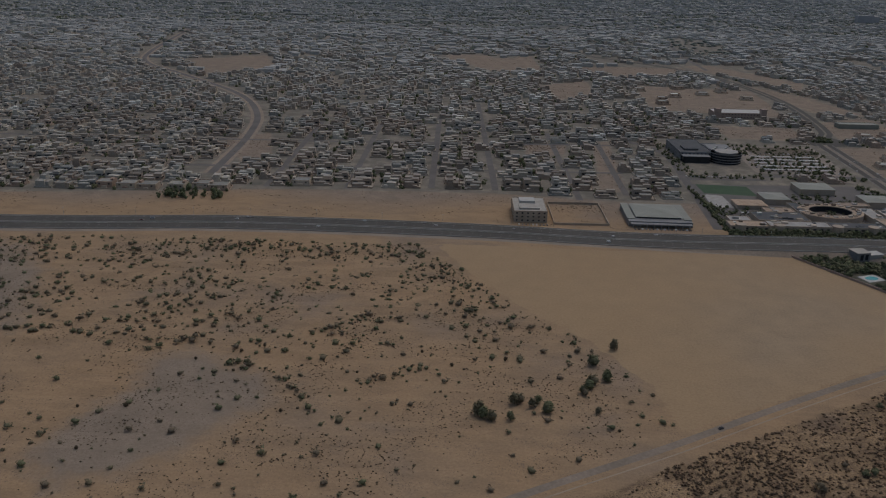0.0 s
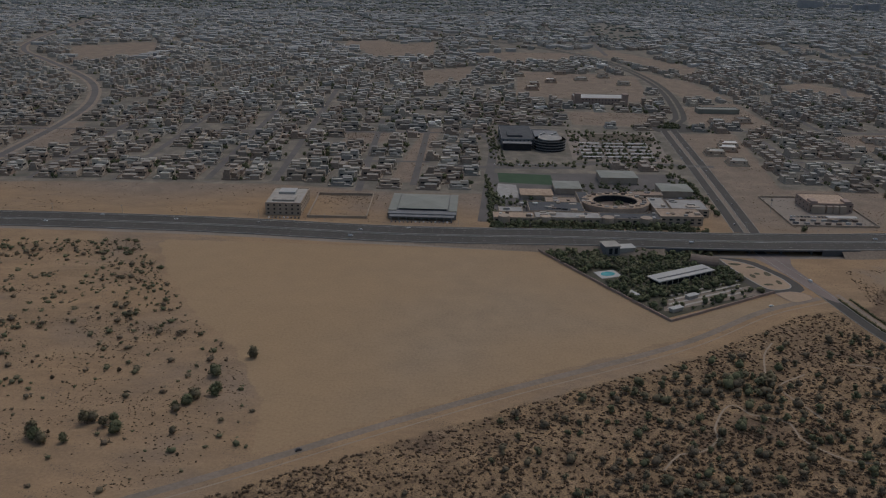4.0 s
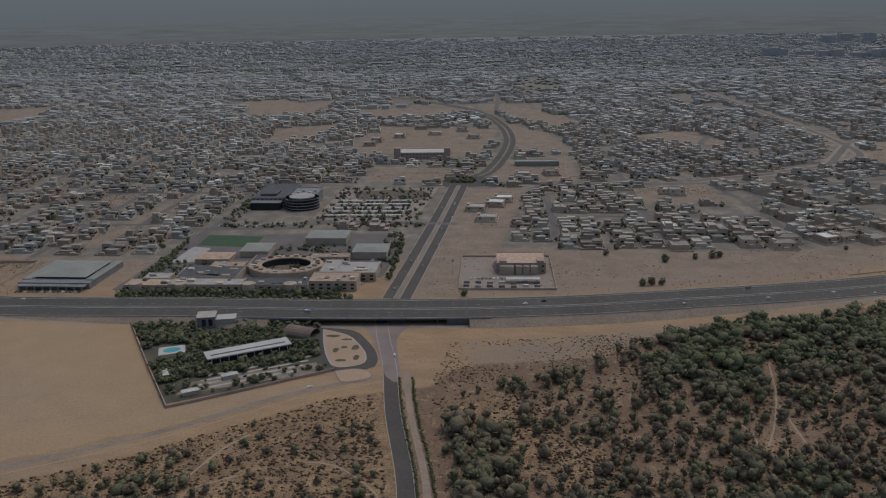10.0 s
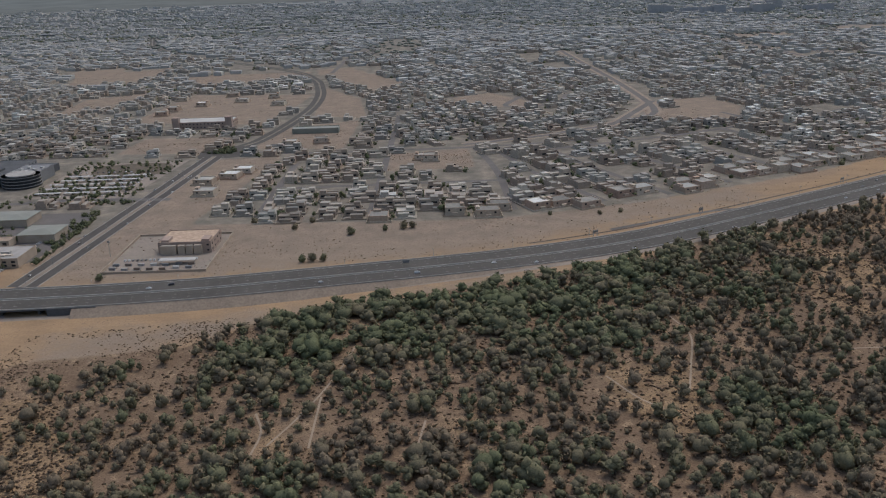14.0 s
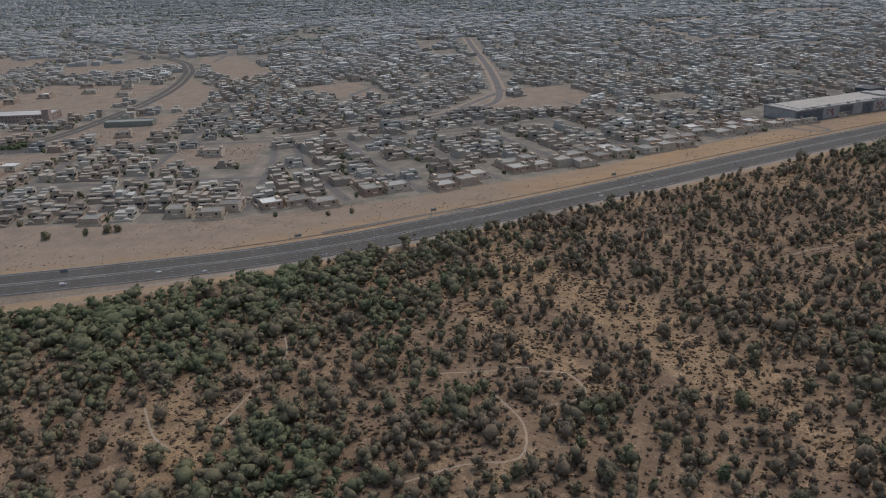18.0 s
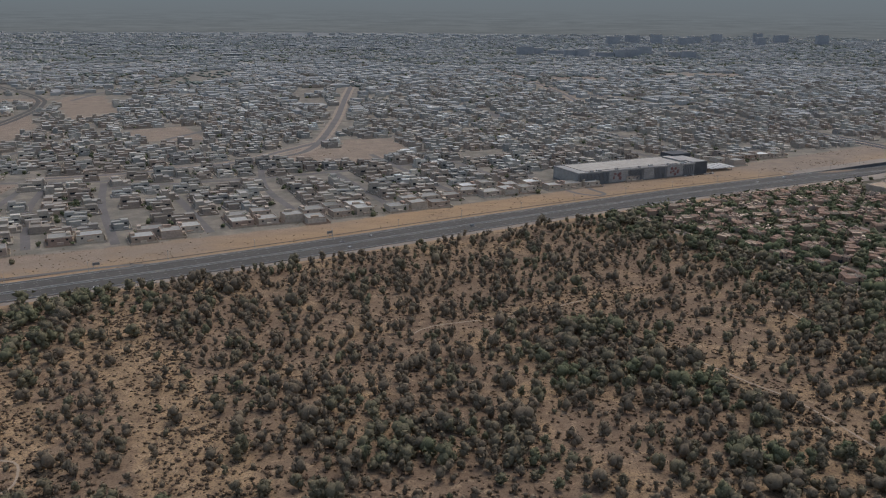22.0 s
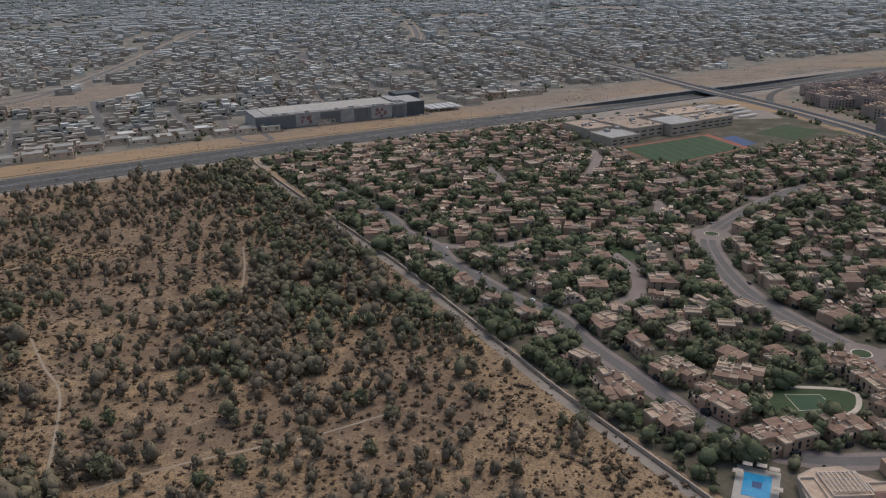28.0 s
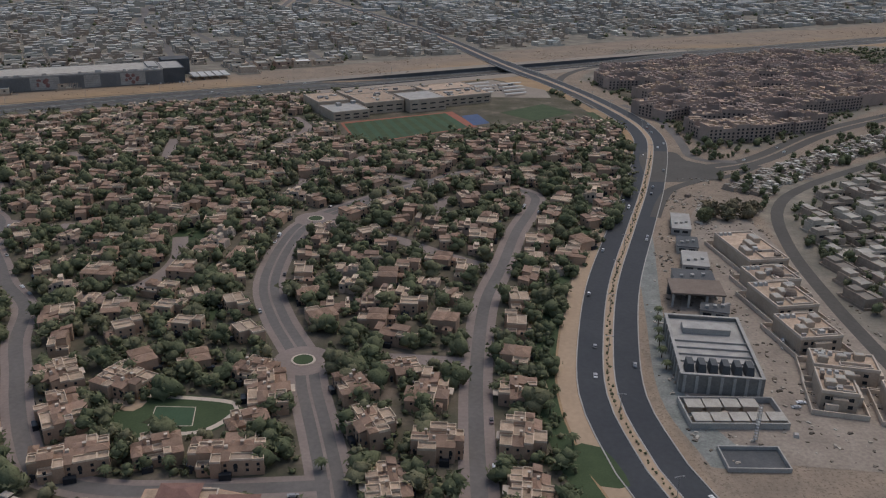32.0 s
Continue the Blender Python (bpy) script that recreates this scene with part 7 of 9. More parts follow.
HOUSE_TEMPLATES, PLAIN_HOUSES = [], []
for k in range(6):
    r = random.Random(90 + k)
    w, d, h, s = r.uniform(4.4, 5.6), r.uniform(3.8, 5.0), r.uniform(2.8, 4.1), r.choice((-1, 1))
    a, b = sorted((s * w * 0.95, s * (w - r.uniform(2.6, 5.0))))
    cut = r.uniform(0.1, 0.5) * d
    PLAIN_HOUSES.append(box_template((-w, w, -cut, d, -0.1, h, 0, 1), (-w * 0.6, w * 0.4, -d, -cut, -0.1, h * 0.7, 0, 1), (a, b, -d * 0.1, d * 0.8, h, h + r.uniform(0.9, 1.8), 0, 1), (-w - 0.8, w + 0.8, -d - 2.2, -d - 2.0, -0.1, 0.9, 0, 0), (-w - 0.8, w + 0.8, -d - 2.0, d + 0.6, -0.1, 0.12, 3, 3)))
    low = h * r.uniform(0.55, 0.9)
    px, py, pd = w + r.uniform(0.4, 1.1), d + r.uniform(0.3, 0.8), d + r.uniform(1.8, 2.8)
    V, F, M = box_template((-w, w, -cut, d, -0.1, h, 0, 1), (-w * s * 0.2 - w * 0.6, -w * s * 0.2 + w * 0.6, -d, -cut, -0.1, low, 0, 1), (a, b, -d * 0.1, d * 0.8, h, h + r.uniform(0.9, 1.8), 0, 1), (-w, w, -cut, -cut + 0.3, h, h + 0.45, 0, 0), (-w, w, d - 0.3, d, h, h + 0.45, 0, 0),
                           (s * w * 0.55 - 1.3, s * w * 0.55 + 1.3, -pd, -pd + 2.2, -0.1, h * 0.45, 0, 1), (-px, px, -pd - 0.2, -pd, -0.1, 0.9, 0, 0), (-px, px, py, py + 0.2, -0.1, 0.9, 0, 0), (-px - 0.2, -px, -pd, py, -0.1, 0.9, 0, 0), (px, px + 0.2, -pd, py, -0.1, 0.9, 0, 0), (-px, px, -pd, py, -0.1, 0.12, 3, 3))
    n = len(V)
    panes = [((x0, -cut - 0.03, z0), (x1, -cut - 0.03, z0), (x1, -cut - 0.03, z1), (x0, -cut - 0.03, z1)) for x0, x1, z0, z1 in ((-w * 0.8, -w * 0.3, h * 0.58, h * 0.85), (w * 0.25, w * 0.8, h * 0.58, h * 0.85))]
    panes.append(((w + 0.03, -d * 0.5, h * 0.55), (w + 0.03, d * 0.4, h * 0.55), (w + 0.03, d * 0.4, h * 0.85), (w + 0.03, -d * 0.5, h * 0.85)))
    V = np.concatenate([V, np.array(panes).reshape(-1, 3)])
    F = np.concatenate([F, n + np.arange(12).reshape(3, 4)])
    HOUSE_TEMPLATES.append((V, F, np.concatenate([M, [2, 2, 2]])))
MID_HOUSES = [box_template((-w, w, -d, d, -0.1, h, 0, 1), (-w * 0.9, w * 0.1, -d * 0.2, d * 0.8, h, h + 1.4, 0, 1)) for w, d, h in ((5.2, 4.4, 3.4), (6.0, 4.0, 2.8), (4.6, 5.0, 4.2))]
FAR_HOUSES = [box_template((-w, w, -d, d, -0.1, h, 0, 1)) for w, d, h in ((6.0, 4.4, 3.4), (9.0, 4.6, 3.0), (5.5, 6.0, 4.4))]


def city_clear(x, y):
    """How far points lie from roads, sand lots and large buildings of the city."""
    north = y - np.interp(x, HIGHWAY[:, 0], HIGHWAY[:, 1])
    edge = np.interp(x, [-400, -150, 20, 110, 380, 540, 640, 760, 900, 1060, 1100, 1300, 1600], [62, 76, 92, 88, 105, 74, 64, 52, 52, 60, 78, 100, 110])
    d = north - edge - 5
    for L, w in ((CROSS, 14), (CROSS_FAR, 14), (SIDE, 7), (ARTERIAL, 14), (EAST_ROAD, 13), (EAST_STREET, 8)):
        d = np.minimum(d, off_line(L, x, y) - w)
    for i, L in enumerate(CITY_CURVES):
        d = np.minimum(d, off_line(L, x, y) - (14 if i in (0, 1, 5, 6) else 9))
    for L in STREETS:
        d = np.minimum(d, off_line(L, x, y) - 6.6)
    blocks = SANDS + LOTS + [[(30, 505), (160, 505), (165, 580), (30, 575)], [(165, 495), (310, 495), (312, 632), (168, 640)], [(178, 640), (322, 650), (326, 775), (180, 785)], [(260, 890), (330, 890), (330, 930), (260, 930)],
                      [(342, 500), (400, 500), (400, 592), (342, 592)], [(895, 770), (1060, 840), (1030, 890), (890, 815)], [(1285, 640), (1350, 640), (1640, 880), (1640, 1020), (1440, 1030), (1285, 830)], [(380, 852), (430, 852), (430, 880), (380, 880)]]
    for p in blocks:
        d = np.minimum(d, -inside(p, x, y) - 5)
    return d


def build_city():
    rng = np.random.RandomState(21)
    P, T = [], []
    for ang in (0.0, radians(23)):
        c, s = math.cos(ang), math.sin(ang)
        U, W = np.meshgrid(np.arange(-260, 390), np.arange(-130, 260))
        pair = np.floor(W / 2.0)
        shift = (np.sin(pair * 12.9898 + ang * 7) * 43758.5453) % 1.0
        span = 6 + np.floor(((np.sin(pair * 78.233) * 12543.17) % 1.0) * 6)
        uu = U * 14.6 + np.floor((U + np.floor(shift * 9)) / span) * 6.5 + (shift - 0.5) * 16 * (pair > 8) + (shift - 0.5) * 6
        vv = W * 15.2 + pair * 6.5 + np.floor(pair / 7) * 9.0
        x, y = 560 + uu * c - vv * s, 560 + uu * s + vv * c
        split = 565 - (y - 600) * 0.36
        keep = (y > 540) & (y < 3800) & (x > -0.56 * y - 90) & (x < 1175 + 0.57 * (y - 255) + 100) & ((x < split) if ang == 0 else (x >= split))
        P.append(np.stack([x[keep], y[keep]], 1))
        T.append(np.full(keep.sum(), ang))
    P, T = np.concatenate(P), np.concatenate(T)
    clear = city_clear(P[:, 0], P[:, 1])
    dens = 0.5 + 0.5 * np.sin(P[:, 0] / 83 + 1.3 * np.sin(P[:, 1] / 120)) * np.sin(P[:, 1] / 97)
    lots = (waves(P[:, 0], P[:, 1], 17, 5) > 0.93) & (P[:, 1] > 640)
    ok = (clear > 0) & ~lots & (rng.uniform(size=len(P)) < 0.93 - 0.5 * (dens > 0.9))
    P, T, clear = P[ok], T[ok], clear[ok]
    P = P + rng.normal(0, 1, P.shape) * np.where(P[:, 1:] > 1100, 2.0, 0.5)
    # odd houses that fill the gaps between the rows
    c = rng.uniform((-420, 540), (1250, 1300), (26000, 2))
    c = c[((waves(c[:, 0], c[:, 1], 17, 5) < 0.9) | (c[:, 1] < 640)) & (rng.uniform(size=len(c)) < 0.3 + 0.7 * (waves(c[:, 0], c[:, 1], 9, 15) > 0.4)) & (city_clear(c[:, 0], c[:, 1]) > -1.2) & (c[:, 0] > -0.56 * c[:, 1] - 90)]
    cells = {}
    for i, (x, y) in enumerate(P):
        cells.setdefault((int(x // 12), int(y // 12)), []).append((x, y))
    extra = []
    for x, y in c:
        k = (int(x // 12), int(y // 12))
        if all(max(abs(x - u), abs(y - v)) > 11.6 for i in (-1, 0, 1) for j in (-1, 0, 1) for u, v in cells.get((k[0] + i, k[1] + j), ())):
            cells.setdefault(k, []).append((x, y))
            extra.append((x, y))
    extra = np.array(extra)
    P = np.concatenate([P, extra])
    T = np.concatenate([T, np.where(extra[:, 0] < 565 - (extra[:, 1] - 600) * 0.36, 0.0, radians(23))])
    turn = T + np.radians(rng.uniform(-3, 3, len(P))) + np.where(rng.uniform(size=len(P)) < 0.15, np.pi / 2, 0)
    tint = np.clip(rng.uniform(size=len(P)) * 0.75 + 0.25 * waves(P[:, 0], P[:, 1], 20, 33), 0, 1)
    north = P[:, 1] - np.interp(P[:, 0], HIGHWAY[:, 0], HIGHWAY[:, 1])
    order = np.argsort(north + 1e4 * ((P[:, 0] < -260) | (P[:, 0] > 1260)))
    near = np.zeros(len(P), bool)
    near[order[:56]] = True
    kinds = [house_kind(k) for k in range(6)]
    used = [False] * 6
    for i in np.where(near)[0]:
        k = int(rng.randint(6))
        m = pose(float(P[i, 0]), float(P[i, 1]), 0, 0, 0, math.degrees(turn[i]))
        if used[k]:
            copy_thing(kinds[k], m)
        else:
            kinds[k].matrix_basis = m
            used[k] = True
    for x, y in ((240, 1010), (262, 1040), (300, 1060), (228, 1085), (330, 1085), (345, 1030), (280, 1105), (352, 690), (366, 705), (372, 720), (360, 660), (500, 745), (505, 740), (235, 985), (415, 820), (390, 815)):
        k = int(rng.randint(6))
        copy_thing(kinds[k], pose(x, y, 0, 0, 0, float(rng.uniform(-10, 10))))
    P3 = np.c_[P, np.zeros(len(P))]
    size = np.stack([rng.uniform(0.88, 1.4, len(P)), rng.uniform(0.92, 1.36, len(P)), rng.uniform(0.75, 1.3, len(P))], 1)
    y = P[:, 1]
    soup, grey = Soup(), Soup()
    pick = rng.randint(0, 6, len(P))
    tan = rng.uniform(size=len(P)) < np.clip((1050 - y) / 450, 0.3, 0.75)
    for k in range(6):
        s = ~near & (y < 900) & tan & (pick == k)
        soup.add(HOUSE_TEMPLATES[k], P3[s], turn[s], size[s], tint[s])
        s = ~near & (y < 900) & ~tan & (pick == k)
        grey.add(HOUSE_TEMPLATES[k], P3[s], turn[s], size[s], tint[s])
        s = ~near & (y >= 900) & (y < 1150) & (pick == k)
        (soup if k < 2 else grey).add(PLAIN_HOUSES[k], P3[s], turn[s], size[s], tint[s])
    grey.build("house_district", [city_wall, city_roof, glass, yard_paving], "dense district of grey and white flat-roofed houses", "houses")
    soup.build("house_district", [warm_wall, warm_roof, glass, yard_paving], "dense district of flat-roofed plastered houses", "houses")
    # houses that get the haze-paled colours, more of them with distance
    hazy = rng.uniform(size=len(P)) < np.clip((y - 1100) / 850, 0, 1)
    soup = Soup()
    for k in range(3):
        s = (y >= 1150) & (y < 1950) & ~hazy & (pick % 3 == k)
        soup.add(MID_HOUSES[k], P3[s], turn[s], size[s], tint[s])
    soup.build("house_district", [city_wall, city_roof], "dense hazy district of flat-roofed houses", "houses")
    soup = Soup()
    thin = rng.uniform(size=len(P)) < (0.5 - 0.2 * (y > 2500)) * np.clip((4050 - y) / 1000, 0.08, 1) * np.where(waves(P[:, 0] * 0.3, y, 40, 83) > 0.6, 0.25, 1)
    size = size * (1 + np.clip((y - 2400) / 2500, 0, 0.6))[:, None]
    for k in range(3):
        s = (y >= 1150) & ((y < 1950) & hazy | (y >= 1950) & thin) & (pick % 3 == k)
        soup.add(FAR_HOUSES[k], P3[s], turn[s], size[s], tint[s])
    soup.build("house_district", [hazed_wall, hazed_roof], "far flat-roofed houses in haze-paled colours", "houses")
    # belts of trees and groves in the distance, haze put into their leaf colour
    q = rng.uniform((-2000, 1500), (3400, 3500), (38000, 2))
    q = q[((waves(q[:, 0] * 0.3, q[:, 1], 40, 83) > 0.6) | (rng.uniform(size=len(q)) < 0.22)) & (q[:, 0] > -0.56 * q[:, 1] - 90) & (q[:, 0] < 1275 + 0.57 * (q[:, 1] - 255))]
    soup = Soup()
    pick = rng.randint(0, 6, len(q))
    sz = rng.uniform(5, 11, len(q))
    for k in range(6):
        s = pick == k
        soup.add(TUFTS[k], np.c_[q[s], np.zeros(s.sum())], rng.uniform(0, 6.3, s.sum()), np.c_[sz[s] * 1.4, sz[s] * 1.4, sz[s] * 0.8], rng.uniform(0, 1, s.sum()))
    soup.build("far_tree_belts", [hazed_leaf], "belts of far trees in haze-paled grey-green", "trees", soft=True)
    # street and garden trees between the houses
    n = 42000
    q = P[rng.randint(0, len(P), n)]
    q = q[(q[:, 1] < 3000 - 1300 * rng.uniform(size=len(q))) & (rng.uniform(size=len(q)) < 0.3 + 1.2 * waves(q[:, 0], q[:, 1], 22, 25) ** 2)]
    q = q + rng.choice((-1, 1), q.shape) * rng.uniform(5.5, 9.0, q.shape)
    q = q[city_clear(q[:, 0], q[:, 1]) > -3]
    soup = Soup()
    pick = rng.randint(0, 6, len(q))
    sz = rng.uniform(1.8, 5.2, len(q)) * (1 + np.clip((q[:, 1] - 900) / 1200, 0, 0.6))
    for k in range(6):
        s = pick == k
        for m, template in ((s & (q[:, 1] < 1000), SHRUBS[k]), (s & (q[:, 1] >= 1000), TUFTS[k])):
            soup.add(template, np.c_[q[m], np.zeros(m.sum())], rng.uniform(0, 6.3, m.sum()), np.c_[sz[m], sz[m], sz[m] * 1.05], rng.uniform(0, 0.75, m.sum()))
    near_q = np.repeat(P[P[:, 1] < 900], 2, 0)
    near_q = near_q[rng.uniform(size=len(near_q)) < 0.25 + 0.7 * waves(near_q[:, 0], near_q[:, 1], 14, 66)]
    near_q = near_q + rng.choice((-1, 1), near_q.shape) * rng.uniform(5.6, 8.6, near_q.shape)
    near_q = np.concatenate([near_q[city_clear(near_q[:, 0], near_q[:, 1]) > -2.5], rng.uniform((1308, 400), (1480, 700), (1300, 2))])
    near_q = near_q[(off_line(EAST_STREET, near_q[:, 0], near_q[:, 1]) > 5) & (off_line(EAST_ROAD, near_q[:, 0], near_q[:, 1]) > 9)]
    pick = rng.randint(0, 6, len(near_q))
    for k in range(6):
        for s, template in (((pick == k) & (near_q[:, 1] < 700), TREES[k]), ((pick == k) & (near_q[:, 1] >= 700), SHRUBS[k])):
            n = s.sum()
            hh = rng.uniform(2.2, 4.6, n)
            soup.add(template, np.c_[near_q[s], np.zeros(n)], rng.uniform(0, 6.3, n), np.c_[hh * 1.15, hh * 1.15, hh], rng.uniform(0, 0.8, n))
    soup.build("garden_tree_mass", [garden_leaf, bark], "dark green garden and street trees among houses", "trees", soft=True)


build_city()


# ---- houses east of the arterial road ----
def build_east_district():
    rng = np.random.RandomState(44)
    zone = [(1299, 395), (1304, 475), (1311, 519), (1325, 557), (1348, 584), (1402, 625), (1480, 682), (1620, 790), (1700, 700), (1560, 430), (1480, 380)]
    yard = [(1304, 588), (1340, 618), (1400, 668), (1470, 722), (1480, 712), (1400, 650), (1345, 606), (1318, 578)]
    spots = [(1312 + i * 11.4 + j * 3.2, 405 + j * 10.4 + (j // 2) * 3.5, radians(14), 0.92) for i in range(-14, 28) for j in range(32) if inside(zone, np.array(1312 + i * 11.4 + j * 3.2), np.array(405 + j * 10.4 + (j // 2) * 3.5)) > 2.5]
    spots += [(x, y, radians(40), 0.45) for x, y in rng.uniform((1304, 578), (1480, 722), (2600, 2)) if inside(yard, np.array(x), np.array(y)) > 0]
    have = [(s[0], s[1]) for s in spots if s[3] > 0.5]
    for x, y in rng.uniform((1306, 400), (1560, 760), (1400, 2)):
        if inside(zone, np.array(x), np.array(y)) > 1.5 and all(max(abs(x - u), abs(y - v)) > 6.6 for u, v in have):
            have.append((x, y))
            spots.append((x, y, radians(14), 0.62))
    A = np.array(spots)
    soup = Soup()
    pick = rng.randint(0, 6, len(A))
    for k in range(6):
        s = pick == k
        n = s.sum()
        f = A[s, 3]
        soup.add(HOUSE_TEMPLATES[k], np.c_[A[s, :2] + rng.uniform(-0.8, 0.8, (n, 2)), np.zeros(n)], A[s, 2] + rng.choice((0, np.pi / 2), n), np.c_[f * 1.05, f, f * rng.uniform(0.7, 1.1, n)], rng.uniform(0.0, 1.0, n) ** 1.4)
    soup.build("house_district", [warm_wall, warm_roof, glass, yard_paving], "pale flat-roofed houses and yards beyond the street", "houses")


build_east_district()


# ---- far skyline ----
def far_blocks():
    rng = random.Random(5)
    for k in range(22):
        x, y = (1090 + k * 36 + rng.uniform(-12, 12), 2330 + rng.uniform(-60, 120)) if k < 12 else (1450 + (k - 12) * 80, 3050 + rng.uniform(-80, 160))
        w, h = rng.uniform(12, 24), (rng.uniform(10, 20) if k < 12 else rng.uniform(22, 34))
        t = thing("tower_block", "grey hazy apartment block far off", "tower block", "far tower blocks", m=pose(x, y, 0))
        part("wall", boxed((-w, w, -10, 10, -0.1, h)), far_render, t)
        part("roof", boxed((-w + 1, w - 1, -9, 9, h + 0.01, h + 1.0)), concrete, t)
    for k in range(26):
        x, y = -700 + k * 60 + rng.uniform(-20, 20), 2450 + rng.uniform(-250, 350)
        t = thing("shed_hall", "long pale-roofed shed far off", "shed", "far sheds", m=pose(x, y, 0, 0, 0, rng.uniform(-8, 8)))
        part("wall", boxed((-24, 24, -6, 6, -0.1, 4)), grey_cladding, t)
        part("roof", boxed((-24.5, 24.5, -6.5, 6.5, 4.01, 4.6)), white_sheet, t)


far_blocks()
# ---- vegetation ----
def tree_kind(seed, material, name, label, category, group):
    crown, wood = tree_pieces(seed, clumps=5, spray=260, wide=0.36 + 0.04 * (seed % 4), limbs=4)
    t = thing(name, label, category, group)
    V, F, M = joined([(w, 0) for w in wood])
    finish("trunk", fast_mesh("trunk", V, F), bark, t)
    V, F, M = joined([(c, 0) for c in crown])
    finish("crown", fast_mesh("crown", V, F, smooth_faces=True), material, t)
    return t


def put_trees(kinds, spots, sizes, rng):
    used = [False] * len(kinds)
    for (x, y), h in zip(spots, sizes):
        k = int(rng.randint(len(kinds)))
        a = float(rng.uniform(0, 360))
        if used[k]:
            c = copy_thing(kinds[k], pose(float(x), float(y), 0, 0, 0, a))
        else:
            c = kinds[k]
            c.matrix_basis = pose(float(x), float(y), 0, 0, 0, a)
            used[k] = True
        w = float(h * rng.uniform(0.95, 1.35))
        c.scale = (w, w, float(h))


def trail_off(x, y):
    return np.min([off_line(L, x, y) for L in TRAILS], 0)


TRAILS = [smooth(p, 4) for p in (
    [(213, 264), (220, 273), (228, 275), (235, 282), (236, 289), (243, 302), (248, 305), (251, 299), (257, 297), (263, 293), (263, 285), (266, 279), (273, 272), (282, 270), (293, 270), (297, 264), (293, 255)], [(303, 338), (312, 336), (321, 328), (328, 319), (330, 310), (331, 301), (326, 293), (320, 291)], [(643, 345), (661, 353), (676, 355), (679, 372), (672, 390)],
    [(451, 346), (452, 360), (448, 372)], [(468, 382), (468, 350)], [(503, 364), (500, 345)], [(945, 380), (930, 430), (918, 449), (905, 470)], [(951, 389), (966, 397), (982, 403), (999, 409), (1016, 418)], [(955, 548), (960, 525), (964, 498)], [(803, 492), (813, 503), (846, 514), (879, 533)], [(840, 508), (862, 523)],
    [(590, 377), (596, 396), (603, 421), (600, 440)], [(650, 404), (659, 405), (670, 405), (678, 406), (683, 407), (687, 404), (695, 402), (698, 398), (700, 391), (699, 387), (695, 384), (688, 382)], [(565, 390), (573, 373), (579, 367)], [(282, 329), (269, 320), (270, 311), (273, 304), (276, 295)], [(279, 356), (272, 345), (266, 327), (263, 325)], [(455, 352), (462, 368), (470, 392), (476, 420)])]


FLIGHT_X, FLIGHT_Y = [0, 300, 620, 900, 1176], [0, 75, 152, 205, 255]


# stands of taller trees in the eastern woodland
STANDS = [[(848, 469), (860, 504), (888, 499), (903, 467), (914, 440), (908, 418), (877, 434), (850, 443)], [(743, 424), (747, 446), (833, 441), (844, 414), (843, 388), (760, 396)],
          [(880, 376), (895, 402), (928, 404), (946, 389), (940, 374)], [(960, 535), (1015, 506), (985, 422), (969, 442), (948, 465)],
          [(345, 366), (370, 372), (372, 344), (358, 300), (346, 330)], [(575, 372), (606, 390), (622, 380), (634, 358), (613, 330), (575, 330)], [(346, 300), (420, 330), (560, 360), (560, 300), (440, 260), (346, 240)]]


def stands(x, y):
    return np.max([np.clip(0.5 + inside(q, x, y) / 14, 0, 1) * f for q, f in zip(STANDS, (1.3, 0.55, 1.3, 1.0, 1.3, 1.0, 0.6))], 0) * np.clip(0.5 + 1.0 * waves(x, y, 7, 17), 0, 1)


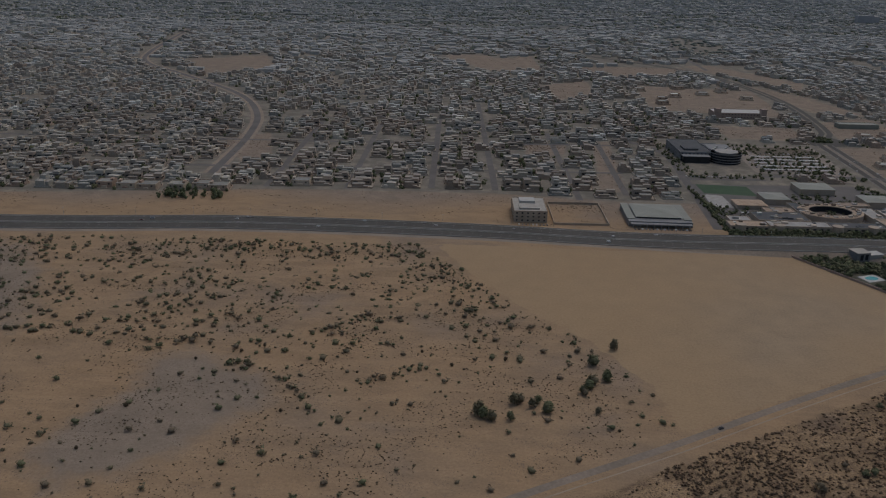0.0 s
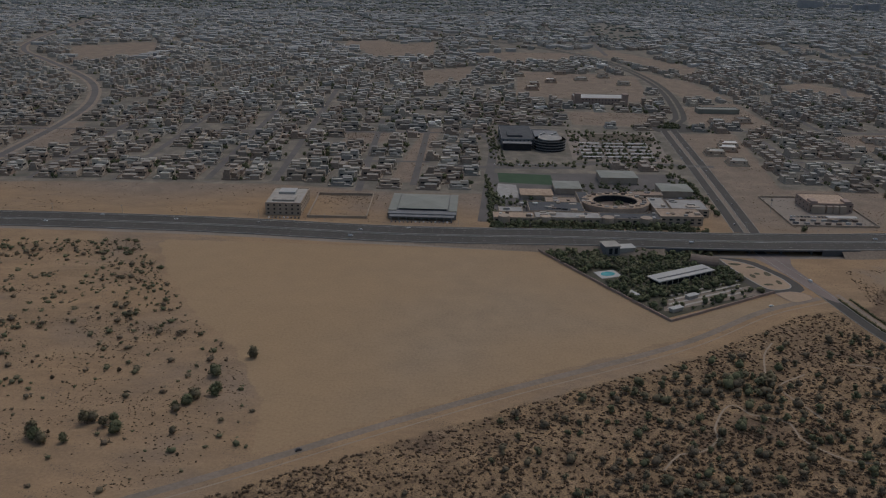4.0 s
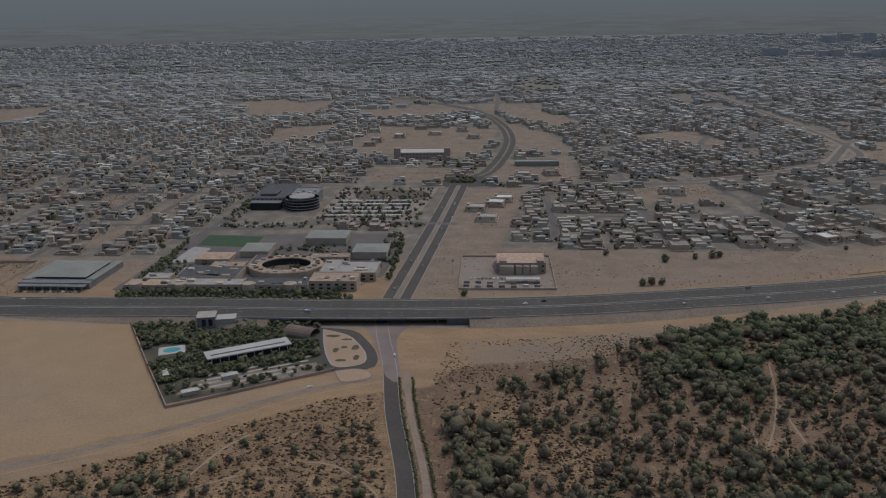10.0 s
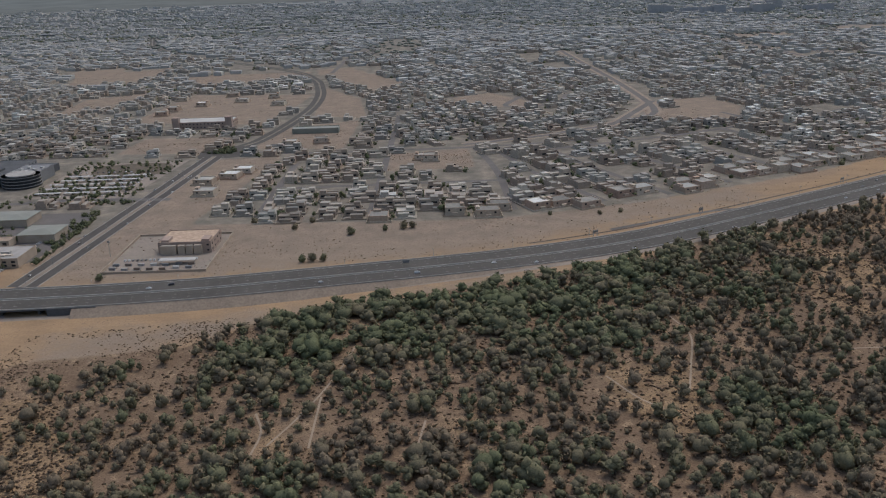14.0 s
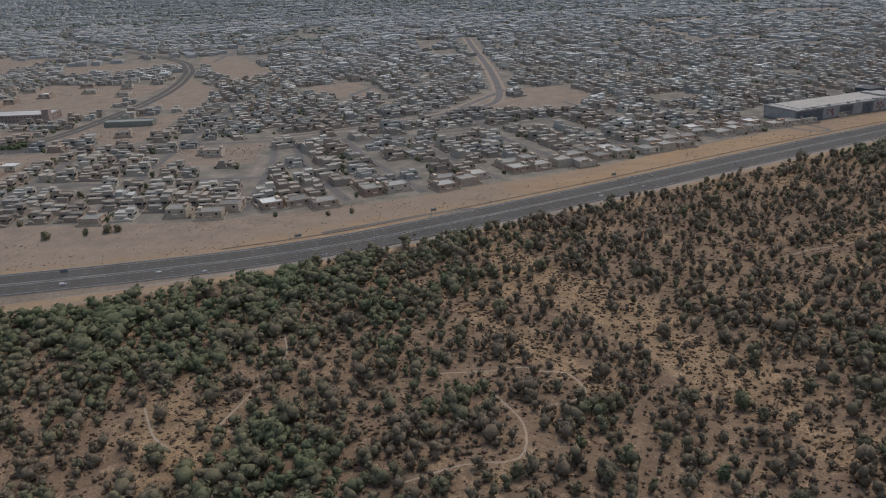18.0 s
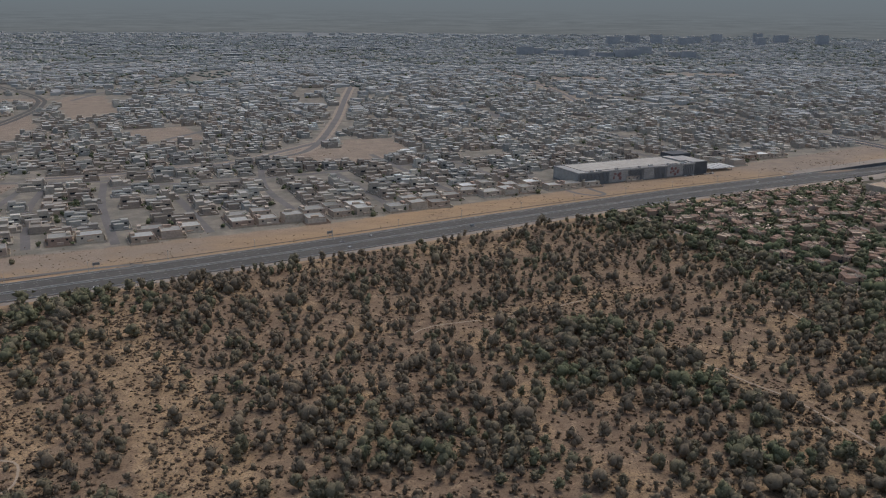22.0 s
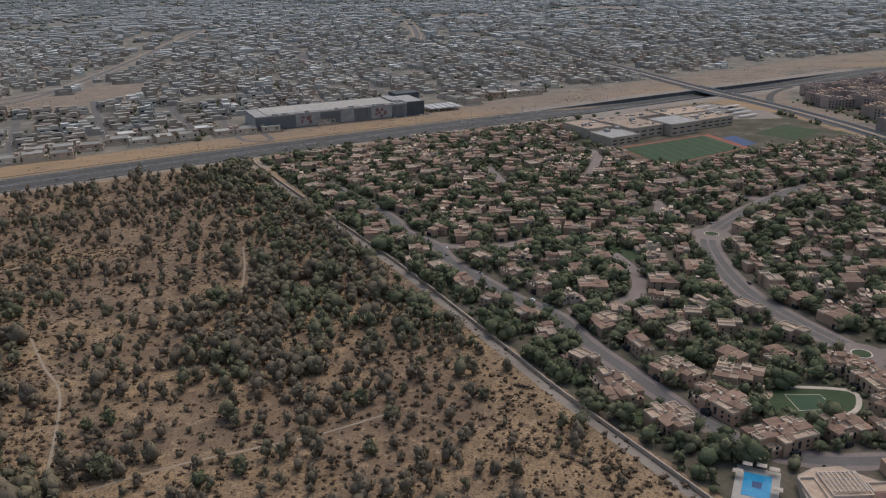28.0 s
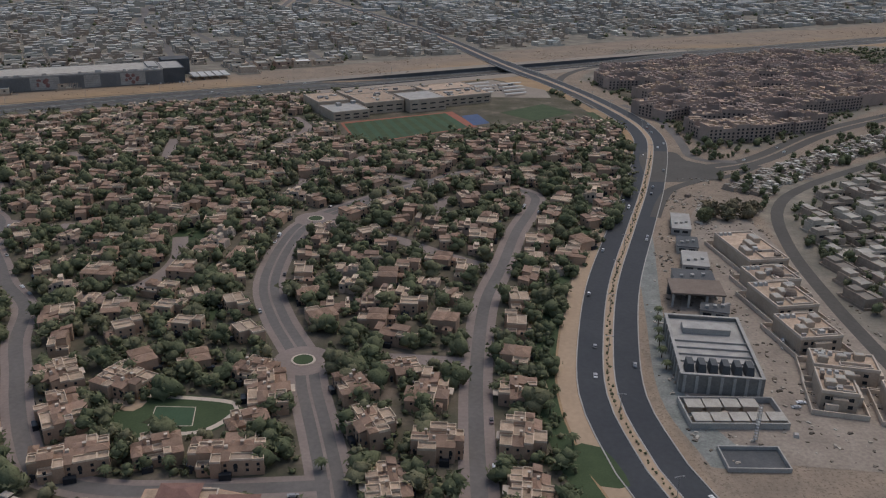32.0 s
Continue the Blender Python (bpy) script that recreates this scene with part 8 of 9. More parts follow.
def build_wild():
    rng = np.random.RandomState(8)
    for L in TRAILS:
        road("path_trail", L, -0.36, 0.36, 0.05, sand_path, "pale sandy winding footpath", "path")
    # woodland east of the crossing road
    wood = [(344, 180), (342, 330), (352, 392), (392, 408), (425, 440), (470, 462), (520, 474), (610, 515), (700, 562), (800, 617), (880, 664), (930, 686), (985, 574), (1044, 452), (1078, 380), (1110, 180)]
    p = scatter(rng, 52000, wood)
    x, y = p[:, 0], p[:, 1]
    hw = y - np.interp(x, HIGHWAY[:, 0], HIGHWAY[:, 1])
    green = np.clip(1.35 - np.abs(hw + 50 + 18 * np.sin(x / 40)) / 62, 0, 1) * (x > 425) * np.clip((740 - x) / 170, 0, 1)
    green = np.maximum(green, np.clip(1.2 - off_line(FENCE, x, y) / 48, 0, 1) * np.clip((y - 448) / 25, 0, 1))
    open_ = waves(x, y, 26, 4)
    groves = np.clip((waves(x, y, 5.5, 61) - 0.3) * 2.2, 0, 1)
    bare = np.max([np.clip(0.5 + inside(q, x, y) / 16, 0, 1) for q in GOLDEN] + [np.clip(1 - off_line(L, x, y) / 7, 0, 1) for L in TRODDEN], 0)
    east = np.clip((x - 560) / 160, 0, 1)
    dens = 0.56 + 0.14 * east + (0.5 - 0.3 * east) * groves + 0.6 * green + 0.25 * waves(x, y, 55, 9) - 0.25 * (open_ > 0.66) * (x > 680)
    dens = dens * (1 - 0.3 * np.clip((x - 880) / 50, 0, 1) * (1 - green))
    dens = dens * (1 - 0.85 * bare) + 0.6 * stands(x, y)
    dens = np.where((x < 420) & (y > 370), dens * 0.35, dens)
    keep = (rng.uniform(size=len(p)) < 0.115 + 0.025 * east + 0.44 * np.clip(dens, 0, 1.3) ** 2) & (trail_off(x, y) > 1.8) & (off_line(CROSS, x, y) > 15) & (hw < -20) & (off_line(FENCE, x, y) > 2.5)
    keep &= (rng.uniform(size=len(p)) < 1 - 0.55 * bare) & (rng.uniform(size=len(p)) < 1 - 0.12 * east * (1 - np.clip(green + stands(x, y), 0, 1)))
    p = spaced(p[keep], 3.6)
    green = np.clip(1.35 - np.abs(p[:, 1] - np.interp(p[:, 0], HIGHWAY[:, 0], HIGHWAY[:, 1]) + 50) / 62, 0, 1) * (p[:, 0] > 425) * np.clip((740 - p[:, 0]) / 170, 0, 1)
    green = np.maximum(green, np.clip(1.2 - off_line(FENCE, p[:, 0], p[:, 1]) / 48, 0, 1) * np.clip((p[:, 1] - 448) / 25, 0, 1))
    groves = np.clip((waves(p[:, 0], p[:, 1], 5.5, 61) - 0.3) * 2.2, 0, 1)
    h = (2.5 + 3.3 * rng.uniform(0, 1, len(p)) ** 1.3 + 0.7 * green) * (0.82 + 0.34 * groves)
    tall = stands(p[:, 0], p[:, 1])
    h = h + 1.15 * tall
    green = np.maximum(green, 0.6 * tall)
    gap = p[:, 1] - np.interp(p[:, 0], FLIGHT_X, FLIGHT_Y)
    p, green, h, gap = p[gap > 112], green[gap > 112], h[gap > 112], gap[gap > 112]
    front = np.where((gap > 135) & (gap < 205) & (p[:, 0] > 420) & (p[:, 0] < 1050))[0]
    front = front[rng.permutation(len(front))[:160]]
    near = np.zeros(len(p), bool)
    near[front] = True
    kinds = [tree_kind(60 + k, leaf_tree, "tree", ("dusty olive-green desert tree on sandy ground", "dark green spreading desert tree", "grey-green thorny desert tree", "olive desert tree with an uneven crown")[k], "tree", "woodland trees") for k in range(4)]
    put_trees(kinds, p[near], h[near], rng)
    soup = Soup()
    pick = rng.randint(0, 7, len(p))
    tint = np.clip(0.08 + 0.22 * np.clip((p[:, 0] - 640) / 80, 0, 1) + 0.6 * rng.uniform(0, 1, len(p)) - 0.45 * green + 0.62 * waves(p[:, 0], p[:, 1], 8, 3), 0, 1) * 0.95
    for k in range(7):
        s = ~near & (pick == k) & (h < 2.7)
        n = s.sum()
        soup.add(SHRUBS[k % 6], np.c_[p[s], np.zeros(n)], rng.uniform(0, 6.3, n), np.c_[h[s] * 0.85, h[s] * 0.85, h[s] * 1.1], tint[s])
        s = ~near & (pick == k) & (h >= 2.7)
        n = s.sum()
        wide = h[s] * rng.uniform(0.9, 1.2, n) * (1 + 0.35 * green[s]) * (1 - 0.16 * np.clip((p[s, 0] - 640) / 80, 0, 1))
        soup.add(TREES[k], np.c_[p[s], np.zeros(n)], rng.uniform(0, 6.3, n), np.c_[wide, wide, h[s]], tint[s])
    soup.build("woodland", [leaf_stuff, bark], "dense dusty olive-green and brown desert woodland", "trees", soft=True)
    # low dry shrubs and smaller tufts
    def sprinkle(q, lo, hi, templates, name, label, tones=(0.0, 1.0)):
        soup = Soup()
        pick = rng.randint(0, 6, len(q))
        sz = lo + (hi - lo) * rng.uniform(0, 1, len(q)) ** 1.5
        away = q[:, 1] - np.interp(q[:, 0], FLIGHT_X, FLIGHT_Y) > 230
        for k in range(12):
            s = (pick == k % 6) & (away if k > 5 else ~away)
            n = s.sum()
            soup.add(templates[k] if k < 6 else TUFTS[k - 6], np.c_[q[s], np.zeros(n)], rng.uniform(0, 6.3, n), np.c_[sz[s] * 1.25, sz[s] * 1.25, sz[s] * 0.9], rng.uniform(*tones, n))
        soup.build(name, [dry_shrub], label, "scrub", soft=True)

    seen = [(40, 214)] + SCRUB[1:24] + [(1100, 350), (900, 318), (760, 295), (420, 225), (300, 200), (100, 160)]
    q = scatter(rng, 40000, seen)
    x, y = q[:, 0], q[:, 1]
    ok = (trail_off(x, y) > 0.8) & (off_line(CROSS, x, y) > 12) & (off_line(TRACK, x, y) > 7) & (y - np.interp(x, FLIGHT_X, FLIGHT_Y) > 112)
    q = q[ok & (rng.uniform(size=len(q)) < 0.25 + 0.65 * waves(x, y, 14, 12))]
    sprinkle(q, 0.6, 1.5, SHRUBS, "dry_scrub", "low dry brown scrub on reddish soil", (0.1, 1.0))
    q = scatter(rng, 70000, seen)
    x, y = q[:, 0], q[:, 1]
    ok = (trail_off(x, y) > 0.6) & (off_line(CROSS, x, y) > 11) & (off_line(TRACK, x, y) > 6) & (y - np.interp(x, FLIGHT_X, FLIGHT_Y) > 112)
    q = q[ok & (rng.uniform(size=len(q)) < 0.25 + 0.75 * waves(x, y, 9, 18))]
    sprinkle(q, 0.4, 1.1, TUFTS, "dry_tufts", "tiny dry tufts on sandy soil")
    strip = [(70, 243), (121, 273), (170, 301), (243, 341), (300, 383), (322, 390), (330, 370), (334, 205), (100, 170)]
    q = scatter(np.random.RandomState(44), 30000, strip)
    x, y = q[:, 0], q[:, 1]
    q = q[(trail_off(x, y) > 0.8) & (off_line(CROSS, x, y) > 6) & (off_line(TRACK, x, y) > 4.5) & (rng.uniform(size=len(q)) < 0.35 + 0.6 * waves(x, y, 12, 52))]
    sprinkle(q, 0.6, 1.5, SHRUBS, "dry_scrub", "dense low brown scrub beside the gravel track", (0.3, 1.0))
    # tufts on the highway's sandy verges and on the empty lots
    q = np.concatenate([HIGHWAY[rng.randint(60, len(HIGHWAY) - 30, 16000), :2] + np.c_[rng.uniform(-5, 5, 16000), rng.uniform(18, 80, 16000)]] + [scatter(rng, 900, z) for z in SANDS + LOTS[8:14]] + [scatter(rng, 9000, [(340, 400), (352, 396), (430, 430), (480, 458), (420, 452), (345, 440)])])
    x, y = q[:, 0], q[:, 1]
    q = q[(rng.uniform(size=len(q)) < waves(x, y, 12, 71) ** 1.5) & (city_clear(x, y) < 2) & (off_line(CROSS, x, y) > 12)]
    sprinkle(q, 0.3, 1.0, TUFTS, "verge_tufts", "tiny dry tufts on the sandy verge")
    # more tufts on the open golden stretches
    q = np.concatenate([scatter(rng, int(np.prod(np.ptp(np.array(z), axis=0)) * 0.16), z) for z in GOLDEN] + [L[rng.randint(0, len(L), 900), :2] + rng.normal(0, 6, (900, 2)) for L in TRODDEN])
    q = q[(rng.uniform(size=len(q)) < 0.2 + 0.8 * waves(q[:, 0], q[:, 1], 4, 28)) & (trail_off(q[:, 0], q[:, 1]) > 0.7) & (off_line(CROSS, q[:, 0], q[:, 1]) > 12)]
    sprinkle(q, 0.5, 1.5, SHRUBS, "dry_scrub", "low brown bushes on golden soil", (0.0, 0.7))
    # knee-high brown bushes all through the eastern woodland
    q = scatter(rng, 30000, [(360, 300), (360, 380), (440, 430), (520, 470), (640, 525), (760, 590), (925, 682), (985, 571), (1043, 451), (1085, 370), (900, 318), (760, 290)])
    q = q[(rng.uniform(size=len(q)) < 0.25 + 0.7 * waves(q[:, 0], q[:, 1], 7, 38)) & (trail_off(q[:, 0], q[:, 1]) > 0.8) & (off_line(FENCE, q[:, 0], q[:, 1]) > 4)]
    sprinkle(q, 0.7, 1.7, SHRUBS, "brown_bushes", "knee-high brown bushes between the trees", (0.2, 1.0))
    # clipped hedges along the crossing road
    soup = Soup()
    S = CROSS[(CROSS[:, 1] < 405)]
    for off in (3.6, 8.9):
        q = np.concatenate([np.linspace(a, b, 6, endpoint=False) for a, b in zip(S[:, :2], S[1:, :2])]) + (off, 0)
        q = q + rng.uniform(-0.25, 0.25, q.shape)
        soup.add(SHRUBS[1], np.c_[q, np.zeros(len(q))], rng.uniform(0, 6.3, len(q)), rng.uniform(1.1, 1.7, len(q)), rng.uniform(0, 0.6, len(q)))
    soup.build("hedge", [garden_leaf], "dark hedges beside the crossing road", "hedge", soft=True)
    # scrub strip west of the crossing road: trees thicken towards the road
    strip = [(60, 190), (150, 284), (243, 338), (300, 378), (326, 380), (330, 180)]
    p = scatter(rng, 4200, strip)
    grove = np.max([np.clip(0.5 + inside(q, p[:, 0], p[:, 1]) / 6, 0, 1) for q in ([(247, 312), (251, 325), (268, 323), (268, 314), (254, 309)], [(306, 291), (322, 288), (332, 280), (327, 256), (295, 255)], [(285, 280), (303, 284), (301, 272), (285, 270)])], 0)
    dens = np.clip((p[:, 0] - 150) / 160, 0.03, 0.5) * np.clip((345 - p[:, 1]) / 30, 0.15, 1) + 0.8 * grove
    p = p[(rng.uniform(size=len(p)) < dens) & (off_line(CROSS, p[:, 0], p[:, 1]) > 6) & (trail_off(p[:, 0], p[:, 1]) > 1.6) & (off_line(TRACK, p[:, 0], p[:, 1]) > 14)]
    p = spaced(p, 3.4)
    soup = Soup()
    pick = rng.randint(0, 7, len(p))
    grove = np.max([inside(q, p[:, 0], p[:, 1]) for q in ([(247, 312), (251, 325), (268, 323), (268, 314), (254, 309)], [(306, 291), (322, 288), (332, 280), (327, 256), (295, 255)])], 0) > -1
    h = rng.uniform(1.8, 3.6, len(p)) + 1.4 * grove
    for k in range(7):
        s = pick == k
        n = s.sum()
        soup.add(TREES[k], np.c_[p[s], np.zeros(n)], rng.uniform(0, 6.3, n), np.c_[h[s] * 1.3, h[s] * 1.3, h[s]], rng.uniform(0.1, 1, n) * 0.95)
    soup.build("scrub_wood", [leaf_stuff, bark], "scattered brown and olive scrub trees", "trees", soft=True)
    # the sand west of the field: dark bushes
    west = [(-420, 200), (-420, 455), (-200, 468), (-20, 466), (8, 420), (32, 376), (58, 345), (76, 305), (84, 268), (20, 232), (-60, 190)]
    p = scatter(rng, 17000, west)
    x, y = p[:, 0], p[:, 1]
    up = np.clip((y - 300) / 110, 0, 1)
    keep = rng.uniform(size=len(p)) < (0.10 + 0.6 * up ** 1.5) * np.clip(waves(x, y, 24, 31) * 1.7, 0.2, 1)
    lines = [np.array(smooth(q, 2.2))[:, :2] for q in RIDGES]
    lines = np.concatenate([np.repeat(q, 2, 0) + rng.normal(0, 1.6, (2 * len(q), 2)) for q in lines])
    p = np.concatenate([spaced(p[keep], 2.6), lines[rng.uniform(size=len(lines)) < 0.5]])
    kinds = [tree_kind(80 + k, dry_shrub, "bush", "dark brown-green desert bush on open sand", "bush", "desert bushes") for k in range(3)]
    near = np.where(p[:, 1] < 330)[0][:45]
    m = np.zeros(len(p), bool)
    m[near] = True
    put_trees(kinds, p[m], rng.uniform(1.0, 1.9, m.sum()), rng)
    soup = Soup()
    pick = rng.randint(0, 6, len(p))
    sz = 1.1 + 2.4 * rng.uniform(0, 1, len(p)) ** 1.8
    for k in range(6):
        s = (pick == k) & ~m
        soup.add(SHRUBS[k], np.c_[p[s], np.zeros(s.sum())], rng.uniform(0, 6.3, s.sum()), np.c_[sz[s] * 1.2, sz[s] * 1.2, sz[s] * 0.85], rng.uniform(0.1, 1, s.sum()))
    soup.build("desert_bushes", [leaf_stuff], "dark scattered bushes on tan sand", "bushes", soft=True)
    q = scatter(rng, 42000, west)
    q = q[rng.uniform(size=len(q)) < np.clip(waves(q[:, 0], q[:, 1], 12, 77) * 1.7 - 0.4, 0.04, 1)]
    sprinkle(q, 0.25, 0.8, TUFTS, "grass_tufts", "tiny dry tufts on tan sand", (0.0, 0.7))
    # dark grove by the western houses
    q = rng.uniform((-202, 548), (-158, 572), (46, 2))
    soup = Soup()
    for k in range(6):
        s = np.arange(len(q)) % 6 == k
        n = s.sum()
        hh = rng.uniform(2.5, 5.0, n)
        soup.add(TREES[k], np.c_[q[s], np.zeros(n)], rng.uniform(0, 6.3, n), np.c_[hh, hh, hh], rng.uniform(0, 0.4, n))
    soup.build("dark_grove", [garden_leaf, bark], "grove of dark trees by the western houses", "trees", soft=True)
    # upright trees at the sand's edge
    kinds = [tree_kind(95 + k, leaf_tree, "tree", "dark green upright tree on open sand", "tree", "trees on the sand") for k in range(3)]
    spots = [(12, 275), (15, 273), (10, 277), (24, 285), (26, 287), (22, 273), (31, 284), (33, 287), (36, 280), (59, 320), (70, 334), (51, 295), (54, 299), (56, 303), (62, 305), (63, 308), (55, 280), (52, 294)]
    put_trees(kinds, spots, [4.6, 4.2, 5.6, 4.8, 3.6, 3.4, 3.6, 3.0, 4.2, 4.6, 5.2, 3.2, 3.6, 4.2, 4.4, 4.0, 2.4, 2.6], rng)
    # trees by the highway's verge
    kinds = [tree_kind(110 + k, leaf_tree, "tree", "bushy dark tree on the sandy highway verge", "tree", "verge trees") for k in range(2)]
    spots = [(442, 520), (447, 521), (452, 521), (349, 503), (486, 462), (500, 466), (430, 575), (462, 563), (490, 570), (495, 572), (480, 568), (405, 590), (438, 588), (600, 585), (612, 588), (572, 587), (1284, 548), (1288, 553), (1293, 549), (1297, 555), (1301, 551), (1306, 557)]
    put_trees(kinds, spots, [3.6, 4.2, 3.8, 3.4, 3.6, 3.8, 3.6, 4.2, 4.4, 3.8, 3.2, 3.4, 3.0, 2.6, 2.6, 2.4, 6, 6.4, 6, 6.4, 6.2, 5.6], rng)


build_wild()


def build_gardens():
    rng = np.random.RandomState(14)
    spots = np.array([(a, b) for a, b, _, _ in VILLA_SPOTS])
    radii = np.array([c for _, _, c, _ in VILLA_SPOTS])
    p = scatter(rng, 26000, VILLAS)
    x, y = p[:, 0], p[:, 1]
    d = np.min(np.hypot((x[:, None] - spots[:, 0]) * 0.9, y[:, None] - spots[:, 1]) - radii * 0.74, 1)
    st = np.min([off_line(L, x, y) - w for L, w in ((VILLA_MAIN, 5.6), (VILLA_EAST, 4.8), (VILLA_WEST, 4.4))] + [off_line(L, x, y) - 3.4 for L in LANES], 0)
    lawns = np.max([inside(q, x, y) for q in FREE_LAWNS], 0)
    keep = (d > 0) & (st > 0) & (lawns < 0.5) & (rng.uniform(size=len(p)) < 0.55 + 0.75 * waves(x, y, 20, 5)) & (np.hypot(x - 1149, y - 443) > 9) & (np.hypot(x - 1141, y - 549) > 9)
    p = spaced(p[keep], 2.4)
    h = 1.6 + 5.0 * rng.uniform(0, 1, len(p)) ** 1.7
    soup = Soup()
    pick = rng.randint(0, 7, len(p))
    for k in range(7):
        s = (pick == k) & ((h < 2.7) | (p[:, 1] > 640))
        n = s.sum()
        soup.add(SHRUBS[k % 6], np.c_[p[s], np.zeros(n)], rng.uniform(0, 6.3, n), np.c_[h[s] * 1.2, h[s] * 1.2, h[s] * 1.1], rng.uniform(0, 1, n))
        s = (pick == k) & (h >= 2.7) & (p[:, 1] <= 640)
        n = s.sum()
        w = h[s] * rng.uniform(1.0, 1.5, n)
        soup.add(TREES[k], np.c_[p[s], np.zeros(n)], rng.uniform(0, 6.3, n), np.c_[w, w, h[s]], rng.uniform(0, 1, n))
    soup.build("garden_trees", [garden_leaf, bark], "dense dark green garden trees between villas", "trees", soft=True)
    # estate garden by the sand field
    est = [(194, 461), (240, 380), (296, 411), (290, 425), (282, 461)]
    p = scatter(rng, 3400, est)
    x, y = p[:, 0], p[:, 1]
    ok = (np.abs((x - 259) * 0.875 + (y - 426) * 0.485) > 19) | (np.abs(-(x - 259) * 0.485 + (y - 426) * 0.875) > 6)
    ok &= (np.hypot(x - 222, y - 429) > 9) & (np.hypot(x - 234, y - 461) > 10) & (np.hypot(x - 277, y - 449) > 8)
    low = (y < 400 + (x - 242) * 0.5)
    ok &= rng.uniform(size=len(p)) < np.where(low, 0.1, 0.85)
    p = spaced(p[ok], 1.75)
    soup = Soup()
    pick = rng.randint(0, 7, len(p))
    h = rng.uniform(1.0, 3.2, len(p))
    for k in range(7):
        s = pick == k
        n = s.sum()
        soup.add(TREES[k], np.c_[p[s], np.zeros(n)], rng.uniform(0, 6.3, n), np.c_[h[s] * 1.45, h[s] * 1.45, h[s]], rng.uniform(0, 1, n))
    # hedge of trees along the school and the office complex
    q = [(170 + k * 1.6 + rng.uniform(-1, 1), 503 + rng.uniform(-2.2, 1.8)) for k in range(70)] + [(282 + k * 0.8, 506 + k * 1.4) for k in range(20)] + [(171 + rng.uniform(-1, 1), 510 + k * 2.6) for k in range(38)] + [(308 + rng.uniform(-1, 1), 530 + k * 3) for k in range(28)]
    q += [(rng.uniform(330, 350), rng.uniform(784, 804)) for _ in range(30)] + [(rng.uniform(246, 308), rng.choice((660, 676, 692, 708)) + rng.uniform(-1, 1)) for _ in range(60)]
    q = np.array(q)
    for k in range(7):
        s = np.arange(len(q)) % 7 == k
        n = s.sum()
        hh = np.where(q[s, 1] < 512, rng.uniform(2.4, 4.4, n), rng.uniform(1.6, 3.4, n))
        soup.add(TREES[k], np.c_[q[s], np.zeros(n)], rng.uniform(0, 6.3, n), np.c_[hh * 1.2, hh * 1.2, hh], rng.uniform(0, 1, n))
    soup.build("planted_trees", [garden_leaf, bark], "planted dark green trees round estate and school", "trees", soft=True)
    # median planting of the arterial road and apartment greenery
    soup = Soup()
    pts = []
    for a, b in zip(ARTERIAL, ARTERIAL[1:]):
        for f in np.arange(0, 1, 1.6 / max(1.0, np.linalg.norm(b - a))):
            if a[1] < 640:
                pts.append(a[:2] + (b - a)[:2] * f + rng.uniform(-0.5, 0.5, 2))
    pts = np.array(pts)
    sz = rng.uniform(0.5, 1.0, len(pts))
    soup.add(SHRUBS[0], np.c_[pts, np.full(len(pts), 0.1)], rng.uniform(0, 6.3, len(pts)), sz, rng.uniform(0, 1, len(pts)))
    belt = scatter(rng, 900, [(1209, 392), (1213, 454), (1222, 492), (1236, 543), (1250, 590), (1242, 590), (1225, 540), (1208, 488), (1203, 430), (1204, 392)])
    sz = rng.uniform(1.0, 2.6, len(belt))
    ok = rng.uniform(size=len(belt)) < 0.5
    soup.add(TREES[1], np.c_[belt[ok], np.zeros(ok.sum())], rng.uniform(0, 6.3, ok.sum()), sz[ok] * 1.2, rng.uniform(0, 1, ok.sum()))
    apt = scatter(rng, 5200, FLATS)
    sz = rng.uniform(1.5, 4.4, len(apt))
    soup.add(SHRUBS[2], np.c_[apt, np.zeros(len(apt))], rng.uniform(0, 6.3, len(apt)), sz, rng.uniform(0, 1, len(apt)))
    soup.build("roadside_planting", [garden_leaf, bark], "green shrubs in medians and verges", "shrubs", soft=True)


build_gardens()
# boundary wall between woodland and villas
tagged(finish("boundary_wall", strip_mesh("boundary_wall", FENCE, -0.2, 0.2, 1.1, 1.2), beige_stone), "low beige wall between woodland and villas", "wall", kind="structure")
road("path_boundary", FENCE, -3.2, -0.6, 0.04, dirt_track, "pale service track along the boundary wall", "track")
flat_patch("car_yard", [(928, 688), (940, 694), (946, 676), (936, 668)], 0.05, sand_path, label="pale sandy yard at the woodland's corner", category="yard")
# ---- vehicles ----
def car_kind(k):
    t = thing("car", ("small parked or driving saloon car", "tall off-road car with dark windows", "white delivery van with a flat nose")[k], ("car", "car", "van")[k], "vehicles")
    l, h = ((1.1, 0.62), (1.15, 0.85), (1.35, 1.1))[k]
    part("body", boxed((-l, l, -0.46, 0.46, 0.16, h * 0.62)), car_paint, t)
    part("cabin", boxed((-l * (0.62 if k < 2 else 0.98), l * (0.42 if k < 2 else 0.55), -0.42, 0.42, h * 0.62 + 0.002, h), taper=0.1), car_paint, t)
    part("windscreen", boxed((l * (0.40 if k < 2 else 0.53), l * (0.44 if k < 2 else 0.57), -0.4, 0.4, h * 0.64, h * 0.94)), glass, t)
    for x in (-l * 0.62, l * 0.62):
        for y in (-0.4, 0.4):
            bm = bmesh.new()
            bmesh.ops.create_cone(bm, cap_ends=True, segments=10, radius1=0.17, radius2=0.17, depth=0.16, matrix=pose(x, y, 0.17, 90))
            part("wheel", bm, rubber, t)
    return t


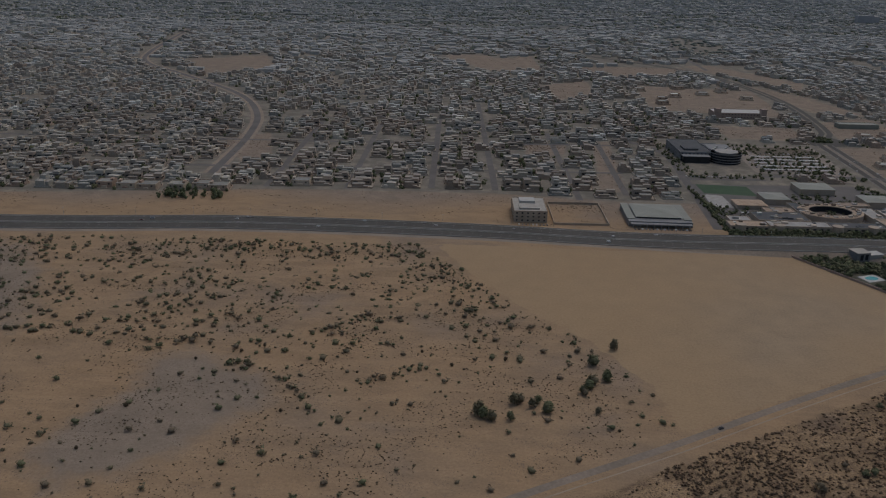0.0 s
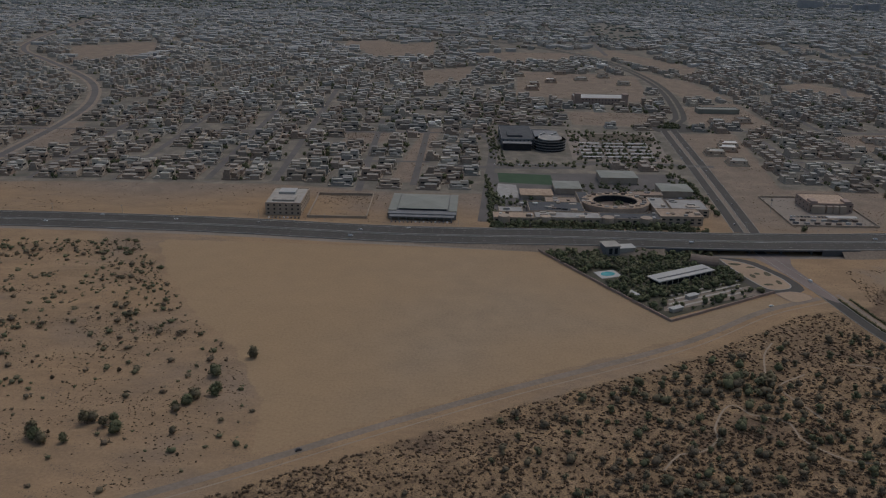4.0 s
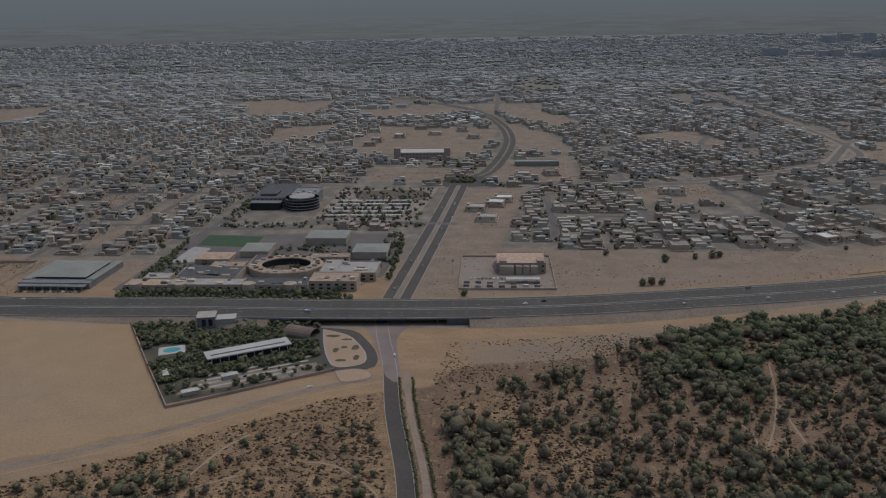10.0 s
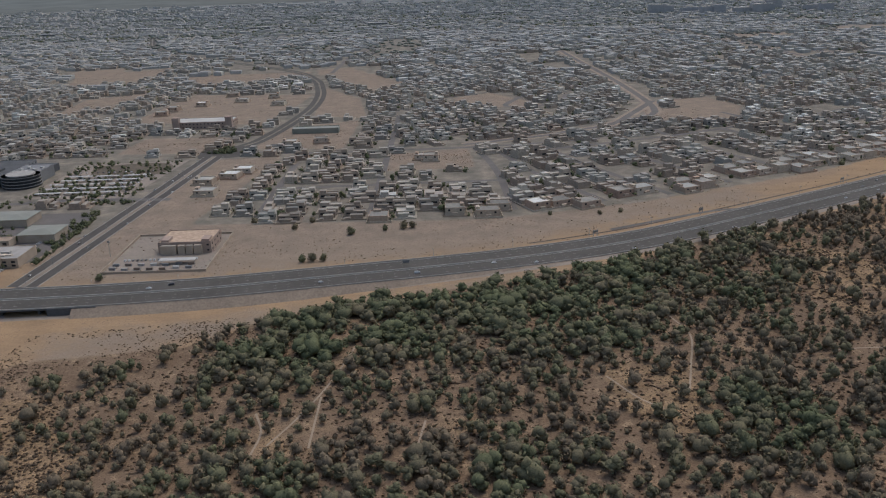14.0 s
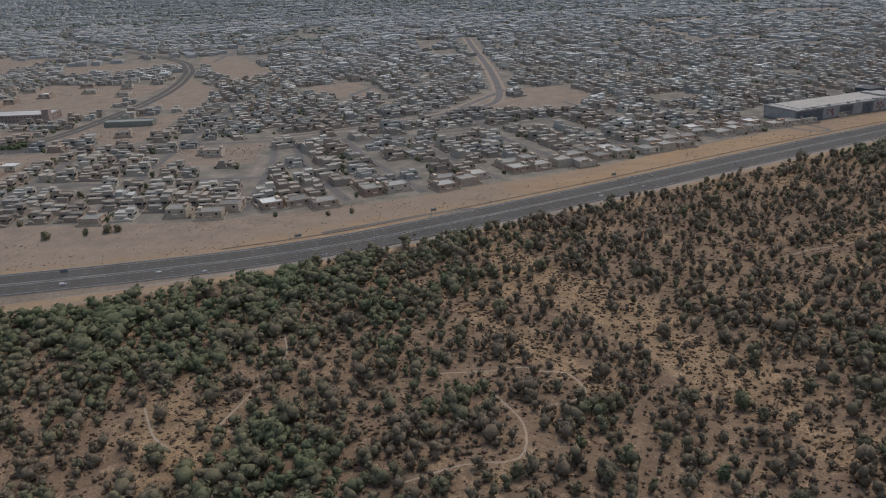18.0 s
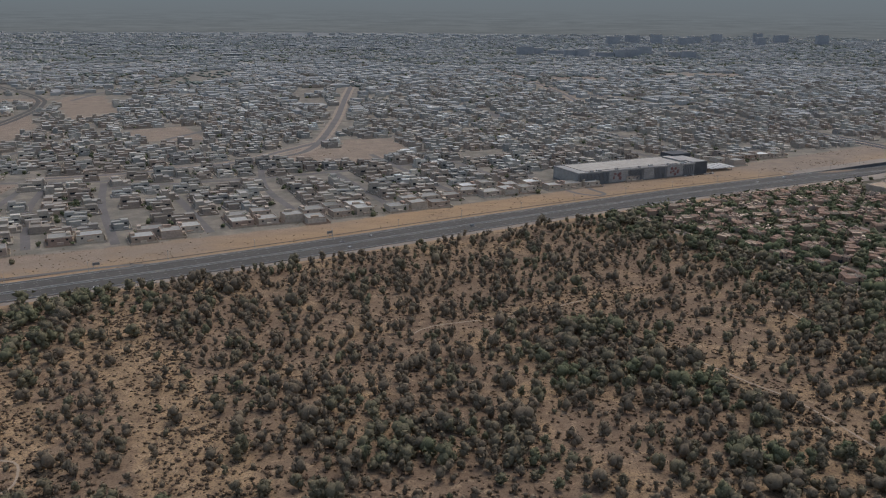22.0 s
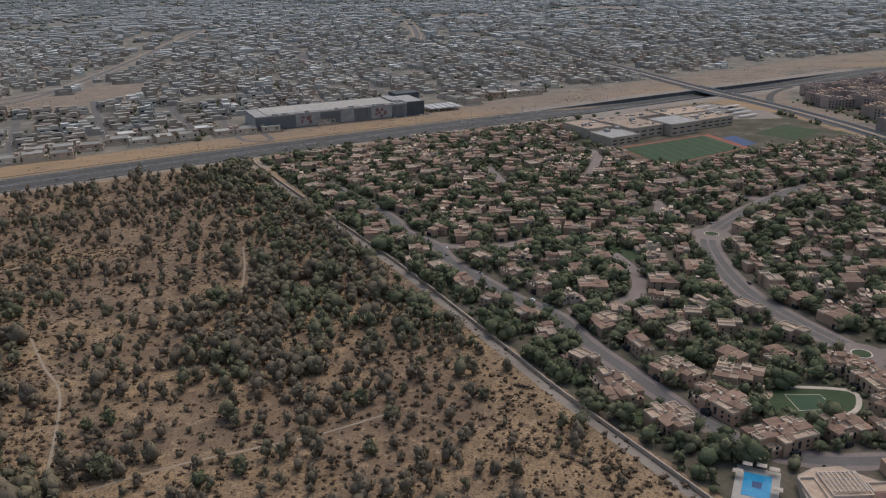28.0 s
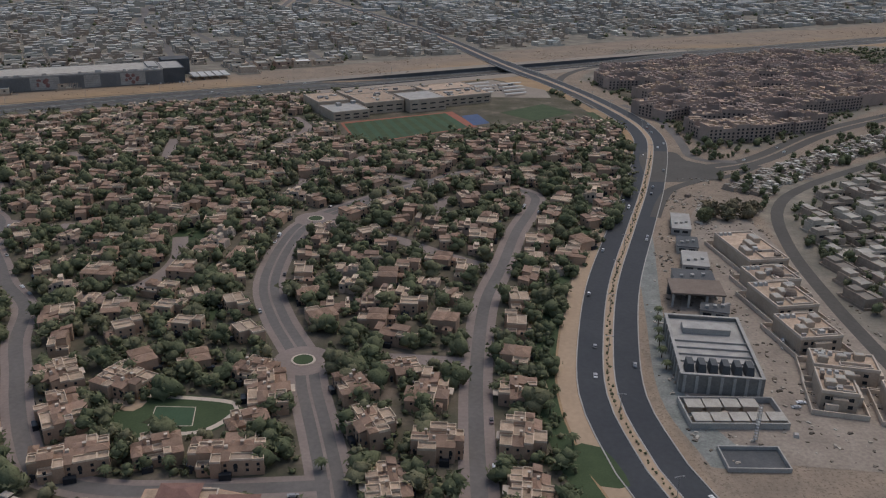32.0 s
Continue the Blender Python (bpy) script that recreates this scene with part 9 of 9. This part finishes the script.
def build_traffic():
    rng = random.Random(17)
    kinds = [car_kind(k) for k in range(3)]
    used = [False] * 3

    def put(x, y, z, a, k=None):
        k = rng.choice((0, 0, 0, 1, 1, 2)) if k is None else k
        if used[k]:
            copy_thing(kinds[k], pose(x, y, z, 0, 0, a))
        else:
            kinds[k].matrix_basis = pose(x, y, z, 0, 0, a)
            used[k] = True

    def along(L, lanes, z, lo, hi, n):
        N = sideways(L)
        idx = [i for i in range(len(L) - 1) if lo < L[i, 0] + L[i, 1] * 0 < hi] if isinstance(lo, (int, float)) else []
        for _ in range(n):
            i, o = rng.choice(idx), rng.choice(lanes)
            f = rng.random()
            p = L[i] * (1 - f) + L[i + 1] * f
            d = L[i + 1] - L[i]
            x, y = p[:2] + N[i] * o
            put(float(x), float(y), (float(lift(p[0])) if z is None else z), math.degrees(math.atan2(d[1], d[0])) + (180 if o > 0 else 0))

    along(HIGHWAY, (-10.5, -7, -4, 4, 7, 10.5), None, -250, 1250, 36)
    for L, lanes, lo, hi, n in ((ARTERIAL, (-6.5, -3.4, 3.4, 6.5), 350, 720, 22), (CROSS, (-7, -4, 4, 7), 500, 770, 12), (EAST_ROAD, (-3, 3), 600, 760, 8)):
        S = L[(L[:, 1] > lo) & (L[:, 1] < hi)]
        along(S, lanes, 0.07, -1e4, 1e4, n)
    for L, w in ((VILLA_MAIN, 4.2), (VILLA_EAST, 3.4), (VILLA_WEST, 3.0)):
        along(L, (-w, w), 0.09, 1000, 1260, 7)
    # rows in the car parks, far off
    tiny = box_template((-1.1, 1.1, -0.46, 0.46, 0.1, 0.42, 0, 0), (-0.65, 0.5, -0.4, 0.4, 0.42, 0.68, 0, 0))
    rows = [(244 + k * 4.0, 664 + r * 8.5, 90) for r in range(9) for k in range(16) if rng.random() < 0.62] + [(112 + k * 2.3, 506.5, 90) for k in range(16)] + [(1008 + k * 2.2, 806 + k * 0.95, 113) for k in range(12)]
    rows += [(1212 + k * 1.9, 790 + k * 0.6 + r * 9, 100) for r in range(3) for k in range(18) if rng.random() < 0.6] + [(178 + k * 2.0, 645, 90) for k in range(24)] + [(40 + k * 2.2, 510, 90) for k in range(9)] + [(352 + k * 2.1, 530.5, 90) for k in range(18)] + [(282 + r_ * 6, 520 + k * 2.2, 0) for r_ in range(3) for k in range(16 + r_ * 4)]
    A = np.array(rows)
    soup = Soup()
    soup.add(tiny, np.c_[A[:, :2], np.full(len(A), 0.08)], np.radians(A[:, 2]), np.ones(len(A)), np.array([rng.random() for _ in rows]))
    soup.build("parked_cars", [tinted("parked_paint", [(0.0, (0.6, 0.6, 0.6)), (0.5, (0.5, 0.5, 0.5)), (0.55, (0.06, 0.06, 0.065)), (1.0, (0.2, 0.2, 0.2))], 2.0, 0.4)], "rows of parked cars in pale car parks", "cars")
    put(98, 271, 0.05, 28, 1)
    put(292, 394, 0.05, 24, 0)
    put(322, 425, 0.08, 95, 2)
    for x, y, a in ((1274, 452, 70), (1276, 448, 65), (1264, 420, 5), (1266, 422, 0), (1282, 412, 20)):
        put(x, y, 0.06, a)


build_traffic()


# ---- painted lane dashes and date palms ----
def lane_dashes(L, offsets, z, label):
    N = sideways(L)
    seg = np.linalg.norm(L[1:, :2] - L[:-1, :2], axis=1)
    run = np.concatenate([[0], np.cumsum(seg)])
    soup = Soup()
    s = np.arange(4, run[-1] - 4, 6.0)
    x, y = np.interp(s, run, L[:, 0]), np.interp(s, run, L[:, 1])
    nx, ny = np.interp(s, run, N[:, 0]), np.interp(s, run, N[:, 1])
    turn = np.arctan2(-nx, ny)
    for o in offsets:
        X = x + nx * o
        soup.add(box_template((-0.8, 0.8, -0.06, 0.06, 0.0, 0.012, 0, 0)), np.c_[X, y + ny * o, z(x, y) + 0.008], turn, np.ones(len(s)), np.zeros(len(s)))
    soup.build("lane_dashes", [concrete], label, "road marking")


lane_dashes(HIGHWAY[(HIGHWAY[:, 0] > -300) & (HIGHWAY[:, 0] < 1500)], (-8.6, -5.0, 5.0, 8.6), lambda x, y: lift(x), "white dashed lane lines on the highway")


def palm_kind():
    t = thing("palm_tree", "tall date palm with a ragged grey-green crown", "palm tree", "date palms")
    V, F, M = joined([(tube((0, 0, -0.1), (0.06, 0.03, 1.6), 0.16, 0.13, 7), 0), (tube((0.06, 0.03, 1.6), (0.1, 0.0, 3.4), 0.13, 0.11, 7), 0)])
    finish("trunk", fast_mesh("trunk", V, F), bark, t)
    rng = np.random.RandomState(5)
    V, F = [], []
    for k in range(26):
        a, up = k * 2.4, 0.9 - 0.05 * k
        d = np.array((math.cos(a), math.sin(a), 0))
        s = np.array((-d[1], d[0], 0))
        length, n = rng.uniform(1.3, 1.9), len(V)
        for f, w in ((0.0, 0.05), (0.35, 0.22), (0.7, 0.18), (1.0, 0.02)):
            c = np.array((0.1, 0, 3.4)) + d * length * f + np.array((0, 0, up * f - 1.3 * f * f))
            V += [c - s * w, c + s * w]
        for i in range(3):
            F += [(n + 2 * i, n + 2 * i + 1, n + 2 * i + 3), (n + 2 * i, n + 2 * i + 3, n + 2 * i + 2)]
    finish("fronds", fast_mesh("fronds", np.array(V), np.array(F)), garden_leaf, t)
    return t


def build_palms():
    r = random.Random(31)
    first = palm_kind()
    spots = [(1245, 468), (1243.5, 462), (1242, 456), (1240.5, 450), (1239.5, 444), (1239, 438), (1210, 406), (1207, 418), (1212, 470), (1226, 520), (1199, 392), (1128, 398), (1116, 396), (1150, 405), (1092, 394), (1158, 398)]
    for k, (x, y) in enumerate(spots):
        m = pose(x, y, 0, 0, 0, r.uniform(0, 360)) @ Matrix.Diagonal((1, 1, r.uniform(0.8, 1.15), 1))
        if k:
            copy_thing(first, m)
        else:
            first.matrix_basis = m


build_palms()


# ---- street furniture ----
def lamp_post():
    t = thing("street_lamp", "tall grey steel street lamp beside the road", "street lamp", "street lamps")
    V, F = tube((0, 0, -0.1), (0, 0, 5.2), 0.09, 0.05, 6)
    finish("pole", fast_mesh("pole", V, F), steel, t)
    part("lamp_head", boxed((-1.1, -0.6, -0.09, 0.09, 5.05, 5.15), (0.6, 1.1, -0.09, 0.09, 5.05, 5.15), (-0.9, 0.9, -0.04, 0.04, 5.151, 5.25)), steel, t)
    return t


def build_lamps():
    lamp = lamp_post()
    first = True
    for L, off, gap, lo, hi in ((HIGHWAY, 14.2, 34, -260, 1250), (ARTERIAL, 0.0, 24, 1200, 1300), (CROSS, 0.0, 26, 300, 345)):
        N = sideways(L)
        run = 0.0
        for i in range(len(L) - 1):
            run += float(np.linalg.norm(L[i + 1] - L[i]))
            if run > gap and lo < L[i, 0] < hi and not (L is CROSS and L[i, 1] < 500) and not (L is HIGHWAY and 270 < L[i, 0] < 350):
                run = 0.0
                p = L[i, :2] + N[i] * off
                d = L[i + 1] - L[i]
                m = pose(float(p[0]), float(p[1]), 0.0, 0, 0, math.degrees(math.atan2(d[1], d[0])) + 90)
                if first:
                    lamp.matrix_basis, first = m, False
                else:
                    copy_thing(lamp, m)


build_lamps()


def road_sign(x, y, a):
    t = thing("road_sign", "large grey road sign on two steel posts", "road sign", "road signs", m=pose(x, y, 0, 0, 0, a))
    for s in (-1.2, 1.2):
        part("post", boxed((s - 0.12, s + 0.12, -0.12, 0.12, -0.1, 3.4)), steel, t)
    part("panel", boxed((-1.5, 1.5, -0.18, -0.13, 2.0, 3.1)), grey_cladding, t)
    part("frame", boxed((-1.6, 1.6, -0.125, 0.0, 1.9, 3.2)), steel, t)


for x, y, a in ((590, 546, 25), (493, 509, 15), (760, 637, 28), (926, 690, 27), (655, 580, 27)):
    road_sign(x, y, a)
t = thing("radio_mast", "thin steel mast with cross arms", "mast", m=pose(342, 538, 0))
V, F = tube((0, 0, -0.1), (0, 0, 9), 0.16, 0.08, 6)
finish("pole", fast_mesh("pole", V, F), steel, t)
part("antenna", boxed((-0.7, 0.7, -0.05, 0.05, 7.6, 8.6)), steel, t)
t = thing("tower_crane", "thin grey lattice mast on the construction plot", "crane", m=pose(1249.5, 407, 0))
for s, u in ((-0.3, -0.3), (0.3, -0.3), (-0.3, 0.3), (0.3, 0.3)):
    part("leg", boxed((s - 0.05, s + 0.05, u - 0.05, u + 0.05, -0.1, 9.0)), steel, t)
for k in range(12):
    part("brace", boxed((-0.35, 0.35, -0.35, 0.35, 0.6 + k * 0.7, 0.66 + k * 0.7)), steel, t)
